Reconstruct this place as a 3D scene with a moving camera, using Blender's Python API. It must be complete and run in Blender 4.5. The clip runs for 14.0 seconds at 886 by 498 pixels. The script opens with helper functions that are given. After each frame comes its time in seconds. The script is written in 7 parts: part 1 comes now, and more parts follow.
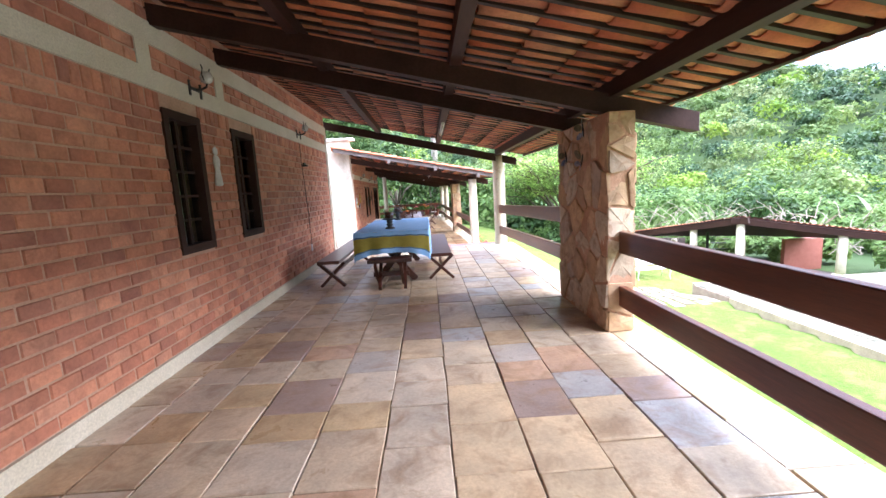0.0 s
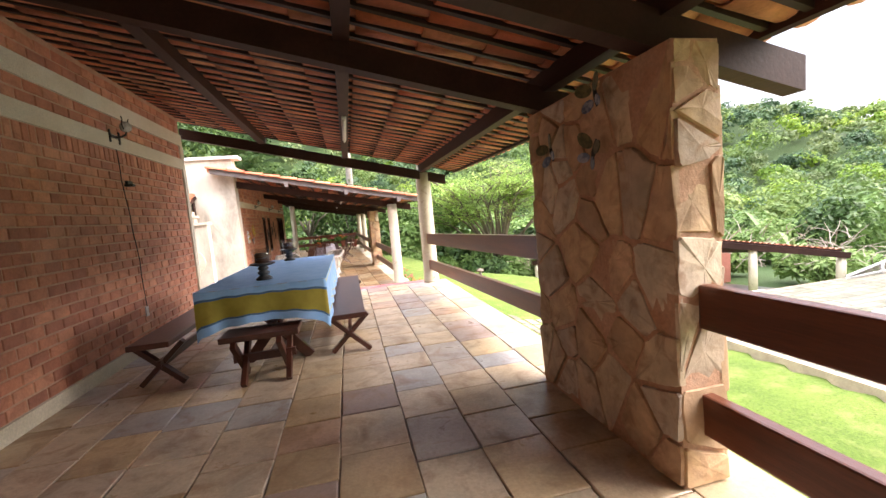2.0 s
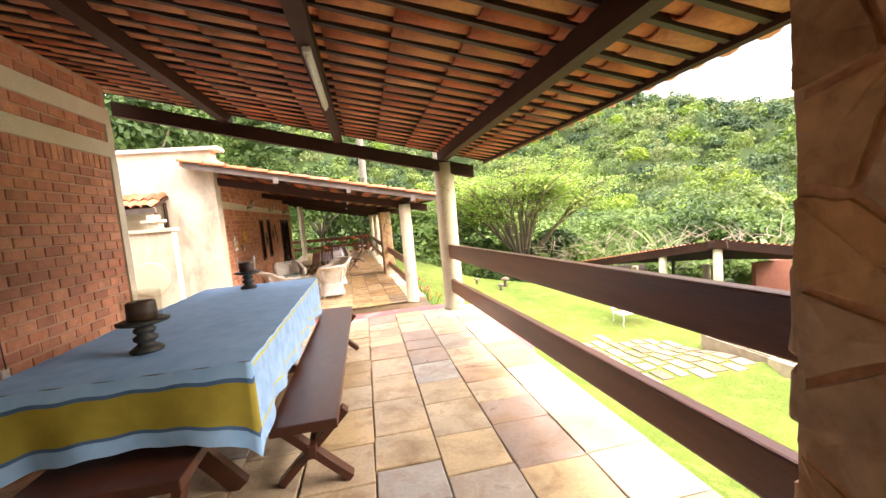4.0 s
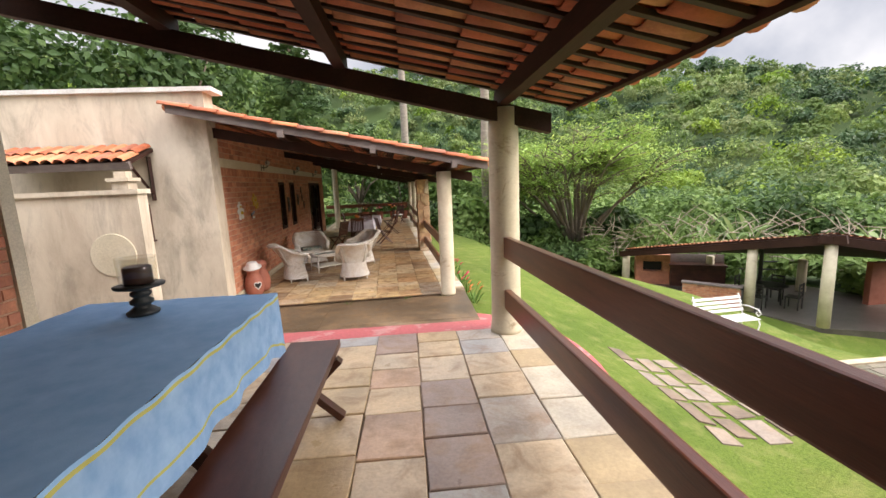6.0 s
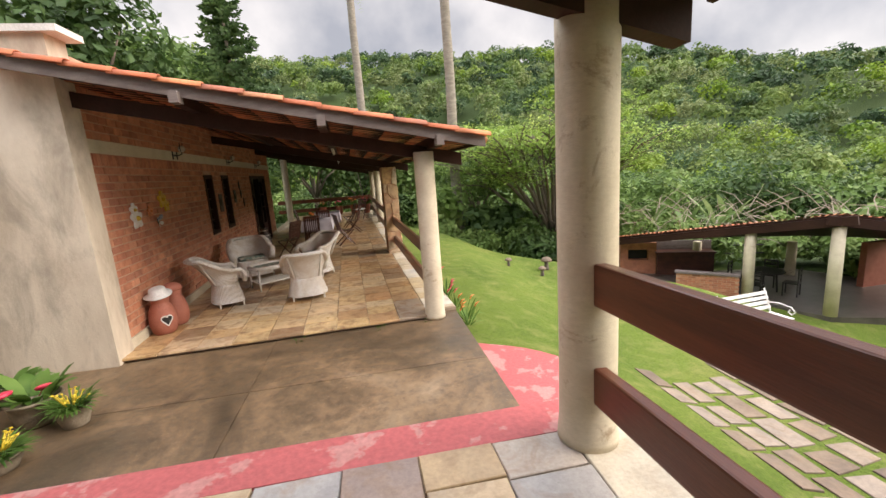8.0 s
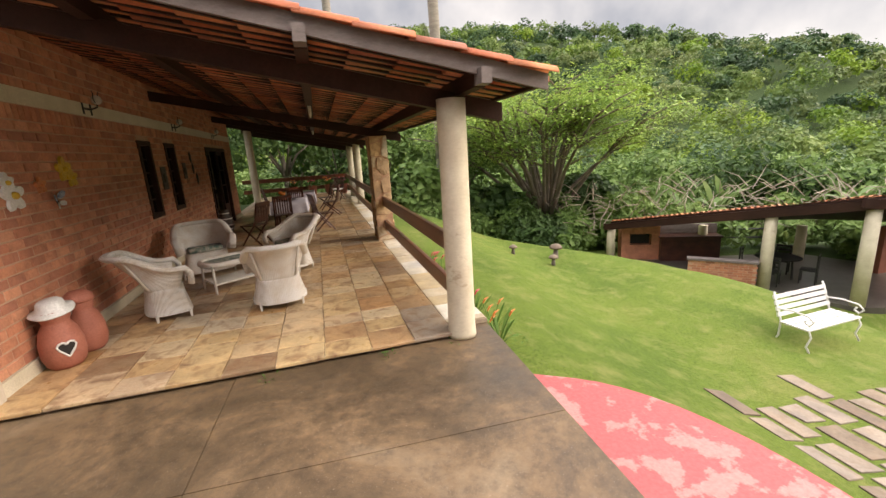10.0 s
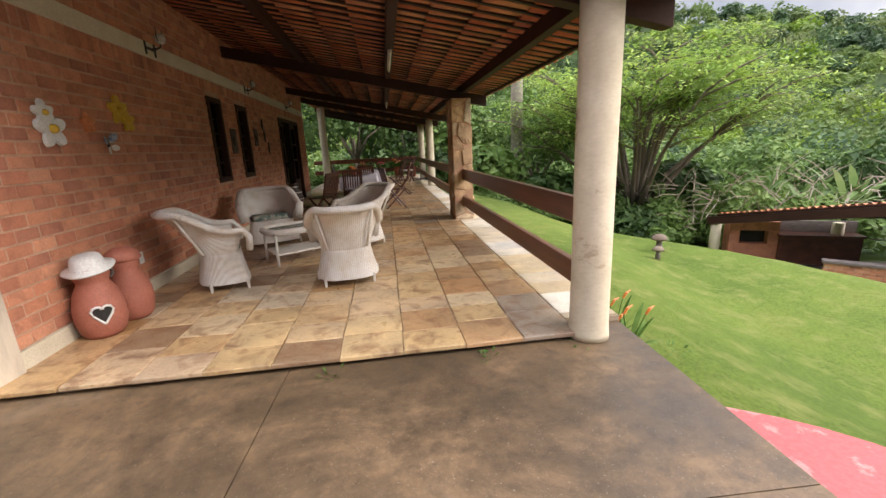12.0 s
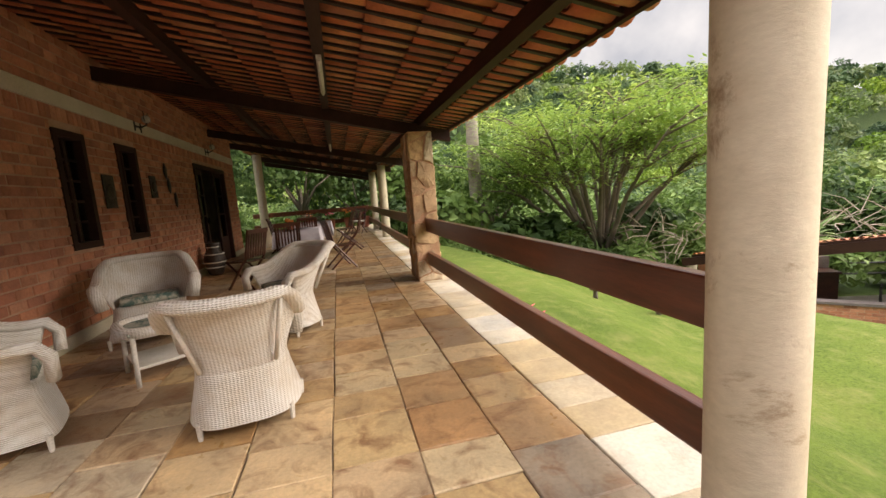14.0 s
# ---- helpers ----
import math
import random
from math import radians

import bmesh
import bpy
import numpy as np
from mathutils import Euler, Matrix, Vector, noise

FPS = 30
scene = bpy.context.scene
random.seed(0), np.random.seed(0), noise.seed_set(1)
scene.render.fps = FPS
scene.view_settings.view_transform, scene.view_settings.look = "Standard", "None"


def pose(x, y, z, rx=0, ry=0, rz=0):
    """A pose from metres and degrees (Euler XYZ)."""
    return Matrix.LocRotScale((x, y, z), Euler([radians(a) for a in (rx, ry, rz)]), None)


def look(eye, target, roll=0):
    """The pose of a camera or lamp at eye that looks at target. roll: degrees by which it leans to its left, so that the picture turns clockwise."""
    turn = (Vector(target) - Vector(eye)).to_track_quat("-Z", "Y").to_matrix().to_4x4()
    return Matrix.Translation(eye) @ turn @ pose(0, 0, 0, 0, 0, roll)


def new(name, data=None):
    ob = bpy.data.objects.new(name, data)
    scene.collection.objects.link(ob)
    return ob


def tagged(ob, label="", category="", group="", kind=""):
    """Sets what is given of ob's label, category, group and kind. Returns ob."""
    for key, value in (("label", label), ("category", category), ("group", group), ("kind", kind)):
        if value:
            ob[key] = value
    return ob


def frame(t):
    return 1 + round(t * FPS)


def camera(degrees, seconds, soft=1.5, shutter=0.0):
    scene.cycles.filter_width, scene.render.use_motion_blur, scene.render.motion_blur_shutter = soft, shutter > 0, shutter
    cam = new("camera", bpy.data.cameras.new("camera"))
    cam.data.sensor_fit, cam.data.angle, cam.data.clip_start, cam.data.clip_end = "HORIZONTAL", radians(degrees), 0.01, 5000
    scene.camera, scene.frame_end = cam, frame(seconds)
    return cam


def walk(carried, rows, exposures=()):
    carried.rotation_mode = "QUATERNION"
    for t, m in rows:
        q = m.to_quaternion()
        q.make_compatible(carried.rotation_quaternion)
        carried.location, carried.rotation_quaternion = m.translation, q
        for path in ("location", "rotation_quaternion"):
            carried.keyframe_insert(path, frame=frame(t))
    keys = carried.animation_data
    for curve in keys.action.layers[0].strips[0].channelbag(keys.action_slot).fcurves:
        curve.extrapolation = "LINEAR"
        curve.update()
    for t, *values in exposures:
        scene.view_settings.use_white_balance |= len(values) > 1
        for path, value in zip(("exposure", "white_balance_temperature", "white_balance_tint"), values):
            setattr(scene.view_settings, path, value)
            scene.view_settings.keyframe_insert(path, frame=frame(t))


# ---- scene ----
cam = camera(94.6, 14.0)
PATH = [
    (0, (0.916, 0.411, 1.415), (0.972, 2.389, 1.124), -3.3),
    (0.5, (1.007, 0.942, 1.38), (1.418, 2.875, 1.069), -4.7),
    (1, (1.039, 1.464, 1.389), (1.484, 3.398, 1.139), -7.4),
    (1.5, (1.13, 1.992, 1.367), (1.787, 3.875, 1.217), -5.1),
    (2, (1.14, 2.541, 1.364), (1.581, 4.483, 1.179), -4.9),
    (2.5, (1.224, 3.031, 1.368), (1.883, 4.904, 1.127), -5.4),
    (3, (1.29, 3.562, 1.382), (1.771, 5.492, 1.175), -5.2),
    (3.2, (1.293, 3.761, 1.377), (1.705, 5.713, 1.239), -6.0),
    (5.3, (1.753, 5.837, 1.521), (1.959, 7.809, 1.258), -0.7),
    (5.5, (1.733, 6.047, 1.497), (1.837, 8.029, 1.249), -0.8),
    (6, (1.736, 6.562, 1.473), (1.893, 8.53, 1.154), -2.4),
    (6.5, (1.721, 7.1, 1.457), (1.883, 9.044, 1.017), -4.3),
    (7, (1.671, 7.594, 1.429), (1.848, 9.53, 0.961), -6.0),
    (7.5, (1.675, 8.116, 1.431), (1.861, 10.074, 1.065), -5.2),
    (8, (1.639, 8.625, 1.411), (1.97, 10.562, 1.037), -4.0),
    (8.2, (1.628, 8.82, 1.413), (2.054, 10.727, 0.986), -3.8),
    (10.3, (1.335, 10.581, 1.16), (1.795, 12.471, 0.693), -3.3),
    (10.5, (1.327, 10.681, 1.115), (1.81, 12.575, 0.693), -3.7),
    (11, (1.244, 10.946, 1.028), (1.561, 12.885, 0.654), -5.0),
    (11.5, (1.172, 11.211, 0.865), (1.268, 13.175, 0.502), -4.2),
    (12, (1.126, 11.486, 0.776), (1.283, 13.42, 0.29), -2.7),
    (12.5, (1.176, 11.788, 0.755), (1.824, 13.615, 0.263), -0.8),
    (13, (1.199, 12.301, 0.627), (1.813, 14.158, 0.21), -1.3),
    (13.5, (1.182, 12.762, 0.678), (1.691, 14.657, 0.292), -2.7),
    (14, (1.238, 13.203, 0.713), (1.622, 15.147, 0.438), -4.3),
]
EXPOSURES = [(0.0, 2.65, 5500, 20), (0.5, 2.4, 5900, 20), (1.2, 2.25, 6300, 20), (2.2, 2.3, 6600, 20), (2.6, 2.4, 6800, 20), (3.0, 2.65, 7800, 20), (3.2, 2.7, 8000, 20), (5.3, 1.5, 6900, 16), (8.0, 1.05, 7100, 16), (10.5, 1.1, 7500, 16), (11.5, 1.15, 7700, 16), (12.0, 1.15, 6700, 16), (13.0, 1.15, 7000, 16), (14.0, 1.2, 7500, 16)]
walk(cam, [(t, look(eye, target, roll)) for t, eye, target, roll in PATH], EXPOSURES)

# ---- world, sun, exposure ----
world = bpy.data.worlds.new("sky")
scene.world = world
world.use_nodes = True
wn, wl = world.node_tree.nodes, world.node_tree.links
wn.clear()
w_out, w_bg = wn.new("ShaderNodeOutputWorld"), wn.new("ShaderNodeBackground")
w_sky, w_noise, w_ramp, w_mix = wn.new("ShaderNodeTexSky"), wn.new("ShaderNodeTexNoise"), wn.new("ShaderNodeValToRGB"), wn.new("ShaderNodeMix")
w_sky.sky_type, w_sky.sun_disc, w_sky.sun_elevation, w_sky.sun_rotation = "NISHITA", False, radians(33), radians(105)
w_noise.inputs["Scale"].default_value, w_noise.inputs["Detail"].default_value, w_noise.inputs["Roughness"].default_value = 2.6, 6, 0.52
w_ramp.color_ramp.elements[0].position, w_ramp.color_ramp.elements[0].color = 0.38, (1.95, 2.15, 2.5, 1)
w_ramp.color_ramp.elements[1].position, w_ramp.color_ramp.elements[1].color = 0.60, (4.1, 4.2, 4.35, 1)
w_mix.data_type, w_mix.inputs["Factor"].default_value = "RGBA", 0.93
wl.new(w_noise.outputs["Fac"], w_ramp.inputs["Fac"])
wl.new(w_sky.outputs["Color"], w_mix.inputs["A"])
wl.new(w_ramp.outputs["Color"], w_mix.inputs["B"])
# an overcast sky is brighter overhead than above the hills
w_co, w_sep, w_rise, w_mul = wn.new("ShaderNodeTexCoord"), wn.new("ShaderNodeSeparateXYZ"), wn.new("ShaderNodeMapRange"), wn.new("ShaderNodeVectorMath")
w_rise.inputs["From Min"].default_value, w_rise.inputs["From Max"].default_value = 0.36, 0.75
w_rise.inputs["To Min"].default_value, w_rise.inputs["To Max"].default_value = 1.0, 4.6
w_mul.operation = "MULTIPLY"
wl.new(w_co.outputs["Generated"], w_sep.inputs[0])
wl.new(w_sep.outputs["Z"], w_rise.inputs["Value"])
wl.new(w_mix.outputs["Result"], w_mul.inputs[0])
wl.new(w_rise.outputs["Result"], w_mul.inputs[1])
wl.new(w_mul.outputs[0], w_bg.inputs["Color"])
w_bg.inputs["Strength"].default_value = 0.115
wl.new(w_bg.outputs["Background"], w_out.inputs["Surface"])
sun = new("sun", bpy.data.lights.new("sun", "SUN"))
sun.data.energy, sun.data.angle, sun.data.color = 2.2, radians(45), (1.0, 0.94, 0.85)
sun.matrix_world = look((34, -9, 23), (0, 0, 0))


# ---- materials ----
def node_mat(name, rough=0.7, metal=0.0, spec=0.5):
    m = bpy.data.materials.new(name)
    m.use_nodes = True
    b = m.node_tree.nodes["Principled BSDF"]
    b.inputs["Roughness"].default_value, b.inputs["Metallic"].default_value = rough, metal
    b.inputs["Specular IOR Level"].default_value = spec
    return m, m.node_tree.nodes, m.node_tree.links, b


def ramp_of(nodes, stops):
    r = nodes.new("ShaderNodeValToRGB")
    while len(r.color_ramp.elements) < len(stops):
        r.color_ramp.elements.new(0.5)
    for e, (p, c) in zip(r.color_ramp.elements, stops):
        e.position, e.color = p, (*c, 1)
    return r


def mixer(nodes, links, a, b, fac, kind="MIX"):
    m = nodes.new("ShaderNodeMix")
    m.data_type, m.blend_type = "RGBA", kind
    for key, v in (("A", a), ("B", b), ("Factor", fac)):
        if isinstance(v, (int, float)):
            m.inputs[key].default_value = v
        elif isinstance(v, tuple):
            m.inputs[key].default_value = (*v, 1)
        else:
            links.new(v, m.inputs[key])
    return m.outputs["Result"]


def noise_of(nodes, links, scale, detail=5, rough=0.55, coord=None, stretch=None, distort=0.0):
    n = nodes.new("ShaderNodeTexNoise")
    n.inputs["Scale"].default_value, n.inputs["Detail"].default_value = scale, detail
    n.inputs["Roughness"].default_value, n.inputs["Distortion"].default_value = rough, distort
    if coord is not None:
        if stretch:
            mp = nodes.new("ShaderNodeMapping")
            mp.inputs["Scale"].default_value = stretch
            links.new(coord, mp.inputs["Vector"])
            coord = mp.outputs["Vector"]
        links.new(coord, n.inputs["Vector"])
    return n.outputs["Fac"]


def bump_of(nodes, links, bsdf, height, strength, dist=0.01):
    bp = nodes.new("ShaderNodeBump")
    bp.inputs["Strength"].default_value, bp.inputs["Distance"].default_value = strength, dist
    links.new(height, bp.inputs["Height"])
    links.new(bp.outputs["Normal"], bsdf.inputs["Normal"])


def world_coord(nodes):
    return nodes.new("ShaderNodeNewGeometry").outputs["Position"]


def piece_random(nodes, links):
    """One random number for each piece: objects and joined islands alike."""
    a, g = nodes.new("ShaderNodeObjectInfo"), nodes.new("ShaderNodeNewGeometry")
    s, f = nodes.new("ShaderNodeMath"), nodes.new("ShaderNodeMath")
    s.operation, f.operation = "ADD", "FRACT"
    links.new(a.outputs["Random"], s.inputs[0])
    links.new(g.outputs["Random Per Island"], s.inputs[1])
    links.new(s.outputs[0], f.inputs[0])
    return f.outputs[0]


def simple(name, dark, light, rough=0.7, scale=6, fine=60, bump=0.15, stretch=None, metal=0.0, spec=0.5, pos=(0.35, 0.7)):
    """Two-scale mottled surface in world metres."""
    m, n, l, b = node_mat(name, rough, metal, spec)
    p = world_coord(n)
    big = noise_of(n, l, scale, 6, 0.6, p, stretch)
    small = noise_of(n, l, fine, 4, 0.6, p, stretch)
    r = ramp_of(n, [(pos[0], dark), (pos[1], light)])
    l.new(big, r.inputs["Fac"])
    g = ramp_of(n, [(0.3, (0.72, 0.72, 0.72)), (0.7, (1.0, 1.0, 1.0))])
    l.new(small, g.inputs["Fac"])
    l.new(mixer(n, l, r.outputs["Color"], g.outputs["Color"], 1.0, "MULTIPLY"), b.inputs["Base Color"])
    if bump:
        bump_of(n, l, b, small, bump)
    return m


def pieces(name, palette, rough, stain=(0.45, 0.3, 0.18), stain_amount=0.5, bump=0.3, scale=5, spec=0.5, fine=45):
    """Pieces that each take one colour of a palette, with stains and grain on top."""
    m, n, l, b = node_mat(name, rough, 0, spec)
    rnd = piece_random(n, l)
    r = ramp_of(n, [(i / len(palette), c) for i, c in enumerate(palette)])
    r.color_ramp.interpolation = "CONSTANT"
    l.new(rnd, r.inputs["Fac"])
    p = world_coord(n)
    off = n.new("ShaderNodeVectorMath")
    off.operation = "ADD"
    sc = n.new("ShaderNodeMath")
    sc.operation = "MULTIPLY"
    sc.inputs[1].default_value = 37.0
    l.new(rnd, sc.inputs[0])
    l.new(p, off.inputs[0])
    l.new(sc.outputs[0], off.inputs[1])
    c = off.outputs[0]
    blot = noise_of(n, l, scale, 7, 0.62, c, None, 0.8)
    k = ramp_of(n, [(0.48, (0, 0, 0)), (0.68, (stain_amount,) * 3)])
    l.new(blot, k.inputs["Fac"])
    col = mixer(n, l, r.outputs["Color"], stain, k.outputs["Color"])
    tone = noise_of(n, l, scale * 0.6, 4, 0.5, c)
    t = ramp_of(n, [(0.3, (0.72, 0.72, 0.74)), (0.7, (1.12, 1.1, 1.06))])
    l.new(tone, t.inputs["Fac"])
    col = mixer(n, l, col, t.outputs["Color"], 1.0, "MULTIPLY")
    small = noise_of(n, l, fine, 5, 0.65, c)
    g = ramp_of(n, [(0.3, (0.8, 0.8, 0.8)), (0.7, (1.05, 1.05, 1.05))])
    l.new(small, g.inputs["Fac"])
    l.new(mixer(n, l, col, g.outputs["Color"], 1.0, "MULTIPLY"), b.inputs["Base Color"])
    rr = ramp_of(n, [(0.3, (rough - 0.13,) * 3), (0.75, (min(1, rough + 0.15),) * 3)])
    l.new(blot, rr.inputs["Fac"])
    l.new(rr.outputs["Color"], b.inputs["Roughness"])
    bump_of(n, l, b, small, bump, 0.006)
    return m


M_TILE = pieces("stone_tile", [(0.511, 0.401, 0.264), (0.565, 0.465, 0.337), (0.474, 0.347, 0.201), (0.547, 0.438, 0.310), (0.429, 0.383, 0.337), (0.502, 0.337, 0.228), (0.584, 0.492, 0.374), (0.392, 0.383, 0.374), (0.529, 0.401, 0.237), (0.328, 0.246, 0.210), (0.565, 0.438, 0.283), (0.492, 0.420, 0.328), (0.547, 0.456, 0.328), (0.520, 0.410, 0.264)], 0.38, (0.29, 0.18, 0.10), 0.65, 0.4, 4.5)
M_TILE_V2 = pieces("ochre_stone_tile", [(0.559, 0.395, 0.203), (0.482, 0.279, 0.134), (0.616, 0.482, 0.299), (0.444, 0.279, 0.144), (0.318, 0.212, 0.125), (0.597, 0.433, 0.231), (0.501, 0.375, 0.251), (0.597, 0.501, 0.356), (0.549, 0.366, 0.183), (0.34, 0.27, 0.20), (0.588, 0.433, 0.270), (0.559, 0.356, 0.183), (0.433, 0.260, 0.115), (0.530, 0.366, 0.193), (0.607, 0.444, 0.260)], 0.38, (0.24, 0.12, 0.06), 0.85, 0.5, 5.5)
M_EDGE = pieces("edge_stone", [(0.515, 0.468, 0.374), (0.484, 0.406, 0.281), (0.530, 0.499, 0.429), (0.452, 0.351, 0.203)], 0.55, (0.4, 0.3, 0.2), 0.4, 0.4, 5)
M_BRICK = pieces("red_brick", [(0.538, 0.224, 0.129), (0.582, 0.258, 0.151), (0.482, 0.190, 0.112), (0.616, 0.291, 0.174), (0.549, 0.235, 0.134), (0.437, 0.179, 0.112)], 0.8, (0.28, 0.11, 0.07), 0.4, 0.5, 6)
M_STONE = pieces("pillar_stone", [(0.58, 0.40, 0.24), (0.64, 0.50, 0.34), (0.50, 0.33, 0.19), (0.66, 0.55, 0.41), (0.60, 0.40, 0.22), (0.48, 0.37, 0.27), (0.62, 0.41, 0.25)], 0.75, (0.32, 0.18, 0.10), 0.75, 1.0, 7, 0.4, 13)
M_ROOFTILE = pieces("clay_roof_tile", [(0.522, 0.152, 0.060), (0.576, 0.200, 0.080), (0.450, 0.120, 0.048), (0.558, 0.224, 0.104), (0.504, 0.160, 0.072), (0.576, 0.256, 0.128), (0.378, 0.128, 0.072)], 0.75, (0.30, 0.11, 0.06), 0.5, 0.4, 6)
M_PAVER = pieces("worn_paver", [(0.211, 0.164, 0.122), (0.255, 0.206, 0.160), (0.176, 0.134, 0.101), (0.273, 0.227, 0.185)], 0.85, (0.24, 0.17, 0.12), 0.6, 0.7, 5, 0.3, 25)
M_DECK = pieces("mossy_deck_stone", [(0.17, 0.155, 0.115), (0.20, 0.18, 0.135), (0.15, 0.145, 0.105), (0.21, 0.18, 0.14)], 0.9, (0.10, 0.11, 0.06), 0.6, 0.6, 3, 0.2, 25)
M_MORTAR = simple("mortar", (0.48, 0.29, 0.19), (0.60, 0.39, 0.27), 0.9, 5, 60, 0.3)
M_GROUT = simple("dark_grout", (0.27, 0.205, 0.145), (0.40, 0.315, 0.23), 0.9, 5, 60, 0.3)
M_STONE_JOINT = simple("orange_joint", (0.46, 0.24, 0.14), (0.60, 0.38, 0.25), 0.9, 6, 50, 0.4)
M_CREAM = simple("cream_paint", (0.60, 0.54, 0.40), (0.70, 0.64, 0.50), 0.7, 3, 80, 0.1)
M_WOOD = simple("dark_stained_wood", (0.030, 0.012, 0.009), (0.055, 0.023, 0.016), 0.62, 3, 40, 0.15, (1, 0.15, 1), 0, 0.2)
M_RAIL = simple("rail_wood", (0.085, 0.024, 0.012), (0.190, 0.056, 0.025), 0.28, 3, 50, 0.12, (3, 0.25, 3))
M_RAFTER = simple("dark_rafter_wood", (0.021, 0.009, 0.006), (0.040, 0.017, 0.011), 0.6, 3, 40, 0.15)
M_GREYWOOD = simple("weathered_beam_end", (0.14, 0.11, 0.10), (0.22, 0.18, 0.165), 0.75, 5, 50, 0.25, (1, 1, 4))
M_FURN = simple("reddish_brown_wood", (0.055, 0.017, 0.011), (0.115, 0.038, 0.022), 0.36, 5, 60, 0.12, (0.6, 0.2, 1))
# near-black colour that stands in for shade inside rooms, jar and oven
M_INSHADE = simple("interior_shade", (0.018, 0.016, 0.015), (0.03, 0.027, 0.024), 0.9, 3, 30, 0)
M_BLACK = simple("black_iron", (0.012, 0.011, 0.011), (0.025, 0.023, 0.022), 0.5, 10, 60, 0.1)
M_RED = simple("worn_red_paint", (0.47, 0.10, 0.10), (0.50, 0.22, 0.20), 0.6, 3.2, 30, 0.3, None, 0, 0.5, (0.54, 0.575))
M_WICKER_SMOOTH = simple("white_wicker_rim", (0.66, 0.62, 0.55), (0.79, 0.76, 0.71), 0.7, 8, 90, 0.4)
M_TERRA = simple("terracotta", (0.34, 0.11, 0.07), (0.42, 0.15, 0.10), 0.7, 5, 60, 0.2)
M_WHITE = simple("white_paint", (0.62, 0.61, 0.58), (0.78, 0.77, 0.74), 0.55, 5, 60, 0.1)


def patio_material():
    m, n, l, b = node_mat("stained_concrete", 0.55)
    p = world_coord(n)
    big = noise_of(n, l, 0.9, 12, 0.74, p, None, 0.5)
    r = ramp_of(n, [(0.32, (0.055, 0.041, 0.027)), (0.46, (0.10, 0.068, 0.040)), (0.56, (0.165, 0.108, 0.060)), (0.70, (0.23, 0.17, 0.11))])
    l.new(big, r.inputs["Fac"])
    med = noise_of(n, l, 9, 9, 0.75, p)
    g = ramp_of(n, [(0.3, (0.55, 0.55, 0.57)), (0.5, (0.95, 0.94, 0.92)), (0.72, (1.25, 1.2, 1.12))])
    l.new(med, g.inputs["Fac"])
    col = mixer(n, l, r.outputs["Color"], g.outputs["Color"], 1.0, "MULTIPLY")
    speck = noise_of(n, l, 90, 3, 0.6, p)
    sr = ramp_of(n, [(0.64, (0, 0, 0)), (0.72, (0.55, 0.55, 0.55))])
    l.new(speck, sr.inputs["Fac"])
    col = mixer(n, l, col, (0.4, 0.35, 0.28), sr.outputs["Color"])
    l.new(col, b.inputs["Base Color"])
    rr = ramp_of(n, [(0.35, (0.35,) * 3), (0.65, (0.7,) * 3)])
    l.new(big, rr.inputs["Fac"])
    l.new(rr.outputs["Color"], b.inputs["Roughness"])
    bump_of(n, l, b, med, 0.5, 0.008)
    return m


def stucco_material():
    m, n, l, b = node_mat("weathered_stucco", 0.85)
    p = world_coord(n)
    streak = noise_of(n, l, 1.2, 8, 0.65, p, (1.7, 1.7, 0.65), 0.4)
    r = ramp_of(n, [(0.30, (0.42, 0.35, 0.27)), (0.5, (0.56, 0.49, 0.39)), (0.7, (0.66, 0.59, 0.48))])
    l.new(streak, r.inputs["Fac"])
    mould = noise_of(n, l, 1.5, 9, 0.70, p, (1.6, 1.6, 0.6), 0.5)
    k = ramp_of(n, [(0.49, (0, 0, 0)), (0.68, (0.6,) * 3)])
    l.new(mould, k.inputs["Fac"])
    col = mixer(n, l, r.outputs["Color"], (0.22, 0.19, 0.15), k.outputs["Color"])
    l.new(col, b.inputs["Base Color"])
    bump_of(n, l, b, noise_of(n, l, 45, 5, 0.6, p), 0.25, 0.01)
    return m


def ground_material():
    """Mown lawn near the house, dark forest floor further away."""
    m, n, l, b = node_mat("grass_ground", 0.9, 0, 0.2)
    p = world_coord(n)
    big = noise_of(n, l, 0.5, 6, 0.6, p)
    r = ramp_of(n, [(0.30, (0.080, 0.130, 0.020)), (0.55, (0.118, 0.170, 0.028)), (0.75, (0.175, 0.195, 0.050))])
    l.new(big, r.inputs["Fac"])
    fine = noise_of(n, l, 30, 7, 0.78, p)
    g = ramp_of(n, [(0.32, (0.42, 0.48, 0.36)), (0.68, (1.25, 1.2, 1.15))])
    l.new(fine, g.inputs["Fac"])
    lawn = mixer(n, l, r.outputs["Color"], g.outputs["Color"], 1.0, "MULTIPLY")
    patch = noise_of(n, l, 2.6, 7, 0.68, p)
    pr = ramp_of(n, [(0.50, (0, 0, 0)), (0.70, (0.75, 0.75, 0.75))])
    l.new(patch, pr.inputs["Fac"])
    lawn = mixer(n, l, lawn, (0.20, 0.205, 0.065), pr.outputs["Color"])
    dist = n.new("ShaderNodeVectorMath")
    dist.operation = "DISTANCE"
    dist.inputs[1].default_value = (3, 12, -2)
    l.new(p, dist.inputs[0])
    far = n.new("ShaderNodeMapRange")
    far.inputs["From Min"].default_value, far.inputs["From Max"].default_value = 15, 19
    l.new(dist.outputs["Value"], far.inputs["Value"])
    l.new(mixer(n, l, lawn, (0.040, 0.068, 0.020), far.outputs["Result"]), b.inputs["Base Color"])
    bump_of(n, l, b, fine, 0.8, 0.03)
    return m


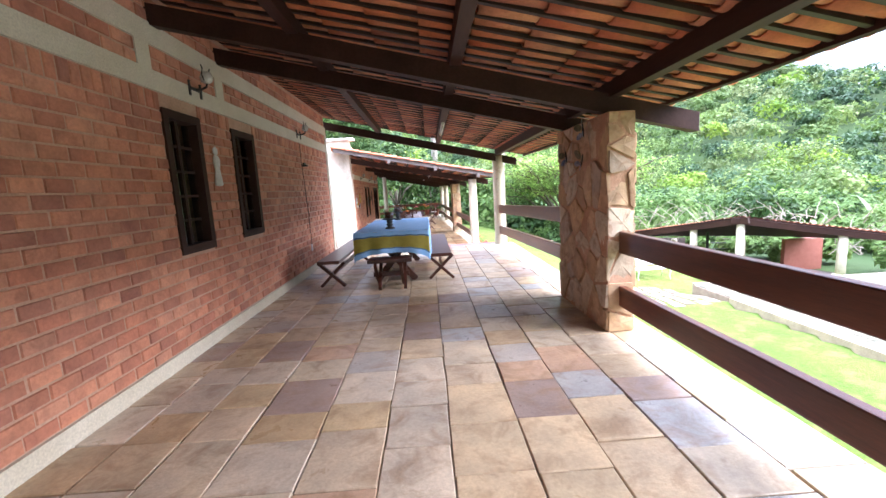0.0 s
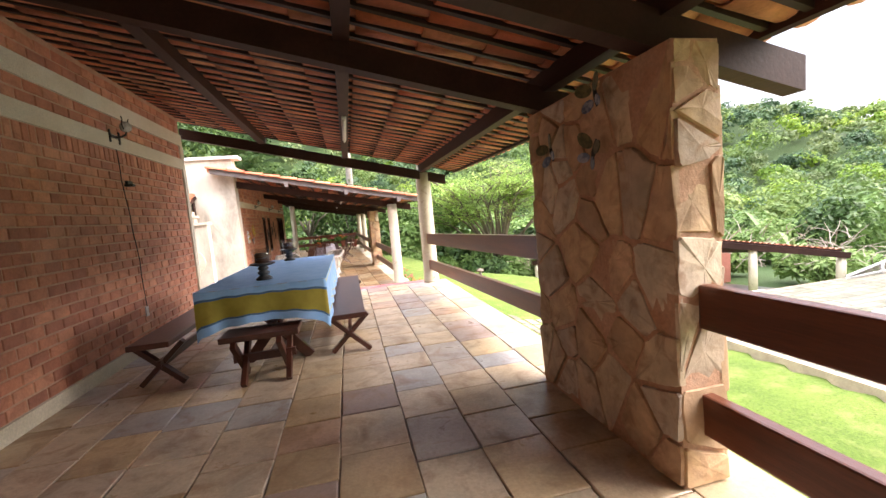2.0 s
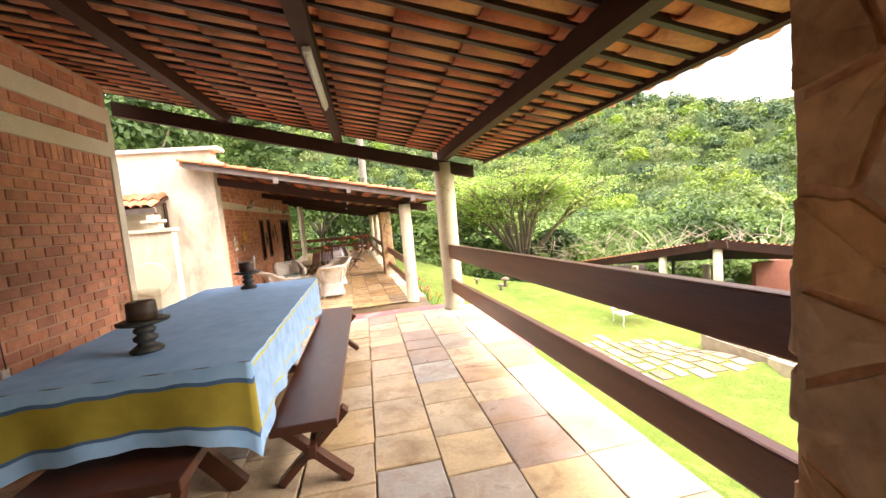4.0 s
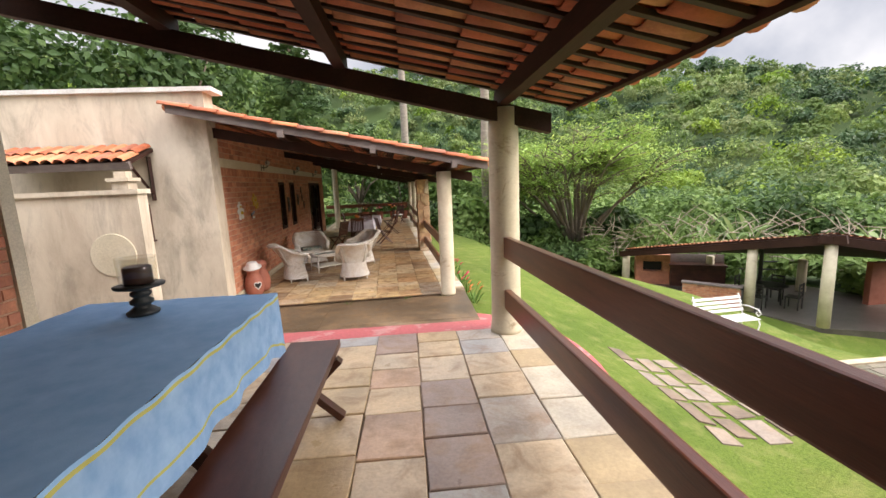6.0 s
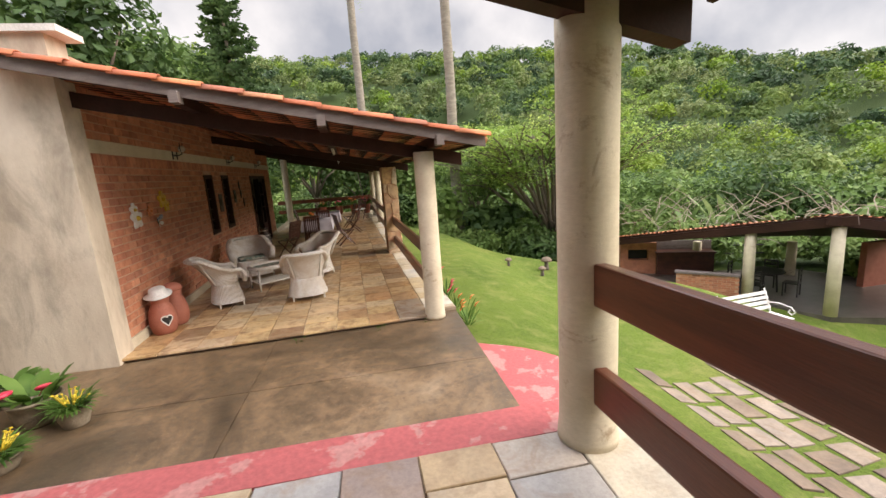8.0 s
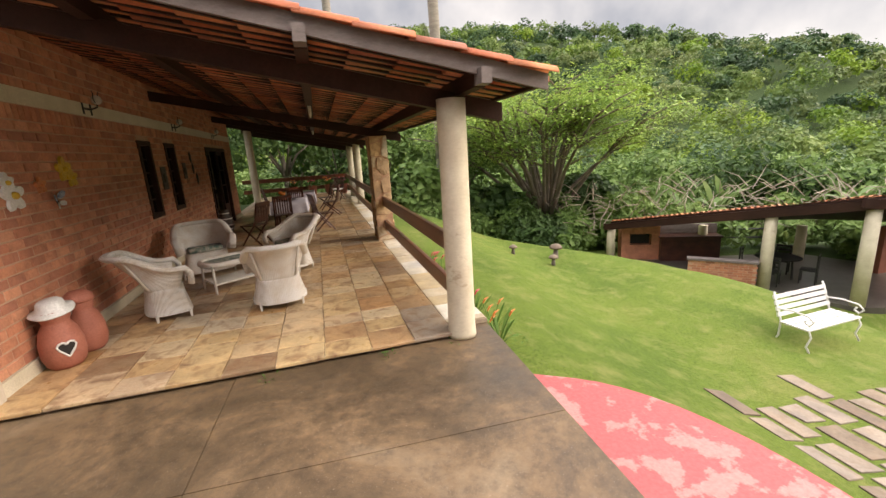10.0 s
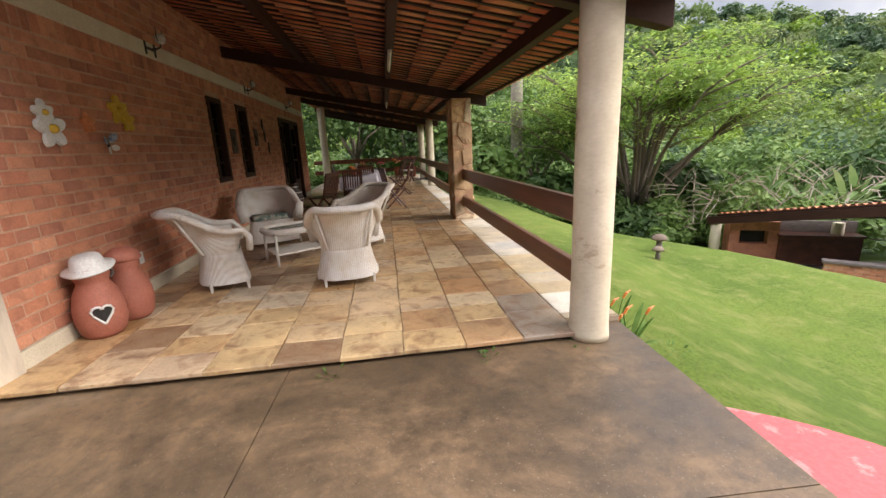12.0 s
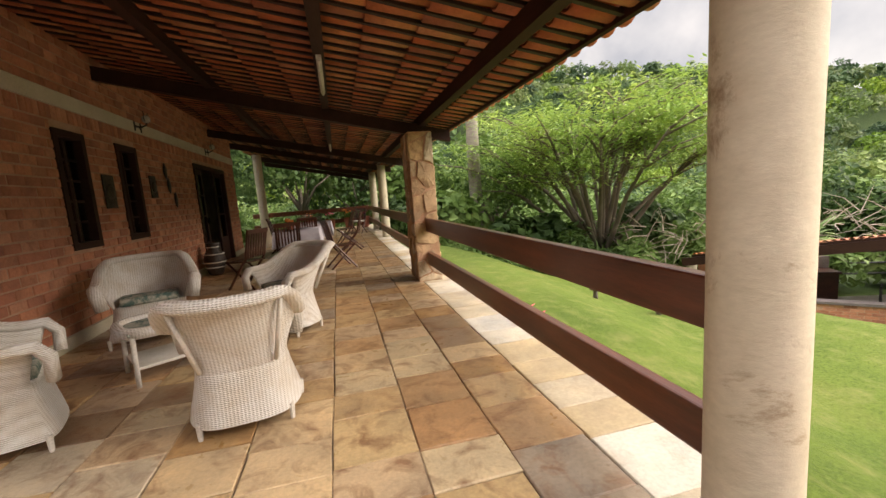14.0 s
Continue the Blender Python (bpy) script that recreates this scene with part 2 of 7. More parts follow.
def leaf_material(name, stops, scale=0.12):
    """Leaves: one colour a clump, shifting slowly over the place, a little light through them."""
    m, n, l, b = node_mat(name, 0.6, 0, 0.3)
    p = world_coord(n)
    g = n.new("ShaderNodeNewGeometry")
    big = noise_of(n, l, scale, 3, 0.6, p)
    add = n.new("ShaderNodeMath")
    add.operation = "MULTIPLY_ADD"
    add.inputs[1].default_value, add.inputs[2].default_value = 0.22, -0.11
    l.new(g.outputs["Random Per Island"], add.inputs[0])
    s = n.new("ShaderNodeMath")
    s.operation = "ADD"
    l.new(add.outputs[0], s.inputs[0])
    l.new(big, s.inputs[1])
    r = ramp_of(n, stops)
    l.new(s.outputs[0], r.inputs["Fac"])
    l.new(r.outputs["Color"], b.inputs["Base Color"])
    tr = n.new("ShaderNodeBsdfTranslucent")
    l.new(r.outputs["Color"], tr.inputs["Color"])
    mx = n.new("ShaderNodeMixShader")
    mx.inputs["Fac"].default_value = 0.3
    l.new(b.outputs[0], mx.inputs[1])
    l.new(tr.outputs[0], mx.inputs[2])
    l.new(mx.outputs[0], n["Material Output"].inputs["Surface"])
    return m


def column_material():
    """Cream paint over rough plaster: brush marks, grime and small bare brown patches."""
    m, n, l, b = node_mat("cream_column_paint", 0.65)
    p = world_coord(n)
    r = ramp_of(n, [(0.3, (0.52, 0.45, 0.33)), (0.7, (0.66, 0.59, 0.46))])
    l.new(noise_of(n, l, 3.5, 6, 0.6, p), r.inputs["Fac"])
    k = ramp_of(n, [(0.57, (0, 0, 0)), (0.66, (0.8,) * 3)])
    l.new(noise_of(n, l, 2.6, 9, 0.72, p, None, 0.4), k.inputs["Fac"])
    col = mixer(n, l, r.outputs["Color"], (0.25, 0.16, 0.09), k.outputs["Color"])
    brush = noise_of(n, l, 22, 7, 0.7, p, (1, 1, 2.2))
    g = ramp_of(n, [(0.3, (0.88, 0.87, 0.85)), (0.7, (1.03, 1.03, 1.02))])
    l.new(brush, g.inputs["Fac"])
    l.new(mixer(n, l, col, g.outputs["Color"], 1.0, "MULTIPLY"), b.inputs["Base Color"])
    bump_of(n, l, b, brush, 0.4, 0.006)
    return m


M_COLUMN = column_material()
M_PATIO, M_STUCCO, M_GROUND = patio_material(), stucco_material(), ground_material()
M_FOREST = leaf_material("forest_leaves", [(0.25, (0.064, 0.110, 0.034)), (0.42, (0.110, 0.180, 0.050)), (0.58, (0.168, 0.243, 0.066)), (0.75, (0.267, 0.336, 0.102))], 0.09)
M_FEATHER = leaf_material("feathery_leaves", [(0.25, (0.158, 0.263, 0.057)), (0.5, (0.280, 0.420, 0.096)), (0.72, (0.490, 0.595, 0.154))], 0.5)
M_DARKLEAF = leaf_material("dark_leaves", [(0.25, (0.024, 0.054, 0.017)), (0.5, (0.051, 0.102, 0.027)), (0.72, (0.102, 0.170, 0.041))], 0.3)
M_PLANT = leaf_material("plant_leaves", [(0.25, (0.04, 0.10, 0.02)), (0.5, (0.08, 0.17, 0.03)), (0.75, (0.15, 0.26, 0.06))], 2.0)
M_BARK = simple("bark", (0.14, 0.11, 0.085), (0.25, 0.20, 0.16), 0.9, 4, 25, 0.6, (1, 1, 0.3))
M_PALMBARK = simple("palm_bark", (0.24, 0.21, 0.175), (0.38, 0.34, 0.29), 0.9, 3, 20, 0.4, (1, 1, 3))


# ---- builders ----
V2 = pose(-1.58, 14.03, -0.59, 0, 0, 2.7)
ONE = Matrix.Identity(4)


def mesh_of(name, bm, material, smooth=False):
    me = bpy.data.meshes.new(name)
    bmesh.ops.recalc_face_normals(bm, faces=bm.faces)
    bm.to_mesh(me)
    bm.free()
    if material:
        me.materials.append(material)
    if smooth:
        for p in me.polygons:
            p.use_smooth = True
    return me


def np_mesh(name, verts, faces, material, smooth=False):
    """A mesh out of arrays of points and of triangles or quads."""
    verts, faces = np.asarray(verts, np.float32), np.asarray(faces, np.int32)
    me = bpy.data.meshes.new(name)
    k = faces.shape[1]
    me.vertices.add(len(verts))
    me.vertices.foreach_set("co", verts.ravel())
    me.loops.add(faces.size)
    me.loops.foreach_set("vertex_index", faces.ravel())
    me.polygons.add(len(faces))
    me.polygons.foreach_set("loop_start", np.arange(0, faces.size, k, dtype=np.int32))
    me.polygons.foreach_set("use_smooth", np.full(len(faces), smooth))
    me.update(calc_edges=True)
    me.materials.append(material)
    return me


def structure(name, bm, material, label="", m=ONE, smooth=False):
    ob = new(name, mesh_of(name, bm, material, smooth))
    ob.matrix_world = m
    return tagged(ob, label, "", "", "structure")


def part(name, bm, material, parent, label="", smooth=False):
    ob = new(name, mesh_of(name, bm, material, smooth))
    ob.parent = parent
    if label:
        ob["label"] = label
    return ob


def piece(name, me, parent, m):
    ob = new(name, me)
    ob.parent = parent
    ob.matrix_local = m
    return ob


def thing(name, label, category, m=ONE, group=""):
    ob = new(name)
    ob.matrix_world = m
    return tagged(ob, label, category, group)


def solid(name, bm, material, label, category, m=ONE, group="", smooth=False):
    ob = new(name, mesh_of(name, bm, material, smooth))
    ob.matrix_world = m
    return tagged(ob, label, category, group)


def box(bm, x0, x1, y0, y1, z0, z1, bevel=0.0, m=ONE):
    vs = [bm.verts.new(m @ Vector(c)) for c in ((x0, y0, z0), (x1, y0, z0), (x1, y1, z0), (x0, y1, z0), (x0, y0, z1), (x1, y0, z1), (x1, y1, z1), (x0, y1, z1))]
    fs = [bm.faces.new([vs[i] for i in f]) for f in ((3, 2, 1, 0), (4, 5, 6, 7), (0, 1, 5, 4), (1, 2, 6, 5), (2, 3, 7, 6), (3, 0, 4, 7))]
    if bevel:
        es = {e for f in fs for e in f.edges}
        bmesh.ops.bevel(bm, geom=list(es), offset=bevel, segments=2, affect="EDGES", profile=0.6)
    return bm


def boxes(*rows, bevel=0.0):
    bm = bmesh.new()
    for r in rows:
        box(bm, *r, bevel=bevel)
    return bm


def tube(bm, pts, radii, sides=8, cap=True, squash=1.0):
    """A tube through points, with a radius at each."""
    pts = [Vector(p) for p in pts]
    if isinstance(radii, (int, float)):
        radii = [radii] * len(pts)
    rings, prev = [], None
    for i, (p, r) in enumerate(zip(pts, radii)):
        d = (pts[min(i + 1, len(pts) - 1)] - pts[max(i - 1, 0)]).normalized()
        side = d.cross(Vector((0, 0, 1)) if abs(d.z) < 0.95 else Vector((0, 1, 0))).normalized()
        if prev is not None and side.dot(prev) < 0:
            side = -side
        prev = side
        up = side.cross(d)
        rings.append([bm.verts.new(p + (side * math.cos(a) + up * math.sin(a) * squash) * r) for a in (2 * math.pi * k / sides for k in range(sides))])
    for a, b in zip(rings, rings[1:]):
        for k in range(sides):
            bm.faces.new((a[k], a[(k + 1) % sides], b[(k + 1) % sides], b[k]))
    if cap:
        bm.faces.new(rings[0][::-1])
        bm.faces.new(rings[-1])
    return bm


def lathe(bm, profile, sides=24, center=(0, 0, 0), wobble=0.0):
    """A turned body out of (radius, height) pairs."""
    rings = []
    for r, z in profile:
        rings.append([bm.verts.new((center[0] + r * math.cos(a) * (1 + wobble * math.sin(3 * a + 5 * z)), center[1] + r * math.sin(a) * (1 + wobble * math.cos(2 * a + 4 * z)), center[2] + z)) for a in (2 * math.pi * k / sides for k in range(sides))])
    for a, b in zip(rings, rings[1:]):
        for k in range(sides):
            bm.faces.new((a[k], a[(k + 1) % sides], b[(k + 1) % sides], b[k]))
    bm.faces.new(rings[0][::-1])
    bm.faces.new(rings[-1])
    return bm


# ---- ground and hills ----
RIDGE = ((-75, 15), (-50, 15.5), (-30, 15), (-5, 15), (8, 14.5), (20, 14.8), (32, 13.2), (40, 11.6), (47, 9.2), (54, 8.3), (60, 6.3), (68, 5.0), (85, 6.0), (110, 8), (140, 9), (180, 8), (220, 9), (260, 12), (285, 15))


def ease(a, b, v):
    t = min(1.0, max(0.0, (v - a) / (b - a)))
    return t * t * (3 - 2 * t)


def ridge_at(az):
    az = (az + 75) % 360 - 75
    for (a, e), (b, f) in zip(RIDGE, RIDGE[1:]):
        if a <= az <= b:
            return e + (f - e) * ease(a, b, az)
    return 10.0


def ground_z(x, y):
    lawn = -0.98 - 1.2 * ease(2.6, 6.6, x + 0.25 * max(0, 11.5 - y)) + 0.42 * ease(14, 20, y) * ease(3, 5, x)
    lawn -= 0.10 * max(0.0, min(x, 10.5) - 6.4) * (1 - ease(14.8, 17.5, y)) * ease(11.6, 13.4, y)
    lawn -= 0.55 * ease(9.15, 9.5, x) * (1 - ease(12.6, 13.0, y))
    over = 0.86 * x + 0.5 * y
    lawn -= 1.75 * ease(16.7, 20.0, over) * ease(12.9, 13.6, y)
    dx, dy = x - 1.5, y - 10.0
    r, az = math.hypot(dx, dy), math.degrees(math.atan2(dx, dy))
    top = 1.4 + 160 * math.tan(radians(ridge_at(az))) - 4.0
    base = lawn + (-5.0 - lawn) * ease(24, 44, r)
    hill = base + (top - base) * ease(44, 172, r) if r < 172 else top - (r - 172) * 0.12 * ease(172, 260, r)
    bumps = noise.noise(Vector((x * 0.03, y * 0.03, 0))) * 5.0 * ease(45, 90, r)
    return hill + bumps


def build_ground():
    rings = [0.0] + [0.6 * k for k in range(1, 56)] + [34 * 1.09 ** k for k in range(0, 42)]
    n = 180
    verts, faces = [], []
    for r in rings:
        for k in range(n):
            a = 2 * math.pi * k / n
            x, y = 6.0 + r * math.sin(a), 13.0 + r * math.cos(a)
            verts.append((x, y, ground_z(x, y)))
    for i in range(len(rings) - 1):
        for k in range(n):
            faces.append((i * n + k, i * n + (k + 1) % n, (i + 1) * n + (k + 1) % n, (i + 1) * n + k))
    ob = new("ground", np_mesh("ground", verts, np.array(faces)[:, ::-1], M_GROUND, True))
    tagged(ob, "green mown lawn sloping into wooded hills", "", "", "structure")


build_ground()


# ---- upper veranda: floor slab, wall, roof ----
WALL_X, END_Y = -1.335, 10.48
structure("floor_upper", boxes((-1.6, 2.97, -5.0, END_Y, -1.2, -0.022)), M_GROUT, "stone-paved floor slab of the upper veranda")
FLOOR_UP = bpy.data.objects["floor_upper"]


def wall_with_openings(x0, x1, y0, y1, z0, z1, holes):
    """A wall along y, cut into blocks round its openings (y0, y1, z0, z1)."""
    bm, y = bmesh.new(), y0
    for a, b, c, d in sorted(holes):
        box(bm, x0, x1, y, a, z0, z1)
        if c > z0:
            box(bm, x0, x1, a, b, z0, c)
        box(bm, x0, x1, a, b, d, z1)
        y = b
    box(bm, x0, x1, y, y1, z0, z1)
    return bm


WINDOWS_UP = ((4.15, 4.74, 0.95, 2.25), (5.40, 6.02, 0.97, 2.25))
structure("wall_upper", wall_with_openings(WALL_X - 0.25, WALL_X - 0.012, -5.0, 10.03, -0.4, 3.2, WINDOWS_UP), M_MORTAR, "red brick wall of the upper house")
WALL_UP = bpy.data.objects["wall_upper"]
structure("trim_band_upper", boxes((WALL_X - 0.02, WALL_X + 0.012, -5.0, 10.04, 2.375, 2.54), (WALL_X - 0.02, WALL_X + 0.012, -5.0, 10.04, 2.75, 2.93)), M_CREAM, "cream painted bands along the brick wall")
structure("trim_posts_upper", boxes(*[(WALL_X - 0.02, WALL_X + 0.010, y, y + 0.17, 2.54, 2.75) for y in (0.2, 3.93, 5.16)], (WALL_X - 0.26, WALL_X + 0.014, 9.93, 10.05, -0.02, 2.375), (WALL_X - 0.26, WALL_X + 0.014, 9.93, 10.05, 2.54, 2.75)), M_CREAM, "cream painted posts in the brick wall")
structure("baseboard_upper", boxes((WALL_X - 0.02, WALL_X + 0.016, -5.0, 9.93, -0.02, 0.125)), M_CREAM, "cream painted plinth at the wall's foot")
structure("wall_house_upper", boxes((-9.0, WALL_X - 0.26, 9.7, 10.0, -1.2, 3.0), (-9.0, -8.7, -5.0, 9.7, -1.2, 3.0)), M_STUCCO, "outer walls of the upper house")


def window_of(holder, y0, y1, z0, z1, x, name):
    """A dark wooden casement with its frame, mullions, curtain and panes, seen from the veranda."""
    w = thing(name, "narrow dark-framed wooden window with small panes", "window", holder)
    w["kind"] = "structure"
    f = 0.075
    part("window_frame", boxes((x - 0.14, x + 0.012, y0, y0 + f, z0, z1), (x - 0.14, x + 0.012, y1 - f, y1, z0, z1), (x - 0.14, x + 0.012, y0 + f, y1 - f, z0, z0 + f), (x - 0.14, x + 0.012, y0 + f, y1 - f, z1 - f, z1)), M_WOOD, w)
    mid, rows = (y0 + y1) / 2, 5
    bm = boxes((x - 0.10, x - 0.06, mid - 0.022, mid + 0.022, z0 + f, z1 - f))
    for k in range(1, rows):
        z = z0 + f + (z1 - z0 - 2 * f) * k / rows
        box(bm, x - 0.095, x - 0.065, y0 + f, mid - 0.022, z - 0.012, z + 0.012)
        box(bm, x - 0.095, x - 0.065, mid + 0.022, y1 - f, z - 0.012, z + 0.012)
    part("mullion", bm, M_WOOD, w)
    part("curtain", boxes((x - 0.20, x - 0.19, y0 + f, y1 - f, z0 + f, z1 - f)), M_CURTAIN, w, "pale net curtain behind the panes")
    for a, b in ((y0 + f, mid - 0.022), (mid + 0.022, y1 - f)):
        for k in range(rows):
            h = (z1 - z0 - 2 * f) / rows
            za = z0 + f + h * k
            part("pane", boxes((x - 0.083, x - 0.078, a + 0.002, b - 0.002, za + 0.013, za + h - 0.013)), M_GLASS, w)
    return w


def glass_material(name="window_glass", tint=(0.85, 0.9, 0.88)):
    """Thin clear panes: straight through, with a slight mirror-like gloss."""
    m, n, l, b = node_mat(name, 0.05)
    tr, gl, mx = n.new("ShaderNodeBsdfTransparent"), n.new("ShaderNodeBsdfGlossy"), n.new("ShaderNodeMixShader")
    tr.inputs["Color"].default_value = (*tint, 1)
    gl.inputs["Roughness"].default_value = 0.03
    mx.inputs[0].default_value = 0.07
    l.new(tr.outputs[0], mx.inputs[1])
    l.new(gl.outputs[0], mx.inputs[2])
    l.new(mx.outputs[0], n["Material Output"].inputs["Surface"])
    return m


M_GLASS = glass_material()
M_CURTAIN = simple("net_curtain", (0.20, 0.19, 0.16), (0.55, 0.52, 0.46), 0.9, 9, 60, 0.2, (1, 6, 0.3))
for i, (a, b, c, d) in enumerate(WINDOWS_UP):
    window_of(ONE, a, b, c, d, WALL_X, "window_%d" % (i + 1))
# a backing board painted near-black in place of the room's shade
structure("wall_inner_upper", boxes((-2.2, -2.15, -5, 9.7, -0.3, 3.0)), M_INSHADE, "near-black backing painted as the unlit room behind the windows")


def slope_roof(m, zc, slope, x0, x1, y0, y1, beams, purlins, name, near, front=False, beam_x1=None, rafters=True):
    """A single-pitch roof on sloping beams: beam undersides at zc - slope * x, then purlins, rafters and clay tiles."""
    def low(x):
        return zc - slope * x

    def sloped(bm, xa, xb, ya, yb, lift, high):
        q = [(xa, ya, low(xa) + lift), (xb, ya, low(xb) + lift), (xb, yb, low(xb) + lift), (xa, yb, low(xa) + lift)]
        vs = [bm.verts.new(c) for c in q] + [bm.verts.new((c[0], c[1], c[2] + high)) for c in q]
        for f in ((3, 2, 1, 0), (4, 5, 6, 7), (0, 1, 5, 4), (1, 2, 6, 5), (2, 3, 7, 6), (3, 0, 4, 7)):
            bm.faces.new([vs[i] for i in f])

    for y in beams:
        xe = (beam_x1 or x1) + (0.34 if y == 4.20 else 0.0)
        b = bmesh.new()
        sloped(b, x0, xe, y - 0.055, y + 0.055, 0, 0.17)
        ob = structure("beam", b, M_WOOD, "dark stained sloping roof beam", m)
        c = bmesh.new()
        sloped(c, xe, xe + 0.004, y - 0.054, y + 0.054, 0.002, 0.166)
        part("beam_end", c, M_GREYWOOD, ob, "grey weathered end of the beam")
    for x in purlins:
        b = bmesh.new()
        box(b, x - 0.05, x + 0.05, y0, y1, low(x) + 0.15, low(x) + 0.29)
        structure("purlin", b, M_WOOD, "dark stained purlin under the roof tiles", m)
    top = 0.285
    pitch, length = 0.205, 0.40
    rows = int((y1 - y0) / pitch)
    roof = new(name)
    roof.matrix_world = m
    tagged(roof, "single-pitch roof of orange clay barrel tiles", "", "", "structure")
    for k in range(rows + 1):
        b = bmesh.new()
        y = y0 + k * pitch
        sloped(b, x0, x1 - 0.02, y - 0.020, y + 0.020, top - 0.006, 0.030)
        part("rafter", b, M_RAFTER, roof)
    # clay tiles: channels between the rafters, caps over them
    seg = 6
    def shell(width, rise, flip, flare):
        v, f = [], []
        for j, (xx, ww) in enumerate(((0.0, 1.0 - flare), (length * 1.14, 1.0))):
            for t in (0.0, 0.014):
                for k in range(seg + 1):
                    a = math.pi * (k / seg)
                    yy = -math.cos(a) * width * 0.5 * ww
                    zz = math.sin(a) * rise
                    zz = -zz if flip else zz
                    v.append((xx, yy, -slope * xx + zz + t + (0.024 if j else 0.0)))
        n = seg + 1
        for k in range(seg):
            f.append((k, k + 1, 2 * n + k + 1, 2 * n + k))
            f.append((n + k, 3 * n + k, 3 * n + k + 1, n + k + 1))
            f.append((k, n + k, n + k + 1, k + 1))
            f.append((2 * n + k, 2 * n + k + 1, 3 * n + k + 1, 3 * n + k))
        f.append((0, 2 * n, 3 * n, n))
        f.append((seg, n + seg, 3 * n + seg, 2 * n + seg))
        return np.array(v), np.array(f)
    chan, cap = shell(0.178, 0.058, True, 0.10), shell(0.185, 0.055, False, 0.08)
    near_mesh = {0: np_mesh("tile", *chan, M_ROOFTILE, True), 1: np_mesh("tile", *cap, M_ROOFTILE, True)}
    rest_v, rest_f, count, off = [], [], 0, 0
    rng = random.Random(len(name))
    cols = int((x1 - x0) / length) + 1
    todo = []
    for r in range(rows):
        for c in range(cols):
            x = x1 - (c + 1) * length + 0.02
            if x < x0 - 0.3:
                continue
            y = y0 + (r + 0.5) * pitch
            todo.append((0, x, y, low(x) + top + 0.040 + rng.uniform(-0.004, 0.006)))
            todo.append((1, x, y + pitch / 2, low(x) + top + 0.046 + rng.uniform(-0.004, 0.006)))
    if front:
        for c in range(cols):
            x = x1 - (c + 1) * length + 0.02
            todo.append((1, x, y0 - 0.035, low(x) + top + 0.06))
    for kind, x, y, z in todo:
        jig = rng.uniform(-0.035, 0.035)
        y += rng.uniform(-0.006, 0.006)
        if near[0] <= y <= near[1] and near[2] <= x and count < 300:
            piece("tile", near_mesh[kind], roof, pose(x, y, z, 0, 0, math.degrees(jig)))
            count += 1
        else:
            v, f = (chan, cap)[kind]
            w = v + np.array((x, y, z))
            w[:, 1] += v[:, 0] * jig
            rest_v.append(w)
            rest_f.append(f + off)
            off += len(v)
    rest = new("roof_tiles", np_mesh("roof_tiles", np.concatenate(rest_v), np.concatenate(rest_f), M_ROOFTILE, True))
    rest.parent = roof
    rest["kind"] = "stuff"
    # light board between rafters and tiles at the high edge, eave board at the low edge
    b = bmesh.new()
    sloped(b, x1 - 0.05, x1 - 0.015, y0, y1, top - 0.03, 0.09)
    structure("eave_board", b, M_WOOD, "dark eave board along the roof's low edge", m)
    if front:
        b = bmesh.new()
        sloped(b, x0 - 0.2, x1 + 0.02, y0 - 0.065, y0 - 0.03, top - 0.05, 0.13)
        structure("verge_board", b, M_GREYWOOD, "grey weathered board along the roof's verge", m)
        for x in purlins:
            b = bmesh.new()
            box(b, x - 0.045, x + 0.045, y0 - 0.16, y0, low(x) + 0.16, low(x) + 0.28)
            structure("purlin_end", b, M_GREYWOOD, "grey weathered purlin end under the verge", m)


# ---- column, rail and pillar builders ----
def round_column(x, y, z0, z1, r, m=ONE):
    bm = bmesh.new()
    prof = [(r * 1.08, 0), (r * 1.06, 0.04), (r * 1.01, 0.12)] + [(r * (1 - 0.003 * k), 0.12 + (z1 - z0 - 0.12) * k / 8) for k in range(1, 9)]
    lathe(bm, prof, 28, (0, 0, 0), 0.008)
    return solid("column", bm, M_COLUMN, "round cream-painted veranda column with worn paint", "column", m @ pose(x, y, z0), "veranda columns", True)


def rail_pair(x, y0, y1, z, m=ONE, skew=0.0):
    fence = thing("railing", "two-board dark brown wooden veranda railing", "railing", m @ pose(x, 0, z), "veranda railings")
    for a, b in ((0.745, 0.945), (0.25, 0.44)):
        bm = bmesh.new()
        box(bm, 0, 0.065, y0, y1, a, b, 0.012)
        # an old rail that sags a little towards its far end
        for v in bm.verts:
            f = (y1 - v.co.y) / (y1 - y0)
            v.co.x += 0.2 * skew * f
            v.co.z += skew * f
        part("board", bm, M_RAIL, fence)
    return fence


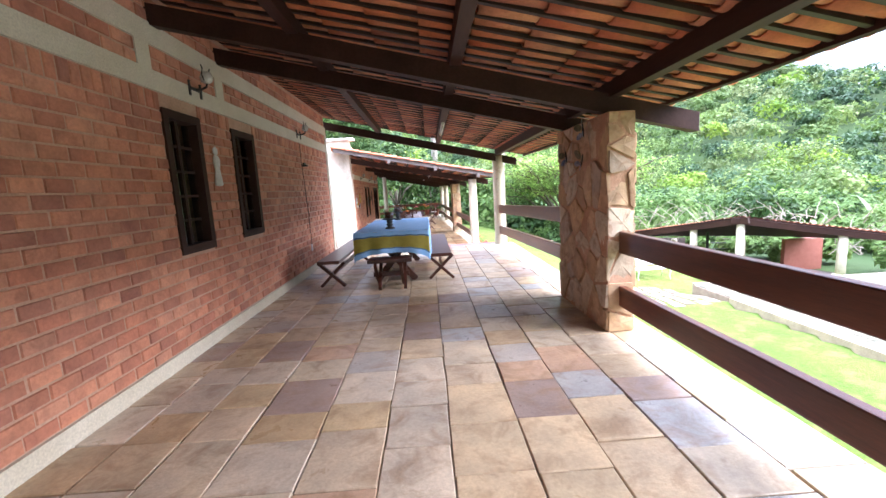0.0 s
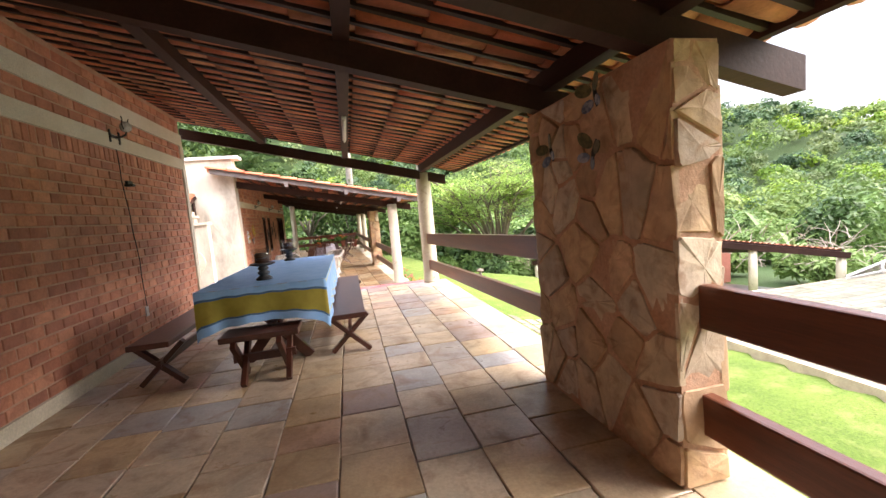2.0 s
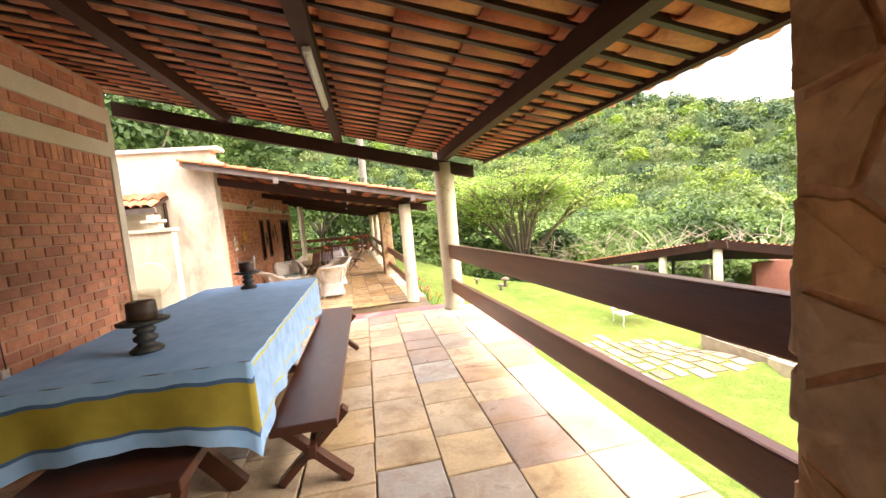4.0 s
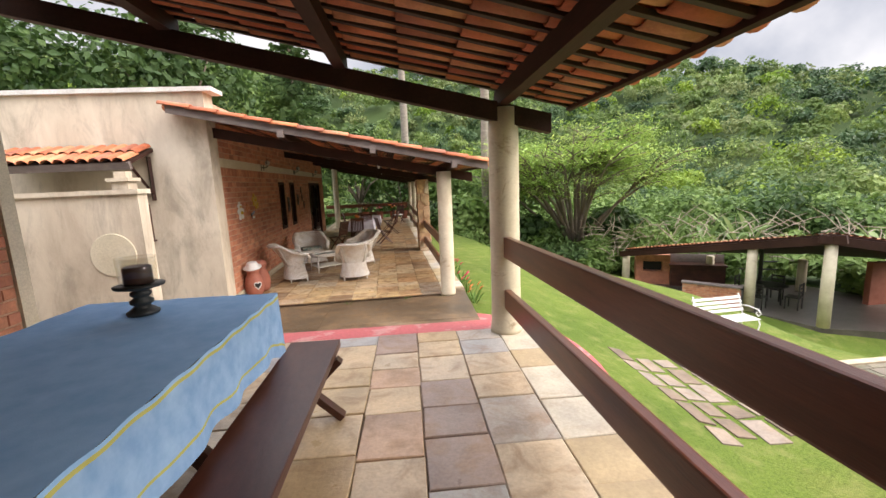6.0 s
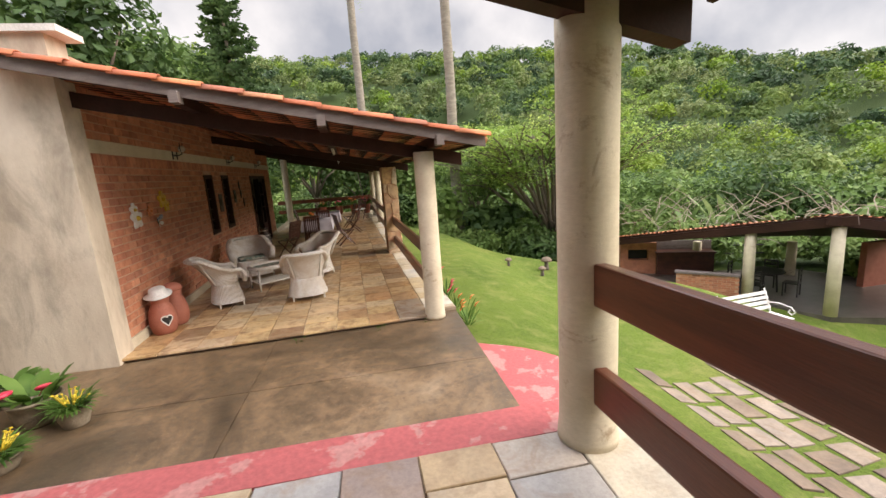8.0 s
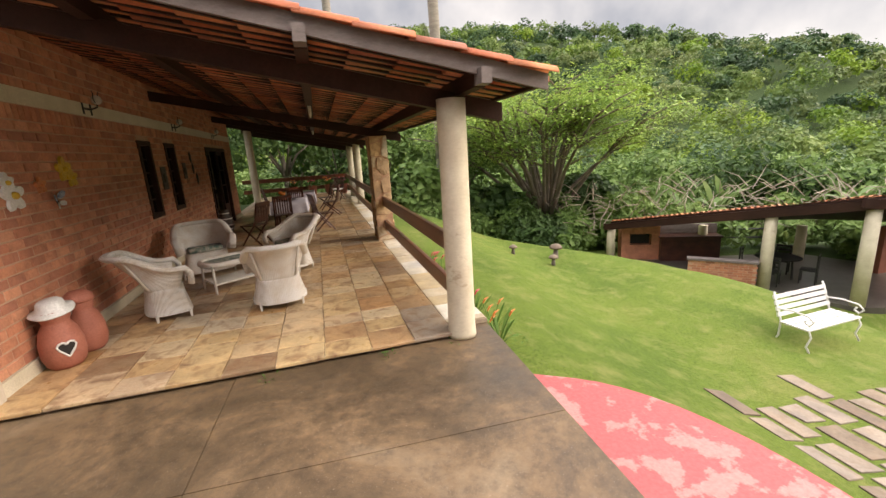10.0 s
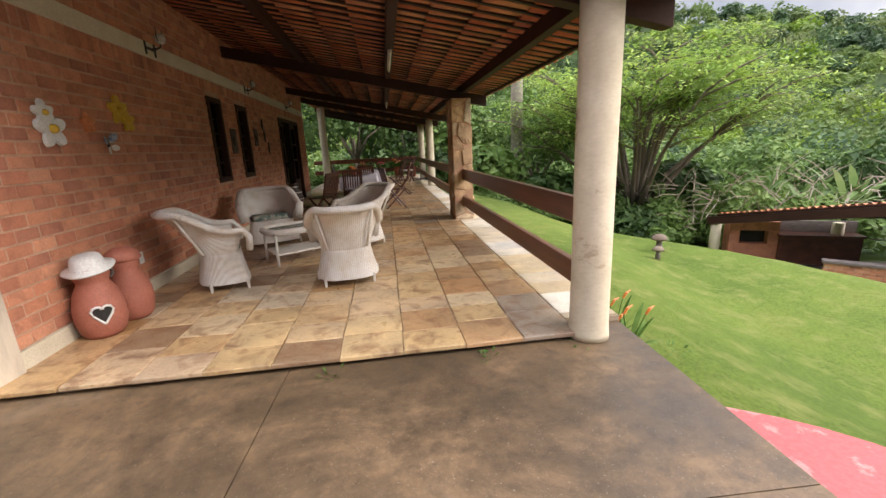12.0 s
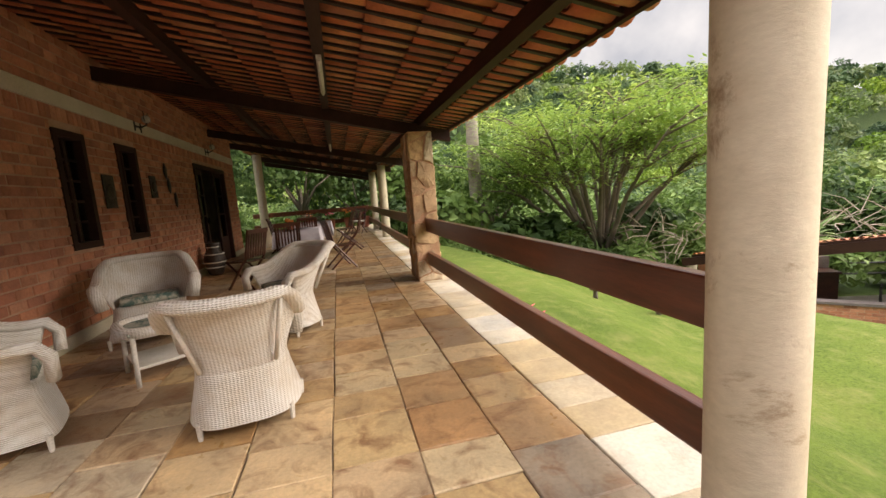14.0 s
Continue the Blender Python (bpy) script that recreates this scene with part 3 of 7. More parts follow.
def voronoi(w, h, n, seed, gap):
    """Irregular cells that fill a w x h rectangle, each shrunk by a gap."""
    rng = random.Random(seed)
    pts = []
    while len(pts) < n:
        p = (rng.uniform(0, w), rng.uniform(0, h))
        if all(math.hypot(p[0] - q[0], p[1] - q[1]) > 0.62 * math.sqrt(w * h / n) for q in pts) or rng.random() < 0.02:
            pts.append(p)
    cells = []
    for i, p in enumerate(pts):
        poly = [(gap / 2, gap / 2), (w - gap / 2, gap / 2), (w - gap / 2, h - gap / 2), (gap / 2, h - gap / 2)]
        for j, q in enumerate(pts):
            if i == j:
                continue
            nx, ny = q[0] - p[0], q[1] - p[1]
            d = math.hypot(nx, ny)
            nx, ny = nx / d, ny / d
            lim = nx * (p[0] + q[0]) / 2 + ny * (p[1] + q[1]) / 2 - gap / 2
            out = []
            for a, b in zip(poly, poly[1:] + poly[:1]):
                da, db = nx * a[0] + ny * a[1] - lim, nx * b[0] + ny * b[1] - lim
                if da <= 0:
                    out.append(a)
                if da * db < 0:
                    t = da / (da - db)
                    out.append((a[0] + (b[0] - a[0]) * t, a[1] + (b[1] - a[1]) * t))
            poly = out
            if len(poly) < 3:
                break
        if len(poly) >= 3:
            cells.append(poly)
    return cells


def stone_face(holder, w, h, n, seed, m, gap=0.018):
    """Irregular flat stones set in a face; m carries (u, v, out) to the pillar's own space."""
    rng = random.Random(seed)
    for poly in voronoi(w, h, n, seed, gap):
        bm = bmesh.new()
        cx, cy = sum(p[0] for p in poly) / len(poly), sum(p[1] for p in poly) / len(poly)
        # cut the corners so that the stones look broken, not drawn
        pts = []
        for a, b in zip(poly, poly[1:] + poly[:1]):
            for t in (0.06, 0.35, 0.65, 0.94):
                px, py = a[0] + (b[0] - a[0]) * t, a[1] + (b[1] - a[1]) * t
                s = 1 - rng.uniform(-0.02, 0.05)
                pts.append((cx + (px - cx) * s, cy + (py - cy) * s))
        d = rng.uniform(0.008, 0.030)
        tilt = (rng.uniform(-0.06, 0.06), rng.uniform(-0.06, 0.06))
        lo = [bm.verts.new(m @ Vector((x, y, -0.012))) for x, y in pts]
        mid = [bm.verts.new(m @ Vector((cx + (x - cx) * 0.985, cy + (y - cy) * 0.985, d * 0.7 + tilt[0] * (x - cx) + tilt[1] * (y - cy)))) for x, y in pts]
        hi = [bm.verts.new(m @ Vector((cx + (x - cx) * 0.955, cy + (y - cy) * 0.955, d + tilt[0] * (x - cx) + tilt[1] * (y - cy) + rng.uniform(-0.004, 0.004)))) for x, y in pts]
        k = len(pts)
        for a, b in ((lo, mid), (mid, hi)):
            for i in range(k):
                bm.faces.new((a[i], a[(i + 1) % k], b[(i + 1) % k], b[i]))
        c = bm.verts.new(m @ Vector((cx, cy, d + rng.uniform(0, 0.006))))
        for i in range(k):
            bm.faces.new((hi[i], hi[(i + 1) % k], c))
        part("stone", bm, M_STONE, holder)


def face_matrix(origin, u, v):
    u, v = Vector(u), Vector(v)
    w = u.cross(v)
    return Matrix(((u.x, v.x, w.x, origin[0]), (u.y, v.y, w.y, origin[1]), (u.z, v.z, w.z, origin[2]), (0, 0, 0, 1)))


def stone_pillar(x0, x1, y0, y1, h, m, counts, seed):
    p = thing("stone_pillar", "rough ochre stone slab pillar with orange joints", "pillar", m @ pose(x0, y0, 0), "stone pillars")
    w, d = x1 - x0, y1 - y0
    part("core", boxes((0.012, w - 0.012, 0.012, d - 0.012, -0.02, h)), M_STONE_JOINT, p)
    stone_face(p, d, h, counts[0], seed, face_matrix((0.02, d, 0), (0, -1, 0), (0, 0, 1)))
    stone_face(p, w, h, counts[1], seed + 1, face_matrix((0, 0.02, 0), (1, 0, 0), (0, 0, 1)))
    stone_face(p, d, h, counts[0], seed + 2, face_matrix((w - 0.02, 0, 0), (0, 1, 0), (0, 0, 1)))
    stone_face(p, w, h, counts[1], seed + 3, face_matrix((w, d - 0.02, 0), (-1, 0, 0), (0, 0, 1)))
    return p


slope_roof(ONE, 2.60, 0.235, -1.42, 3.30, -5.0, 10.42, (-3.0, 0.6, 4.20, 5.30, 10.34), (-0.15, 1.22, 2.62), "roof_upper", (6.2, 10.3, -0.2), False, 3.06)
round_column(2.644, 10.40, 0.0, 2.12, 0.142)
rail_pair(2.60, 5.38, 10.29, 0.01, ONE, 0.15)
rail_pair(2.615, -5.0, 4.03, 0)
stone_pillar(2.505, 2.765, 4.02, 5.39, 1.995, ONE, (42, 12), 11)

# ---- steps and patio ----
for k, (a, b, z) in enumerate(((END_Y, 10.76, -0.005), (10.76, 11.06, -0.22), (11.06, 11.36, -0.435))):
    bm = boxes((-1.6, 2.80 if k == 0 else 2.72, a, b, -1.2, z))
    structure("step_%d" % (k + 1), bm, M_RED, "worn red-painted step at the veranda's end")
structure("patio", boxes((-6.5, 2.74, 10.0, 14.50, -1.25, -0.675)), M_GROUT, "brown stained concrete patio between the verandas")
for xa, xb in ((-6.5, -2.2), (-2.2, 0.25), (0.25, 2.76)):
    for ya, yb in ((10.0, 12.75), (12.75, 14.50)):
        ob = new("slab", mesh_of("slab", boxes((xa + 0.003, xb - 0.003, ya + 0.003, yb - 0.003, -0.70, -0.655)), M_PATIO))
        ob.parent = bpy.data.objects["patio"]


def red_pad():
    """The red-painted landing that curves from the steps down to the lawn."""
    bm = bmesh.new()
    pts = [(2.765, 13.75)] + [(2.765 + 1.32 * math.sin(a), 11.55 + 2.05 * math.cos(a)) for a in (math.pi * k / 24 for k in range(3, 20))] + [(2.765, 10.2)]
    lo = [bm.verts.new((x, y, -1.9)) for x, y in pts]
    hi = [bm.verts.new((x, y, -0.90)) for x, y in pts]
    bm.faces.new(hi)
    for i in range(len(pts)):
        bm.faces.new((lo[i], lo[(i + 1) % len(pts)], hi[(i + 1) % len(pts)], hi[i]))
    structure("landing", bm, M_RED, "worn red-painted curved landing beside the patio")


red_pad()

# ---- lower veranda ----
structure("floor_lower", boxes((-0.3, 3.90, 0.0, 19.5, -0.75, -0.022), (3.90, 4.36, 0.19, 19.5, -0.75, -0.022)), M_GROUT, "ochre stone floor slab of the lower veranda", V2)
FLOOR_LOW = bpy.data.objects["floor_lower"]
WINDOWS_LOW = ((4.24, 4.80, 0.97, 2.27), (5.50, 6.08, 0.97, 2.27))
DOOR_LOW = (8.55, 10.9, 0.0, 2.27)
structure("wall_lower", wall_with_openings(-0.25, -0.012, 0.0, 12.0, -0.3, 3.6, (*WINDOWS_LOW, DOOR_LOW)), M_MORTAR, "red brick wall of the lower house", V2)
WALL_LOW = bpy.data.objects["wall_lower"]
structure("trim_band_lower", boxes((-0.02, 0.012, 0.0, 12.01, 2.51, 2.67)), M_CREAM, "cream painted band along the brick wall", V2)
structure("baseboard_lower", boxes((-0.02, 0.02, 0.0, 8.5, -0.02, 0.13), (-0.02, 0.02, 10.95, 12.0, -0.02, 0.13)), M_CREAM, "cream painted plinth at the wall's foot", V2)
structure("trim_corner_lower", boxes((-0.25, 0.016, -0.10, 0.0, -0.1, 3.3)), M_STUCCO, "stucco corner of the lower house", V2)
for i, (a, b, c, d) in enumerate(WINDOWS_LOW):
    window_of(V2, a, b, c, d, 0.0, "window_%d" % (i + 3))
# near-black boards: the unlit room's darkness is in their colour
structure("wall_inner_lower", boxes((-1.6, -1.55, 0.3, 12.0, -0.3, 3.3), (-1.6, -0.25, 0.3, 0.35, -0.3, 3.3), (-1.6, -0.25, 11.9, 12.0, -0.3, 3.3)), M_INSHADE, "near-black backing painted as the unlit room behind the windows", V2)
slope_roof(V2, 3.00, 0.205, -0.2, 4.70, -0.42, 19.6, (0.14, 5.3, 10.0, 12.5, 16.2, 19.0), (1.3, 2.75, 4.12), "roof_lower", (-0.5, 4.5, 1.5), True, 4.55)
round_column(4.0, 0.0, -0.06, 2.27, 0.138, V2)
round_column(4.24, 12.5, 0.0, 2.3, 0.14, V2)
round_column(4.24, 16.0, 0.0, 2.3, 0.14, V2)
round_column(0.30, 14.2, 0.0, 3.0, 0.14, V2)
stone_pillar(3.83, 4.20, 4.95, 5.58, 2.19, V2, (22, 14), 31)
rail_pair(4.0, 0.1, 4.96, 0, V2)
rail_pair(4.06, 5.56, 12.4, 0, V2)
rail_pair(4.12, 12.6, 18.6, 0, V2)

# ---- stucco wall of the lower house ----
structure("wall_stucco", boxes((-7.5, -3.06, 13.92, 14.25, -1.2, 3.12), (-3.06, -2.62, 13.92, 14.25, -1.2, 0.72), (-3.06, -2.62, 13.92, 14.25, 1.32, 3.12), (-2.62, -1.54, 13.92, 14.25, -1.2, 3.12)), M_STUCCO, "weathered cream stucco wall")
structure("parapet_cap", boxes((-7.5, -1.38, 13.86, 14.3, 3.12, 3.19)), M_WHITE, "pale weathered coping on the stucco wall")
structure("wall_low_garden", boxes((-6.0, -1.80, 12.3, 12.5, -0.7, 1.5)), M_STUCCO, "weathered cream garden wall")
structure("garden_wall_cap", boxes((-6.0, -1.77, 12.26, 12.54, 1.5, 1.56)), M_STUCCO, "mouldy coping on the garden wall")

structure("roof_house", boxes((-9.0, -1.46, -5.2, 10.0, 3.2, 3.35)), M_STUCCO, "flat roof of the upper house")
structure("roof_house_lower", boxes((-6.0, -0.26, 0.3, 12.0, 3.3, 3.42)), M_STUCCO, "flat roof of the lower house", V2)
structure("wall_lower_end", boxes((-6.0, -0.26, 11.75, 12.0, -0.6, 3.3)), M_STUCCO, "end wall of the lower house", V2)


# ---- table, cloth, benches ----
def cloth_material(name, base, dark, weave=220):
    m, n, l, b = node_mat(name, 0.85, 0, 0.2)
    p = world_coord(n)
    big = noise_of(n, l, 9, 4, 0.6, p)
    r = ramp_of(n, [(0.35, dark), (0.7, base)])
    l.new(big, r.inputs["Fac"])
    l.new(r.outputs["Color"], b.inputs["Base Color"])
    bump_of(n, l, b, noise_of(n, l, weave, 2, 0.5, p), 0.2, 0.003)
    return m


M_BLUE = cloth_material("blue_cloth", (0.31, 0.53, 0.82), (0.23, 0.44, 0.74))
M_LIGHTBLUE = cloth_material("light_blue_cloth", (0.32, 0.50, 0.74), (0.20, 0.36, 0.62))
M_OLIVE = cloth_material("olive_cloth", (0.34, 0.29, 0.055), (0.27, 0.225, 0.04))
M_NAVY = cloth_material("blue_stripe_cloth", (0.07, 0.15, 0.30), (0.05, 0.11, 0.24))
M_YELLOW = cloth_material("yellow_stripe_cloth", (0.52, 0.50, 0.16), (0.42, 0.40, 0.12))

TX0, TX1, TY0, TY1, TZ = -0.22, 0.88, 6.47, 9.12, 0.835
LEG_W = 0.075


def trestle_table():
    t = thing("dining_table", "reddish-brown trestle table under a blue cloth", "table")
    bm = bmesh.new()
    box(bm, TX0 + 0.02, TX1 - 0.02, TY0 + 0.02, TY1 - 0.02, TZ - 0.06, TZ - 0.008, 0.006)
    part("tabletop", bm, M_FURN, t)
    cx = (TX0 + TX1) / 2
    for y in (TY0 + 0.45, TY1 - 0.45):
        for s in (-1, 1):
            bm = bmesh.new()
            d = Vector((s * 0.62, 0, 0.76))
            m = Matrix.Translation((cx, y + s * 0.032, 0.385)) @ d.to_track_quat("Z", "Y").to_matrix().to_4x4()
            box(bm, -0.03, 0.03, -0.05, 0.05, -0.49, 0.49, 0.005, m)
            part("leg", bm, M_FURN, t)
    part("stretcher", boxes((cx - 0.03, cx + 0.03, TY0 + 0.3, TY1 - 0.3, 0.34, 0.42)), M_FURN, t)


def loose(bm):
    bmesh.ops.delete(bm, geom=[p for p in bm.verts if not p.link_faces], context="VERTS")


def tablecloth():
    """The cloth: a top sheet and a hanging skirt with stripes, wavy and longer at the corners."""
    c = thing("tablecloth", "blue tablecloth with a broad olive border stripe", "tablecloth")
    bm = bmesh.new()
    nx, ny = 24, 56
    grid = [[bm.verts.new((TX0 - 0.012 + (TX1 - TX0 + 0.024) * i / nx, TY0 - 0.012 + (TY1 - TY0 + 0.024) * j / ny, TZ + 0.004 * noise.noise(Vector((i * 0.5, j * 0.35, 0))) + 0.005 * max(0, noise.noise(Vector((i * 0.23 + j * 0.11, j * 0.9, 3)))))) for j in range(ny + 1)] for i in range(nx + 1)]
    for i in range(nx):
        for j in range(ny):
            bm.faces.new((grid[i][j], grid[i + 1][j], grid[i + 1][j + 1], grid[i][j + 1]))
    part("cloth_top", bm, M_BLUE, c, "", True)
    per = [(TX0 + (TX1 - TX0) * i / 40, TY0, 0, -1) for i in range(41)] + [(TX1, TY0 + (TY1 - TY0) * j / 80, 1, 0) for j in range(1, 81)] + [(TX1 - (TX1 - TX0) * i / 40, TY1, 0, 1) for i in range(1, 41)] + [(TX0, TY1 - (TY1 - TY0) * j / 80, -1, 0) for j in range(1, 80)]
    n = len(per)

    def ring(depth, k):
        out = []
        for i, (x, y, dx, dy) in enumerate(per):
            corner = min(math.hypot(x - cx, y - cy) for cx in (TX0, TX1) for cy in (TY0, TY1))
            extra = 0.13 * math.exp(-corner / 0.13)
            fold = (0.5 + 0.5 * math.sin(i * 0.47 + 1.3 * math.sin(i * 0.13))) * 0.03 * depth / 0.3
            ox = dx if corner > 0.08 else math.copysign(0.75, x - (TX0 + TX1) / 2)
            oy = dy if corner > 0.08 else math.copysign(0.75, y - (TY0 + TY1) / 2)
            out.append((x + ox * (0.012 + fold), y + oy * (0.012 + fold), TZ - depth * (1 + extra / 0.3) + 0.004 * math.sin(i * 0.9)))
        return out

    # the long sides show the blue with a thin yellow line, the short ends the olive border
    ends = (("hem", M_BLUE, 0.0, 0.055), ("stripe", M_NAVY, 0.055, 0.072), ("border", M_OLIVE, 0.072, 0.235), ("stripe", M_NAVY, 0.235, 0.25), ("hem", M_BLUE, 0.25, 0.315))
    sides = (("side", M_BLUE, 0.0, 0.014), ("side_line", M_YELLOW, 0.014, 0.028), ("side", M_LIGHTBLUE, 0.028, 0.24), ("side_line", M_YELLOW, 0.24, 0.252), ("side", M_LIGHTBLUE, 0.252, 0.315))
    for strips, axis in ((ends, 3), (sides, 2)):
        for sign in (-1, 1):
            for name, mat, a, b in strips:
                bm = bmesh.new()
                steps = max(1, round((b - a) / 0.04)) if axis == 3 else 1
                rows = [[bm.verts.new(p) for p in ring(a + (b - a) * k / steps, k)] for k in range(steps + 1)]
                for u, v in zip(rows, rows[1:]):
                    for i in range(n):
                        if per[i][axis] * sign > 0.5:
                            bm.faces.new((u[i], u[(i + 1) % n], v[(i + 1) % n], v[i]))
                loose(bm)
                part(name, bm, mat, c, "", True)


def bench(x0, x1, y0, y1, z=0.445, along="y"):
    b = thing("bench", "reddish-brown wooden bench with crossed plank legs", "bench", ONE, "benches round the table")
    bm = bmesh.new()
    box(bm, x0, x1, y0, y1, z - 0.05, z, 0.006)
    part("seat", bm, M_FURN, b)
    cx, cy = (x0 + x1) / 2, (y0 + y1) / 2
    ends = (y0 + 0.22, y1 - 0.22) if along == "y" else (x0 + 0.14, x1 - 0.14)
    for e in ends:
        for s in (-1, 1):
            bm = bmesh.new()
            d = Vector((s * 0.40, 0, 0.39)) if along == "y" else Vector((0, s * 0.40, 0.39))
            at = (cx, e + s * 0.024, (z - 0.05) / 2) if along == "y" else (e + s * 0.024, cy, (z - 0.05) / 2)
            q = d.to_track_quat("Z", "Y" if along == "y" else "X").to_matrix().to_4x4()
            box(bm, -0.035, 0.035, -0.022, 0.022, -0.265, 0.265, 0.004, Matrix.Translation(at) @ q)
            part("leg", bm, M_FURN, b)
    if along == "y":
        part("stretcher", boxes((cx - 0.02, cx + 0.02, y0 + 0.15, y1 - 0.15, 0.17, 0.24)), M_FURN, b)
    else:
        part("stretcher", boxes((x0 + 0.06, x1 - 0.06, cy - 0.02, cy + 0.02, 0.17, 0.24)), M_FURN, b)


trestle_table()
tablecloth()
bench(-0.80, -0.47, 6.46, 9.28)
bench(0.89, 1.22, 6.58, 9.29)
bench(-0.03, 0.62, 6.28, 6.62, 0.445, "x")


M_CLEAR = glass_material("clear_glass", (0.95, 0.95, 0.93))
M_CANDLE = simple("dark_candle_wax", (0.055, 0.025, 0.02), (0.10, 0.045, 0.035), 0.5, 12, 60, 0.1)
M_STAND = simple("dark_turned_stand", (0.018, 0.022, 0.024), (0.045, 0.05, 0.05), 0.5, 20, 80, 0.3)


def candle_holder(x, y):
    h = thing("candle_holder", "dark turned candle holder with a brown candle in glass", "candle holder", pose(x, y, TZ + 0.006), "candle holders")
    bm = lathe(bmesh.new(), [(0.075, 0), (0.078, 0.012), (0.055, 0.03), (0.035, 0.045), (0.055, 0.06), (0.056, 0.075), (0.034, 0.09), (0.05, 0.105), (0.05, 0.118), (0.035, 0.13), (0.075, 0.14), (0.115, 0.15), (0.12, 0.162), (0.10, 0.168)], 28)
    part("stand", bm, M_STAND, h, "", True)
    part("candle", lathe(bmesh.new(), [(0.066, 0.169), (0.068, 0.175), (0.067, 0.255), (0.058, 0.262), (0.02, 0.256)], 24), M_CANDLE, h, "dark brown pillar candle", True)
    bm = bmesh.new()
    lathe(bm, [(0.088, 0.169), (0.093, 0.31), (0.090, 0.31), (0.085, 0.172)], 32)
    g = part("glass", bm, M_CLEAR, h, "clear glass hurricane cylinder", True)
    g.visible_shadow = False


candle_holder(0.285, 6.87)
candle_holder(0.27, 8.84)


# ---- wall lamps, cable, plaques ----
M_LAMPGLASS = simple("lamp_glass", (0.5, 0.48, 0.42), (0.65, 0.62, 0.55), 0.2, 10, 40, 0)


def wall_lamp(m):
    """A forged double bracket with a glass cup on top."""
    w = thing("wall_lamp", "black wrought-iron wall lamp with a glass cup", "wall lamp", m, "wall lamps")
    bm = boxes((0, 0.012, -0.11, -0.085, -0.07, 0.07), (0, 0.012, 0.085, 0.11, -0.07, 0.07), (0.0, 0.02, -0.10, 0.10, -0.012, 0.012))
    part("bracket", bm, M_BLACK, w)
    bm = bmesh.new()
    tube(bm, [(0.012, 0, 0), (0.07, 0, 0.0), (0.12, 0, 0.02), (0.13, 0, 0.06)], 0.011, 8)
    part("arm", bm, M_BLACK, w)
    part("shade", lathe(bmesh.new(), [(0.02, 0.05), (0.05, 0.07), (0.06, 0.11), (0.045, 0.15), (0.02, 0.165)], 16, (0.13, 0, 0)), M_LAMPGLASS, w, "frosted glass cup", True)
    for s in (-1, 1):
        bm = bmesh.new()
        tube(bm, [(0.13, s * 0.05, 0.07), (0.13, s * 0.085, 0.12), (0.13, s * 0.06, 0.18), (0.13, s * 0.08, 0.21)], 0.006, 6)
        part("prong", bm, M_BLACK, w)


wall_lamp(pose(WALL_X + 0.013, 4.72, 2.52))
wall_lamp(pose(WALL_X + 0.013, 7.98, 2.51))
wall_lamp(pose(WALL_X + 0.013, 0.9, 2.52))
for y in (2.85, 6.25, 9.6):
    wall_lamp(V2 @ pose(0.013, y, 2.60))
cable = bmesh.new()
tube(cable, [(WALL_X + 0.008, 7.98, 2.42)] + [(WALL_X + 0.006, 8.0 + 0.14 * ease(0, 8, k) + 0.012 * math.sin(k * 2.1), 2.4 - 1.9 * k / 10) for k in range(11)], 0.005, 6)
solid("cable", cable, M_BLACK, "thin black cable hanging down the brick wall", "cable")
solid("socket", boxes((WALL_X, WALL_X + 0.012, 8.10, 8.17, 0.40, 0.52), bevel=0.004), M_WHITE, "small white wall socket below the cable", "socket")
solid("hook", boxes((WALL_X, WALL_X + 0.09, 8.06, 8.13, 1.96, 1.985), (WALL_X, WALL_X + 0.03, 8.09, 8.21, 1.985, 2.03), bevel=0.003), M_BLACK, "small black iron hook on the brick wall", "hook")
solid("socket", boxes((0.0, 0.012, 1.79, 1.86, 0.33, 0.45), bevel=0.004), M_WHITE, "small white socket low on the brick wall", "socket", V2)


def flower_plaque(m, petal, heart, r, name_label, group="wall flowers"):
    """A ceramic wall flower: five rounded petals and a heart."""
    f = thing("wall_flower", name_label, "wall ornament", m, group)
    for k in range(5):
        a = 2 * math.pi * k / 5 + 0.4
        bm = bmesh.new()
        ring_pts = [(math.cos(t) * r * 0.62, math.sin(t) * r * 0.42) for t in (2 * math.pi * i / 12 for i in range(12))]
        lo = [bm.verts.new((0.004, math.cos(a) * (r * 0.62 + u) - math.sin(a) * v, math.sin(a) * (r * 0.62 + u) + math.cos(a) * v)) for u, v in ring_pts]
        hi = [bm.verts.new((0.022 + 0.3 * (u + r * 0.6) * 0.2, math.cos(a) * (r * 0.62 + u * 0.85) - math.sin(a) * v * 0.85, math.sin(a) * (r * 0.62 + u * 0.85) + math.cos(a) * v * 0.85)) for u, v in ring_pts]
        bm.faces.new(lo)
        bm.faces.new(hi)
        for i in range(12):
            bm.faces.new((lo[i], lo[(i + 1) % 12], hi[(i + 1) % 12], hi[i]))
        part("petal", bm, petal, f)
    bm = bmesh.new()
    bmesh.ops.create_uvsphere(bm, u_segments=12, v_segments=8, radius=r * 0.28, matrix=Matrix.Translation((0.03, 0, 0)))
    part("heart", bm, heart, f, "", True)


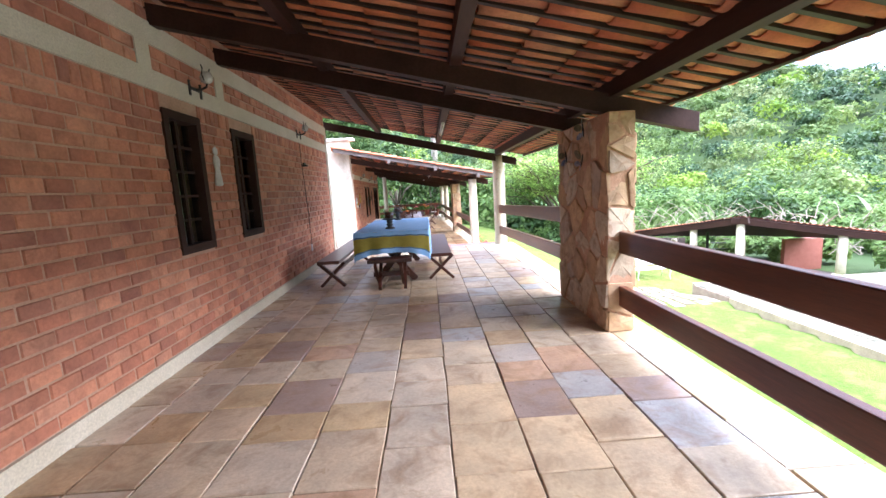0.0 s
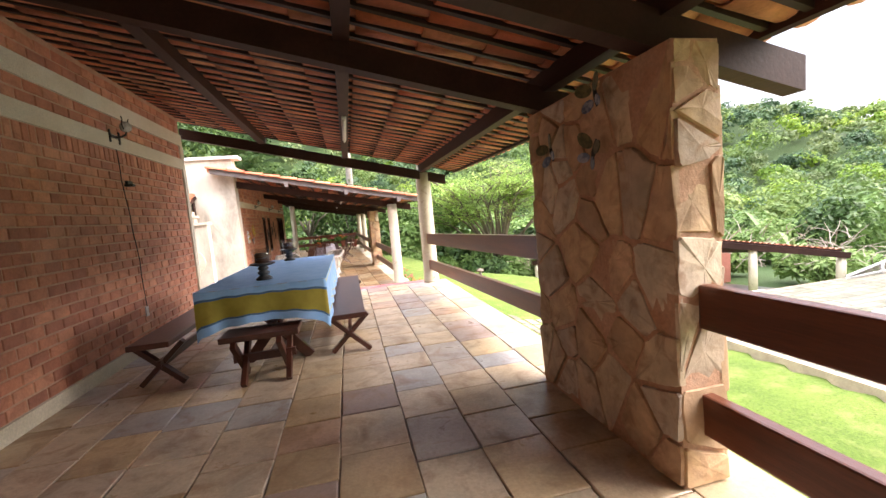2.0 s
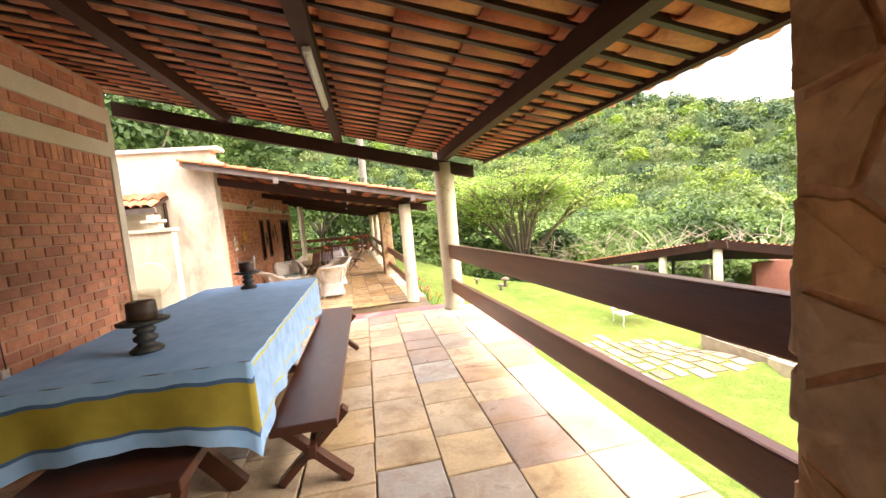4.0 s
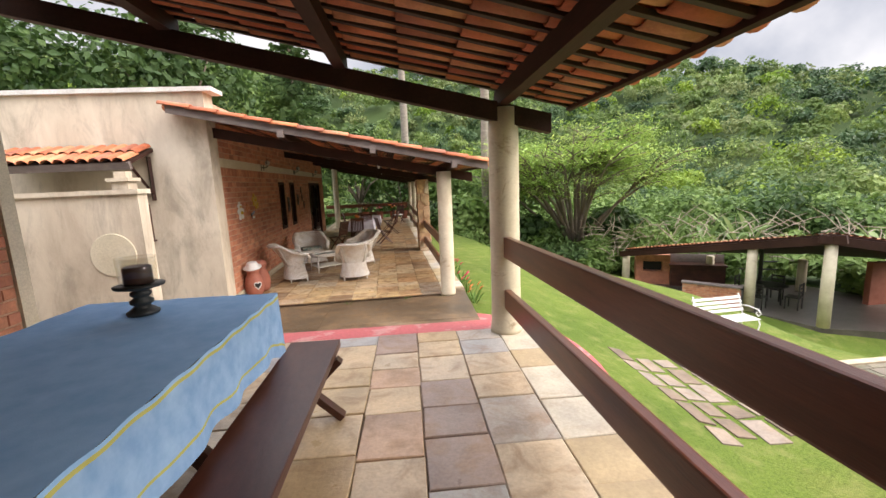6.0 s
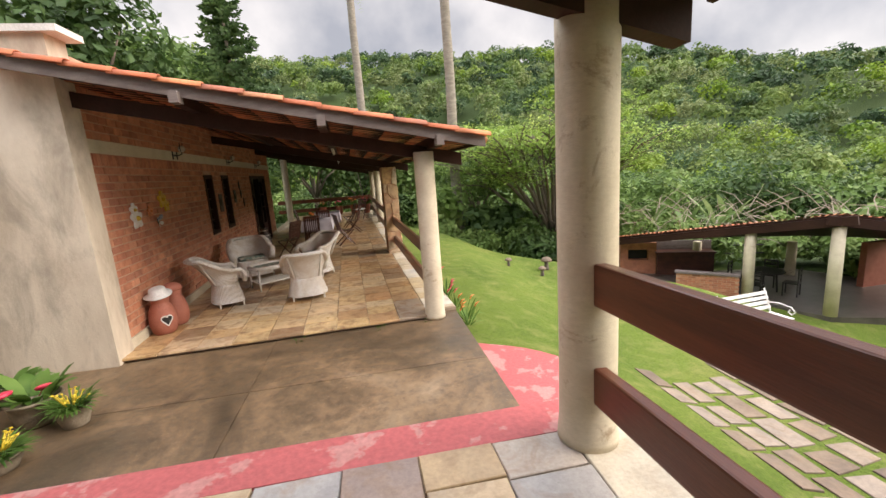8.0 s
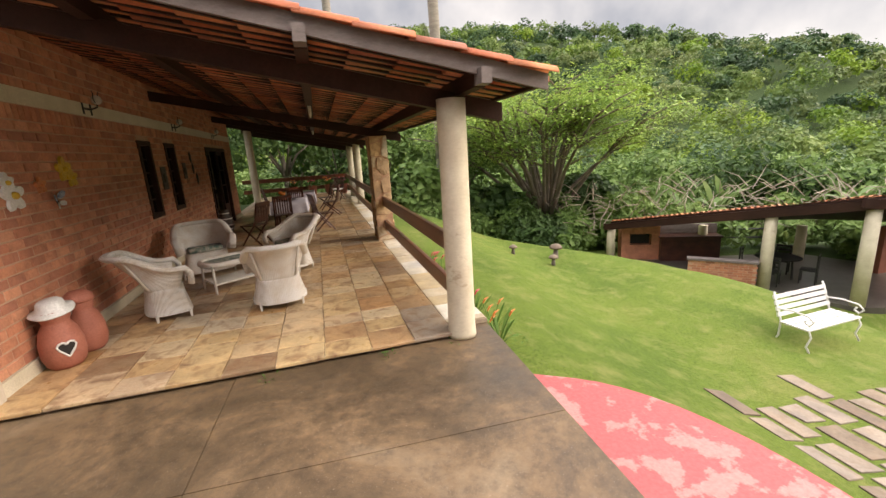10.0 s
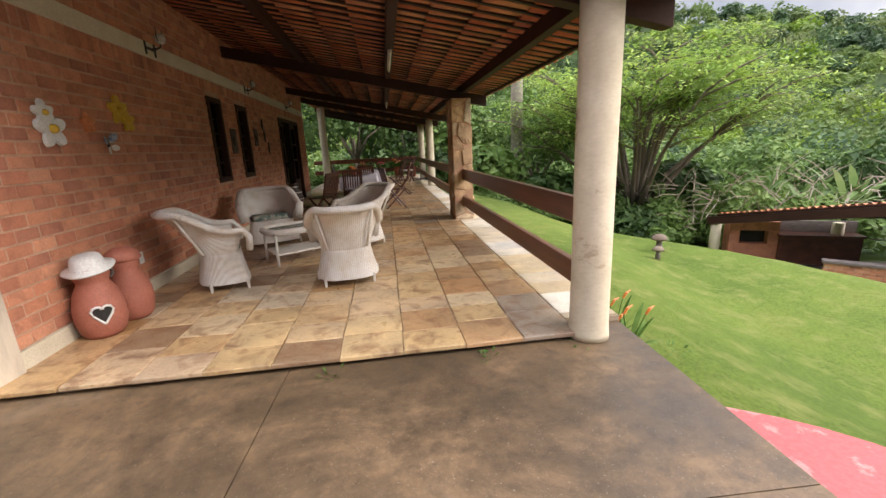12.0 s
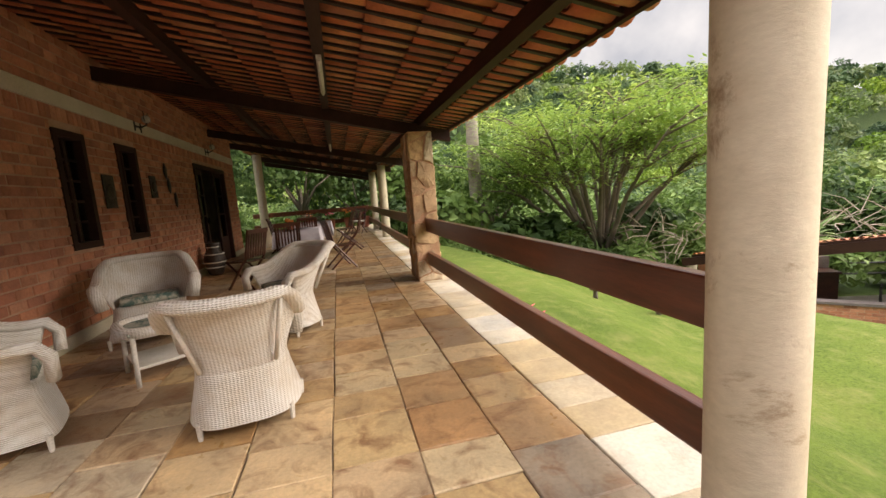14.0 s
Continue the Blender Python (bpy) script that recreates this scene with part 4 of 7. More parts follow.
M_YELLOWC = simple("yellow_ceramic", (0.50, 0.30, 0.02), (0.62, 0.42, 0.04), 0.35, 15, 60, 0.1)
M_ORANGEC = simple("orange_ceramic", (0.55, 0.16, 0.05), (0.62, 0.24, 0.09), 0.35, 15, 60, 0.1)
M_BLUEC = simple("blue_ceramic", (0.10, 0.13, 0.22), (0.30, 0.33, 0.40), 0.35, 25, 60, 0.1, None, 0, 0.5, (0.45, 0.55))
flower_plaque(V2 @ pose(0.004, 1.06, 1.64), M_WHITE, M_YELLOWC, 0.13, "white ceramic flower hung on the brick wall")
flower_plaque(V2 @ pose(0.004, 1.98, 1.86), M_YELLOWC, M_YELLOWC, 0.12, "yellow ceramic flower hung on the brick wall")
flower_plaque(V2 @ pose(0.004, 2.10, 1.76), M_YELLOWC, M_YELLOWC, 0.09, "small yellow ceramic flower on the brick wall")
flower_plaque(V2 @ pose(0.004, 1.02, 1.76), M_WHITE, M_YELLOWC, 0.085, "small white ceramic flower on the brick wall")
flower_plaque(V2 @ pose(0.004, 1.50, 1.71), M_ORANGEC, M_ORANGEC, 0.075, "orange ceramic flower hung on the brick wall")


def butterfly(m, a, b, label):
    f = thing("butterfly", label, "wall ornament", m, "ceramic butterflies")
    bm = bmesh.new()
    tube(bm, [(0, 0, -0.06), (0, 0, 0.0), (0, 0, 0.07)], [0.006, 0.012, 0.006], 8)
    part("body", bm, M_BLACK, f)
    for s in (-1, 1):
        for w, h, z, mt in ((0.10, 0.075, 0.035, a), (0.075, 0.06, -0.035, b)):
            bm = bmesh.new()
            pts = [(s * (0.008 + w * 0.5 * (1 - math.cos(t)) * 0.5 * 2), z + h * 0.5 * math.sin(t) + 0.25 * w * (1 - math.cos(t)) * (1 if z > 0 else -1) * 0.5) for t in (2 * math.pi * i / 12 for i in range(12))]
            lo = [bm.verts.new((0.006 + abs(x) * 0.35, x, zz)) for x, zz in pts]
            hi = [bm.verts.new((0.011 + abs(x) * 0.35, x, zz)) for x, zz in pts]
            bm.faces.new(lo)
            bm.faces.new(hi)
            for i in range(12):
                bm.faces.new((lo[i], lo[(i + 1) % 12], hi[(i + 1) % 12], hi[i]))
            part("wing", bm, mt, f)


butterfly(V2 @ pose(0.004, 1.73, 1.53, 15), M_BLUEC, M_WHITE, "blue and white ceramic butterfly on the brick wall")
M_OLIVEC = simple("olive_ceramic", (0.06, 0.07, 0.03), (0.16, 0.14, 0.06), 0.4, 25, 60, 0.1, None, 0, 0.5, (0.42, 0.58))
for y, z, r in ((5.0, 1.68, 20), (4.54, 1.61, -25), (4.50, 1.90, 10)):
    butterfly(pose(2.472, y, z, r, 0, 180), M_OLIVEC, M_BLUEC, "dark olive ceramic butterfly on the stone pillar")
fig = bmesh.new()
lathe(fig, [(0.02, 0), (0.075, 0.01), (0.06, 0.10), (0.045, 0.18), (0.065, 0.26), (0.05, 0.31), (0.02, 0.325), (0.042, 0.35), (0.042, 0.39), (0.01, 0.415)], 14)
fig.transform(Matrix.Diagonal((0.35, 1.0, 1.0, 1)))
solid("wall_figure", fig, M_WHITE, "pale ceramic figurine hung on the brick wall", "wall ornament", pose(WALL_X + 0.018, 4.95, 1.58), "", True)
# plaques by the lower windows
M_PLAQUE = simple("dark_bronze_plaque", (0.03, 0.022, 0.018), (0.075, 0.05, 0.035), 0.5, 18, 60, 0.5)
for y, z, w, h in ((5.15, 1.62, 0.26, 0.42), (6.47, 1.72, 0.22, 0.34)):
    p = thing("wall_plaque", "dark carved wooden plaque on the brick wall", "wall ornament", V2 @ pose(0, y, z), "carved plaques")
    part("panel", boxes((0.002, 0.018, -w / 2, w / 2, -h / 2, h / 2), bevel=0.004), M_PLAQUE, p)
    bm = bmesh.new()
    lathe(bm, [(w * 0.38, 0), (w * 0.36, 0.014), (w * 0.2, 0.02), (0.01, 0.026)], 12)
    bm.transform(pose(0.017, 0, 0, 0, 90, 0))
    part("relief", bm, M_PLAQUE, p, "", True)
for y, z in ((7.02, 2.0), (7.1, 1.76), (7.32, 1.52)):
    bm = bmesh.new()
    lathe(bm, [(0.01, 0), (0.07, 0.004), (0.09, 0.016), (0.05, 0.03), (0.01, 0.035)], 10)
    bm.transform(pose(0.001, 0, 0, 0, 90, 0) @ Matrix.Diagonal((1.6, 0.8, 1, 1)))
    solid("mask", bm, M_PLAQUE, "small dark carved ornament on the brick wall", "wall ornament", V2 @ pose(0, y, z), "small ornaments", True)


# ---- lower veranda door ----
def double_door():
    d = thing("door_1", "open dark wooden double door with glass panes", "door", V2)
    d["kind"] = "structure"
    y0, y1, z0, z1 = DOOR_LOW
    part("door_frame", boxes((-0.2, 0.014, y0, y0 + 0.09, z0, z1), (-0.2, 0.014, y1 - 0.09, y1, z0, z1), (-0.2, 0.014, y0 + 0.09, y1 - 0.09, z1 - 0.09, z1)), M_WOOD, d)
    for a, b in ((y0 + 0.09, y0 + 0.75), (y1 - 0.75, y1 - 0.09)):
        bm = boxes((-0.12, -0.075, a, a + 0.09, 0.01, z1 - 0.09), (-0.12, -0.075, b - 0.09, b, 0.01, z1 - 0.09), (-0.12, -0.075, a + 0.09, b - 0.09, 0.01, 0.6), (-0.12, -0.075, a + 0.09, b - 0.09, z1 - 0.2, z1 - 0.09), (-0.12, -0.075, a + 0.09, b - 0.09, 1.15, 1.19), (-0.12, -0.075, a + 0.09, b - 0.09, 1.6, 1.64))
        leaf = part("leaf", bm, M_WOOD, d)
        part("pane", boxes((-0.10, -0.095, a + 0.09, b - 0.09, 0.6, z1 - 0.2)), M_GLASS, leaf)
    part("handle", boxes((-0.075, -0.03, y0 + 0.69, y0 + 0.71, 1.0, 1.12)), M_BLACK, d)


double_door()


# ---- wicker furniture ----
def wicker_material():
    m, n, l, b = node_mat("white_wicker", 0.75, 0, 0.3)
    co = n.new("ShaderNodeTexCoord").outputs["Object"]
    mp = n.new("ShaderNodeMapping")
    l.new(co, mp.inputs["Vector"])
    w1 = n.new("ShaderNodeTexWave")
    w1.wave_type, w1.bands_direction = "BANDS", "Z"
    w1.inputs["Scale"].default_value, w1.inputs["Distortion"].default_value, w1.inputs["Detail"].default_value = 30, 2.0, 1
    l.new(mp.outputs["Vector"], w1.inputs["Vector"])
    w2 = n.new("ShaderNodeTexWave")
    w2.wave_type, w2.bands_direction = "BANDS", "X"
    w2.inputs["Scale"].default_value, w2.inputs["Distortion"].default_value = 16, 0.8
    l.new(mp.outputs["Vector"], w2.inputs["Vector"])
    mul = mixer(n, l, w1.outputs["Color"], w2.outputs["Color"], 0.3)
    r = ramp_of(n, [(0.08, (0.56, 0.51, 0.44)), (0.30, (0.80, 0.77, 0.72)), (0.8, (0.88, 0.86, 0.82))])
    l.new(mul, r.inputs["Fac"])
    dirt = noise_of(n, l, 5, 6, 0.6, co)
    dr = ramp_of(n, [(0.32, (0.86, 0.80, 0.72)), (0.55, (1, 1, 1))])
    l.new(dirt, dr.inputs["Fac"])
    l.new(mixer(n, l, r.outputs["Color"], dr.outputs["Color"], 1.0, "MULTIPLY"), b.inputs["Base Color"])
    bump_of(n, l, b, mul, 0.9, 0.008)
    return m


M_WICKER = wicker_material()
M_CUSHION = simple("floral_cushion", (0.10, 0.17, 0.15), (0.45, 0.45, 0.38), 0.9, 16, 60, 0.1, None, 0, 0.3, (0.42, 0.58))


def wicker_chair(m, w=0.74, d=0.66, label="white painted wicker armchair with a flared skirt"):
    """A tub chair: skirted seat, wrap-round back and arms with a thick rolled rim, four small feet. It faces +y."""
    c = thing("wicker_chair", label, "armchair", m, "white wicker chairs")
    seat, hw = 0.40, w / 2
    n = 36

    def outline(t, s):
        """A rounded D seen from above; t runs from one front corner round the back to the other."""
        a = math.pi * (1 + t)
        ca, sa = math.cos(a), math.sin(a)
        return (math.copysign(abs(ca) ** 0.62, ca) * hw * s, (math.copysign(abs(sa) ** 0.75, sa) * d * 0.66 + 0.22) * s)

    # skirt, flaring to the floor
    bm = bmesh.new()
    rows = []
    for z, s in ((0.075, 0.94), (0.15, 0.89), (0.24, 0.82), (0.34, 0.76), (seat, 0.75)):
        pts = [outline(k / n, s) for k in range(n + 1)]
        front = [(pts[-1][0] + (pts[0][0] - pts[-1][0]) * k / 10, pts[0][1] + 0.05 * s * math.sin(math.pi * k / 10) + 0.02) for k in range(1, 10)]
        rows.append([bm.verts.new((x, y, z)) for x, y in pts + front])
    for u, v in zip(rows, rows[1:]):
        k = len(u)
        for i in range(k):
            bm.faces.new((u[i], u[(i + 1) % k], v[(i + 1) % k], v[i]))
    bm.faces.new(rows[-1])
    part("skirt", bm, M_WICKER, c, "", True)

    # back and arms: a leaning shell whose top edge falls from the back to the front
    def top_at(t):
        u = abs(2 * t - 1)
        return 0.83 - 0.21 * ease(0.34, 0.95, u), 0.98 + 0.10 * (1 - ease(0.2, 1.0, u))

    bm = bmesh.new()
    inner, outer = [], []
    steps = 7
    for k in range(n + 1):
        t = k / n
        h, flare = top_at(t)
        ci, co = [], []
        for j in range(steps + 1):
            f = j / steps
            s = 0.75 + (flare - 0.75 + 0.03) * f ** 1.35
            z = seat - 0.02 + (h - seat + 0.02) * f
            x, y = outline(t, s)
            co.append(bm.verts.new((x, y - 0.20 * f ** 1.3 * (1 - abs(2 * t - 1)), z)))
            x, y = outline(t, s - 0.07)
            ci.append(bm.verts.new((x, y - 0.20 * f ** 1.3 * (1 - abs(2 * t - 1)), z)))
        outer.append(co)
        inner.append(ci)
    for k in range(n):
        for j in range(steps):
            bm.faces.new((outer[k][j], outer[k + 1][j], outer[k + 1][j + 1], outer[k][j + 1]))
            bm.faces.new((inner[k][j], inner[k][j + 1], inner[k + 1][j + 1], inner[k + 1][j]))
        bm.faces.new((outer[k][steps], outer[k + 1][steps], inner[k + 1][steps], inner[k][steps]))
    for k in (0, n):
        for j in range(steps):
            bm.faces.new((outer[k][j], outer[k][j + 1], inner[k][j + 1], inner[k][j]))
    part("backrest", bm, M_WICKER, c, "", True)
    rim = []
    for k in range(n + 1):
        t = k / n
        h, flare = top_at(t)
        x, y = outline(t, flare + 0.03)
        rim.append((x, y - 0.20 * (1 - abs(2 * t - 1)), h + 0.005))
    f0, f1 = rim[0], rim[-1]
    rim = [(f0[0] * 0.90, f0[1] + 0.05, seat + 0.02), (f0[0] * 0.97, f0[1] + 0.055, f0[2] - 0.07)] + rim + [(f1[0] * 0.97, f1[1] + 0.055, f1[2] - 0.07), (f1[0] * 0.90, f1[1] + 0.05, seat + 0.02)]
    bm = tube(bmesh.new(), rim, 0.058, 12, True, 0.62)
    part("rim", bm, M_WICKER, c, "thick woven rolled rim", True)
    for t in (0.32, 0.68):
        x0, y0 = outline(t, 0.84)
        h, flare = top_at(t)
        x1, y1 = outline(t, flare + 0.055)
        bm = tube(bmesh.new(), [(x0, y0, seat), (x1, y1 - 0.13, h - 0.03)], 0.014, 8)
        part("brace", bm, M_WICKER_SMOOTH, c, "white painted cane brace", True)
    for t in (0.0, 0.27, 0.73, 1.0):
        x, y = outline(t, 0.92)
        bm = lathe(bmesh.new(), [(0.013, 0), (0.015, 0.02), (0.018, 0.10)], 8, (x, y, 0))
        part("foot", bm, M_WICKER_SMOOTH, c)
    bm = bmesh.new()
    box(bm, -hw * 0.62, hw * 0.62, -0.10, 0.20, seat + 0.005, seat + 0.085, 0.03)
    part("cushion", bm, M_CUSHION, c, "green and white floral seat cushion", True)
    return c


wicker_chair(V2 @ pose(2.11, 1.66, 0, 0, 0, 8), 0.70)
wicker_chair(V2 @ pose(0.72, 1.93, 0, 0, 0, -64), 0.72, 0.70)
wicker_chair(V2 @ pose(0.76, 3.92, 0, 0, 0, 200), 0.82, 0.70, "wide white wicker armchair with a floral cushion")
wicker_chair(V2 @ pose(2.20, 3.58, 0, 0, 0, 128), 0.80, 0.68)


def wicker_table(m):
    t = thing("coffee_table", "low white wicker table with a lower shelf", "coffee table", m)
    bm = bmesh.new()
    rim = [(0.36 * math.copysign(abs(math.cos(a)) ** 0.6, math.cos(a)), 0.27 * math.copysign(abs(math.sin(a)) ** 0.6, math.sin(a)), 0.42) for a in (2 * math.pi * k / 40 for k in range(41))]
    tube(bm, rim, 0.042, 10, False)
    part("rim", bm, M_WICKER, t, "thick woven rim", True)
    bm = bmesh.new()
    box(bm, -0.34, 0.34, -0.25, 0.25, 0.405, 0.425, 0.004)
    part("tabletop", bm, M_CUSHION, t)
    bm = bmesh.new()
    box(bm, -0.31, 0.31, -0.23, 0.23, 0.13, 0.155, 0.006)
    part("shelf", bm, M_WICKER_SMOOTH, t)
    for sx in (-1, 1):
        for sy in (-1, 1):
            bm = tube(bmesh.new(), [(sx * 0.32, sy * 0.23, 0), (sx * 0.31, sy * 0.22, 0.40)], 0.018, 8)
            part("leg", bm, M_WICKER_SMOOTH, t, "", True)


wicker_table(V2 @ pose(1.32, 2.86, 0, 0, 0, 32))


# ---- terracotta pots ----
def pot(m, k, hat):
    p = thing("clay_pot", "tall terracotta jar with a ragged hole" if hat else "plain tall terracotta jar by the wall", "clay pot", m, "terracotta jars")
    prof = [(0.13 * k, 0), (0.165 * k, 0.04), (0.19 * k, 0.14), (0.185 * k, 0.26), (0.155 * k, 0.37), (0.115 * k, 0.44), (0.115 * k, 0.46), (0.13 * k, 0.50), (0.125 * k, 0.56), (0.08 * k, 0.61), (0.02, 0.62)]
    part("body", lathe(bmesh.new(), prof, 28), M_TERRA, p, "", True)
    if hat:
        bm = lathe(bmesh.new(), [(0.175, 0.0), (0.17, 0.012), (0.115, 0.03), (0.10, 0.095), (0.08, 0.115), (0.01, 0.12)], 24, (0, 0, 0), 0.06)
        bm.transform(pose(0, 0, 0.555, 10, -8, 0))
        part("hat", bm, M_WHITE, p, "crumpled white clay hat", True)
        # the hole: inner shade painted as a near-black patch, with a pale torn lip on the front of the belly
        bm = bmesh.new()
        pts = [(0.066 * math.sin(a) ** 3 + 0.004 * math.sin(5 * a), 0.0055 * (13 * math.cos(a) - 4 * math.cos(2 * a) - 2 * math.cos(3 * a))) for a in (2 * math.pi * i / 20 for i in range(20))]
        lip = [(0.0 + u, -math.sqrt(max(0.0, 0.174 ** 2 - u * u)) - 0.004, 0.22 + v) for u, v in pts]
        tube(bm, lip + lip[:1], 0.010, 6, False)
        part("lip", bm, M_WHITE, p, "pale rough lip of the hole", True)
        bm = bmesh.new()
        vs = [bm.verts.new((x * 0.97, y - 0.003, z)) for x, y, z in lip]
        c = bm.verts.new((0, -0.182, 0.22))
        for i in range(20):
            bm.faces.new((vs[i], vs[(i + 1) % 20], c))
        part("hollow_shade", bm, M_INSHADE, p, "near-black patch painted as the jar's inner shade")
    else:
        bm = lathe(bmesh.new(), [(0.125, 0.53), (0.14, 0.545), (0.12, 0.60), (0.07, 0.64), (0.01, 0.65)], 20)
        lid = part("lid", bm, M_TERRA, p, "", True)
        bm = bmesh.new()
        tube(bm, [(0.035 * math.cos(a) - 0.10, -0.10, 0.47 + 0.045 * math.sin(a)) for a in (2 * math.pi * i / 14 for i in range(15))], 0.012, 8, False)
        part("ring_handle", bm, M_GREYWOOD, lid, "small grey ring", True)


pot(V2 @ pose(0.20, 0.80, 0, 0, 0, 38), 0.93, True)
pot(V2 @ pose(0.24, 1.15, 0, 0, 0, 20), 0.90, False)


def striped_vase(m):
    v = thing("vase", "dark carved floor vase with pale bands", "vase", m)
    part("body", lathe(bmesh.new(), [(0.11, 0), (0.14, 0.05), (0.19, 0.2), (0.20, 0.32), (0.16, 0.45), (0.10, 0.52), (0.11, 0.6), (0.13, 0.64), (0.09, 0.64)], 24), M_PLAQUE, v, "", True)
    for z, r in ((0.16, 0.182), (0.26, 0.202), (0.42, 0.178), (0.56, 0.108)):
        bm = bmesh.new()
        tube(bm, [(r * math.cos(a), r * math.sin(a), z) for a in (2 * math.pi * k / 24 for k in range(25))], 0.012, 6, False)
        part("band", bm, M_WICKER_SMOOTH, v, "pale carved band", True)


striped_vase(V2 @ pose(0.28, 8.05, 0))


# ---- far end of the lower veranda ----
def slat_chair(m, label="reddish-brown folding chair with a slatted back", cushion=None):
    c = thing("folding_chair", label, "chair", m, "slatted wooden chairs")
    for s in (-1, 1):
        bm = tube(bmesh.new(), [(s * 0.21, 0.22, 0), (s * 0.21, -0.18, 0.5), (s * 0.21, -0.28, 0.92)], 0.02, 6)
        part("back_leg", bm, M_FURN, c)
        bm = tube(bmesh.new(), [(s * 0.19, -0.26, 0), (s * 0.19, 0.22, 0.45)], 0.019, 6)
        part("leg", bm, M_FURN, c)
    for k in range(6):
        part("seat_slat", boxes((-0.20, 0.20, -0.20 + 0.072 * k, -0.145 + 0.072 * k, 0.43, 0.45)), M_FURN, c)
    for k in range(7):
        x = -0.17 + 0.34 * k / 6
        bm = bmesh.new()
        box(bm, -0.016, 0.016, -0.008, 0.008, 0, 0.40, 0.0, pose(x, -0.19, 0.50, 13.5))
        part("back_slat", bm, M_FURN, c)
    bm = bmesh.new()
    box(bm, -0.23, 0.23, -0.014, 0.014, 0, 0.07, 0.006, pose(0, -0.28, 0.88, 13.5))
    part("top_rail", bm, M_FURN, c)
    if cushion:
        bm = bmesh.new()
        box(bm, -0.20, 0.20, -0.19, 0.21, 0.452, 0.50, 0.018)
        part("cushion", bm, cushion, c, "pale seat cushion", True)
    return c


slat_chair(V2 @ pose(1.25, 6.2, 0, 0, 0, 60))
slat_chair(V2 @ pose(1.75, 7.6, 0, 0, 0, 10))
slat_chair(V2 @ pose(2.75, 7.2, 0, 0, 0, -75))
slat_chair(V2 @ pose(3.05, 9.9, 0, 0, 0, 80))
slat_chair(V2 @ pose(2.0, 9.6, 0, 0, 0, 5))
slat_chair(V2 @ pose(1.2, 10.9, 0, 0, 0, -90))
slat_chair(V2 @ pose(2.9, 11.6, 0, 0, 0, 100))
slat_chair(V2 @ pose(3.45, 14.6, 0, 0, 0, 150), "wooden chair with a pale seat cushion", M_WHITE)
M_WHITECLOTH = cloth_material("white_lilac_cloth", (0.62, 0.60, 0.66), (0.48, 0.46, 0.54))


def cloth_table(m, w, d):
    t = thing("dining_table", "wooden table under a white cloth", "table", m)
    for sx in (-1, 1):
        for sy in (-1, 1):
            part("leg", boxes((sx * (w / 2 - 0.1) - 0.03, sx * (w / 2 - 0.1) + 0.03, sy * (d / 2 - 0.1) - 0.03, sy * (d / 2 - 0.1) + 0.03, 0, 0.70)), M_FURN, t)
    part("tabletop", boxes((-w / 2 + 0.02, w / 2 - 0.02, -d / 2 + 0.02, d / 2 - 0.02, 0.70, 0.74)), M_FURN, t)
    c = thing("tablecloth", "white tablecloth hanging in folds over a table", "tablecloth", m)
    bm = bmesh.new()
    n = 64
    per = []
    for k in range(n):
        a = 2 * math.pi * k / n
        per.append((math.copysign(min(w / 2, abs(math.cos(a)) * max(w, d)), math.cos(a)), math.copysign(min(d / 2, abs(math.sin(a)) * max(w, d)), math.sin(a))))
    top = [bm.verts.new((x, y, 0.745)) for x, y in per]
    bm.faces.new(top)
    prev = top
    for j in (1, 2, 3):
        row = [bm.verts.new((x * (1.01 + 0.02 * j + 0.012 * j * math.sin(k * 1.3)), y * (1.01 + 0.02 * j + 0.012 * j * math.sin(k * 1.3)), 0.745 - 0.11 * j)) for k, (x, y) in enumerate(per)]
        for i in range(n):
            bm.faces.new((prev[i], prev[(i + 1) % n], row[(i + 1) % n], row[i]))
        prev = row
    part("cloth", bm, M_WHITECLOTH, c, "", True)


cloth_table(V2 @ pose(2.05, 10.6, 0), 1.0, 1.5)
cloth_table(V2 @ pose(1.9, 8.3, 0), 0.9, 0.9)
end_rail = thing("railing", "two-board dark railing at the veranda's far end", "railing", V2 @ pose(0, 18.7, 0), "veranda railings")
for a, b in ((0.745, 0.945), (0.25, 0.44)):
    bm = bmesh.new()
    box(bm, -0.9, 4.25, 0, 0.065, a, b, 0.012)
    part("board", bm, M_RAIL, end_rail)


def leaf_clump(n, spread, size, seed, droop=0.3, flat=0.25, tall=1.0):
    """Arching leaves, each a bent strip of four quads, round a point."""
    rng = random.Random(seed)
    v, f = [], []
    for _ in range(n):
        a, r = rng.uniform(0, 2 * math.pi), spread * math.sqrt(rng.random())
        base = Vector((math.cos(a) * r * 0.3, math.sin(a) * r * 0.3, 0))
        d = Vector((math.cos(a), math.sin(a), 0))
        s = size * rng.uniform(0.6, 1.2)
        side = Vector((-d.y, d.x, 0))
        k0 = len(v)
        lift = rng.uniform(0.5, 1.3) * tall
        for j in range(5):
            t = j / 4
            p = base + d * (r * 0.4 + s * t) + Vector((0, 0, s * (lift * t - droop * 2 * t * t)))
            wdt = s * flat * math.sin(math.pi * (0.12 + 0.86 * t))
            v.append(tuple(p + side * wdt))
            v.append(tuple(p - side * wdt))
        for j in range(4):
            f.append((k0 + 2 * j, k0 + 2 * j + 1, k0 + 2 * j + 3, k0 + 2 * j + 2))
    return np.array(v), np.array(f)


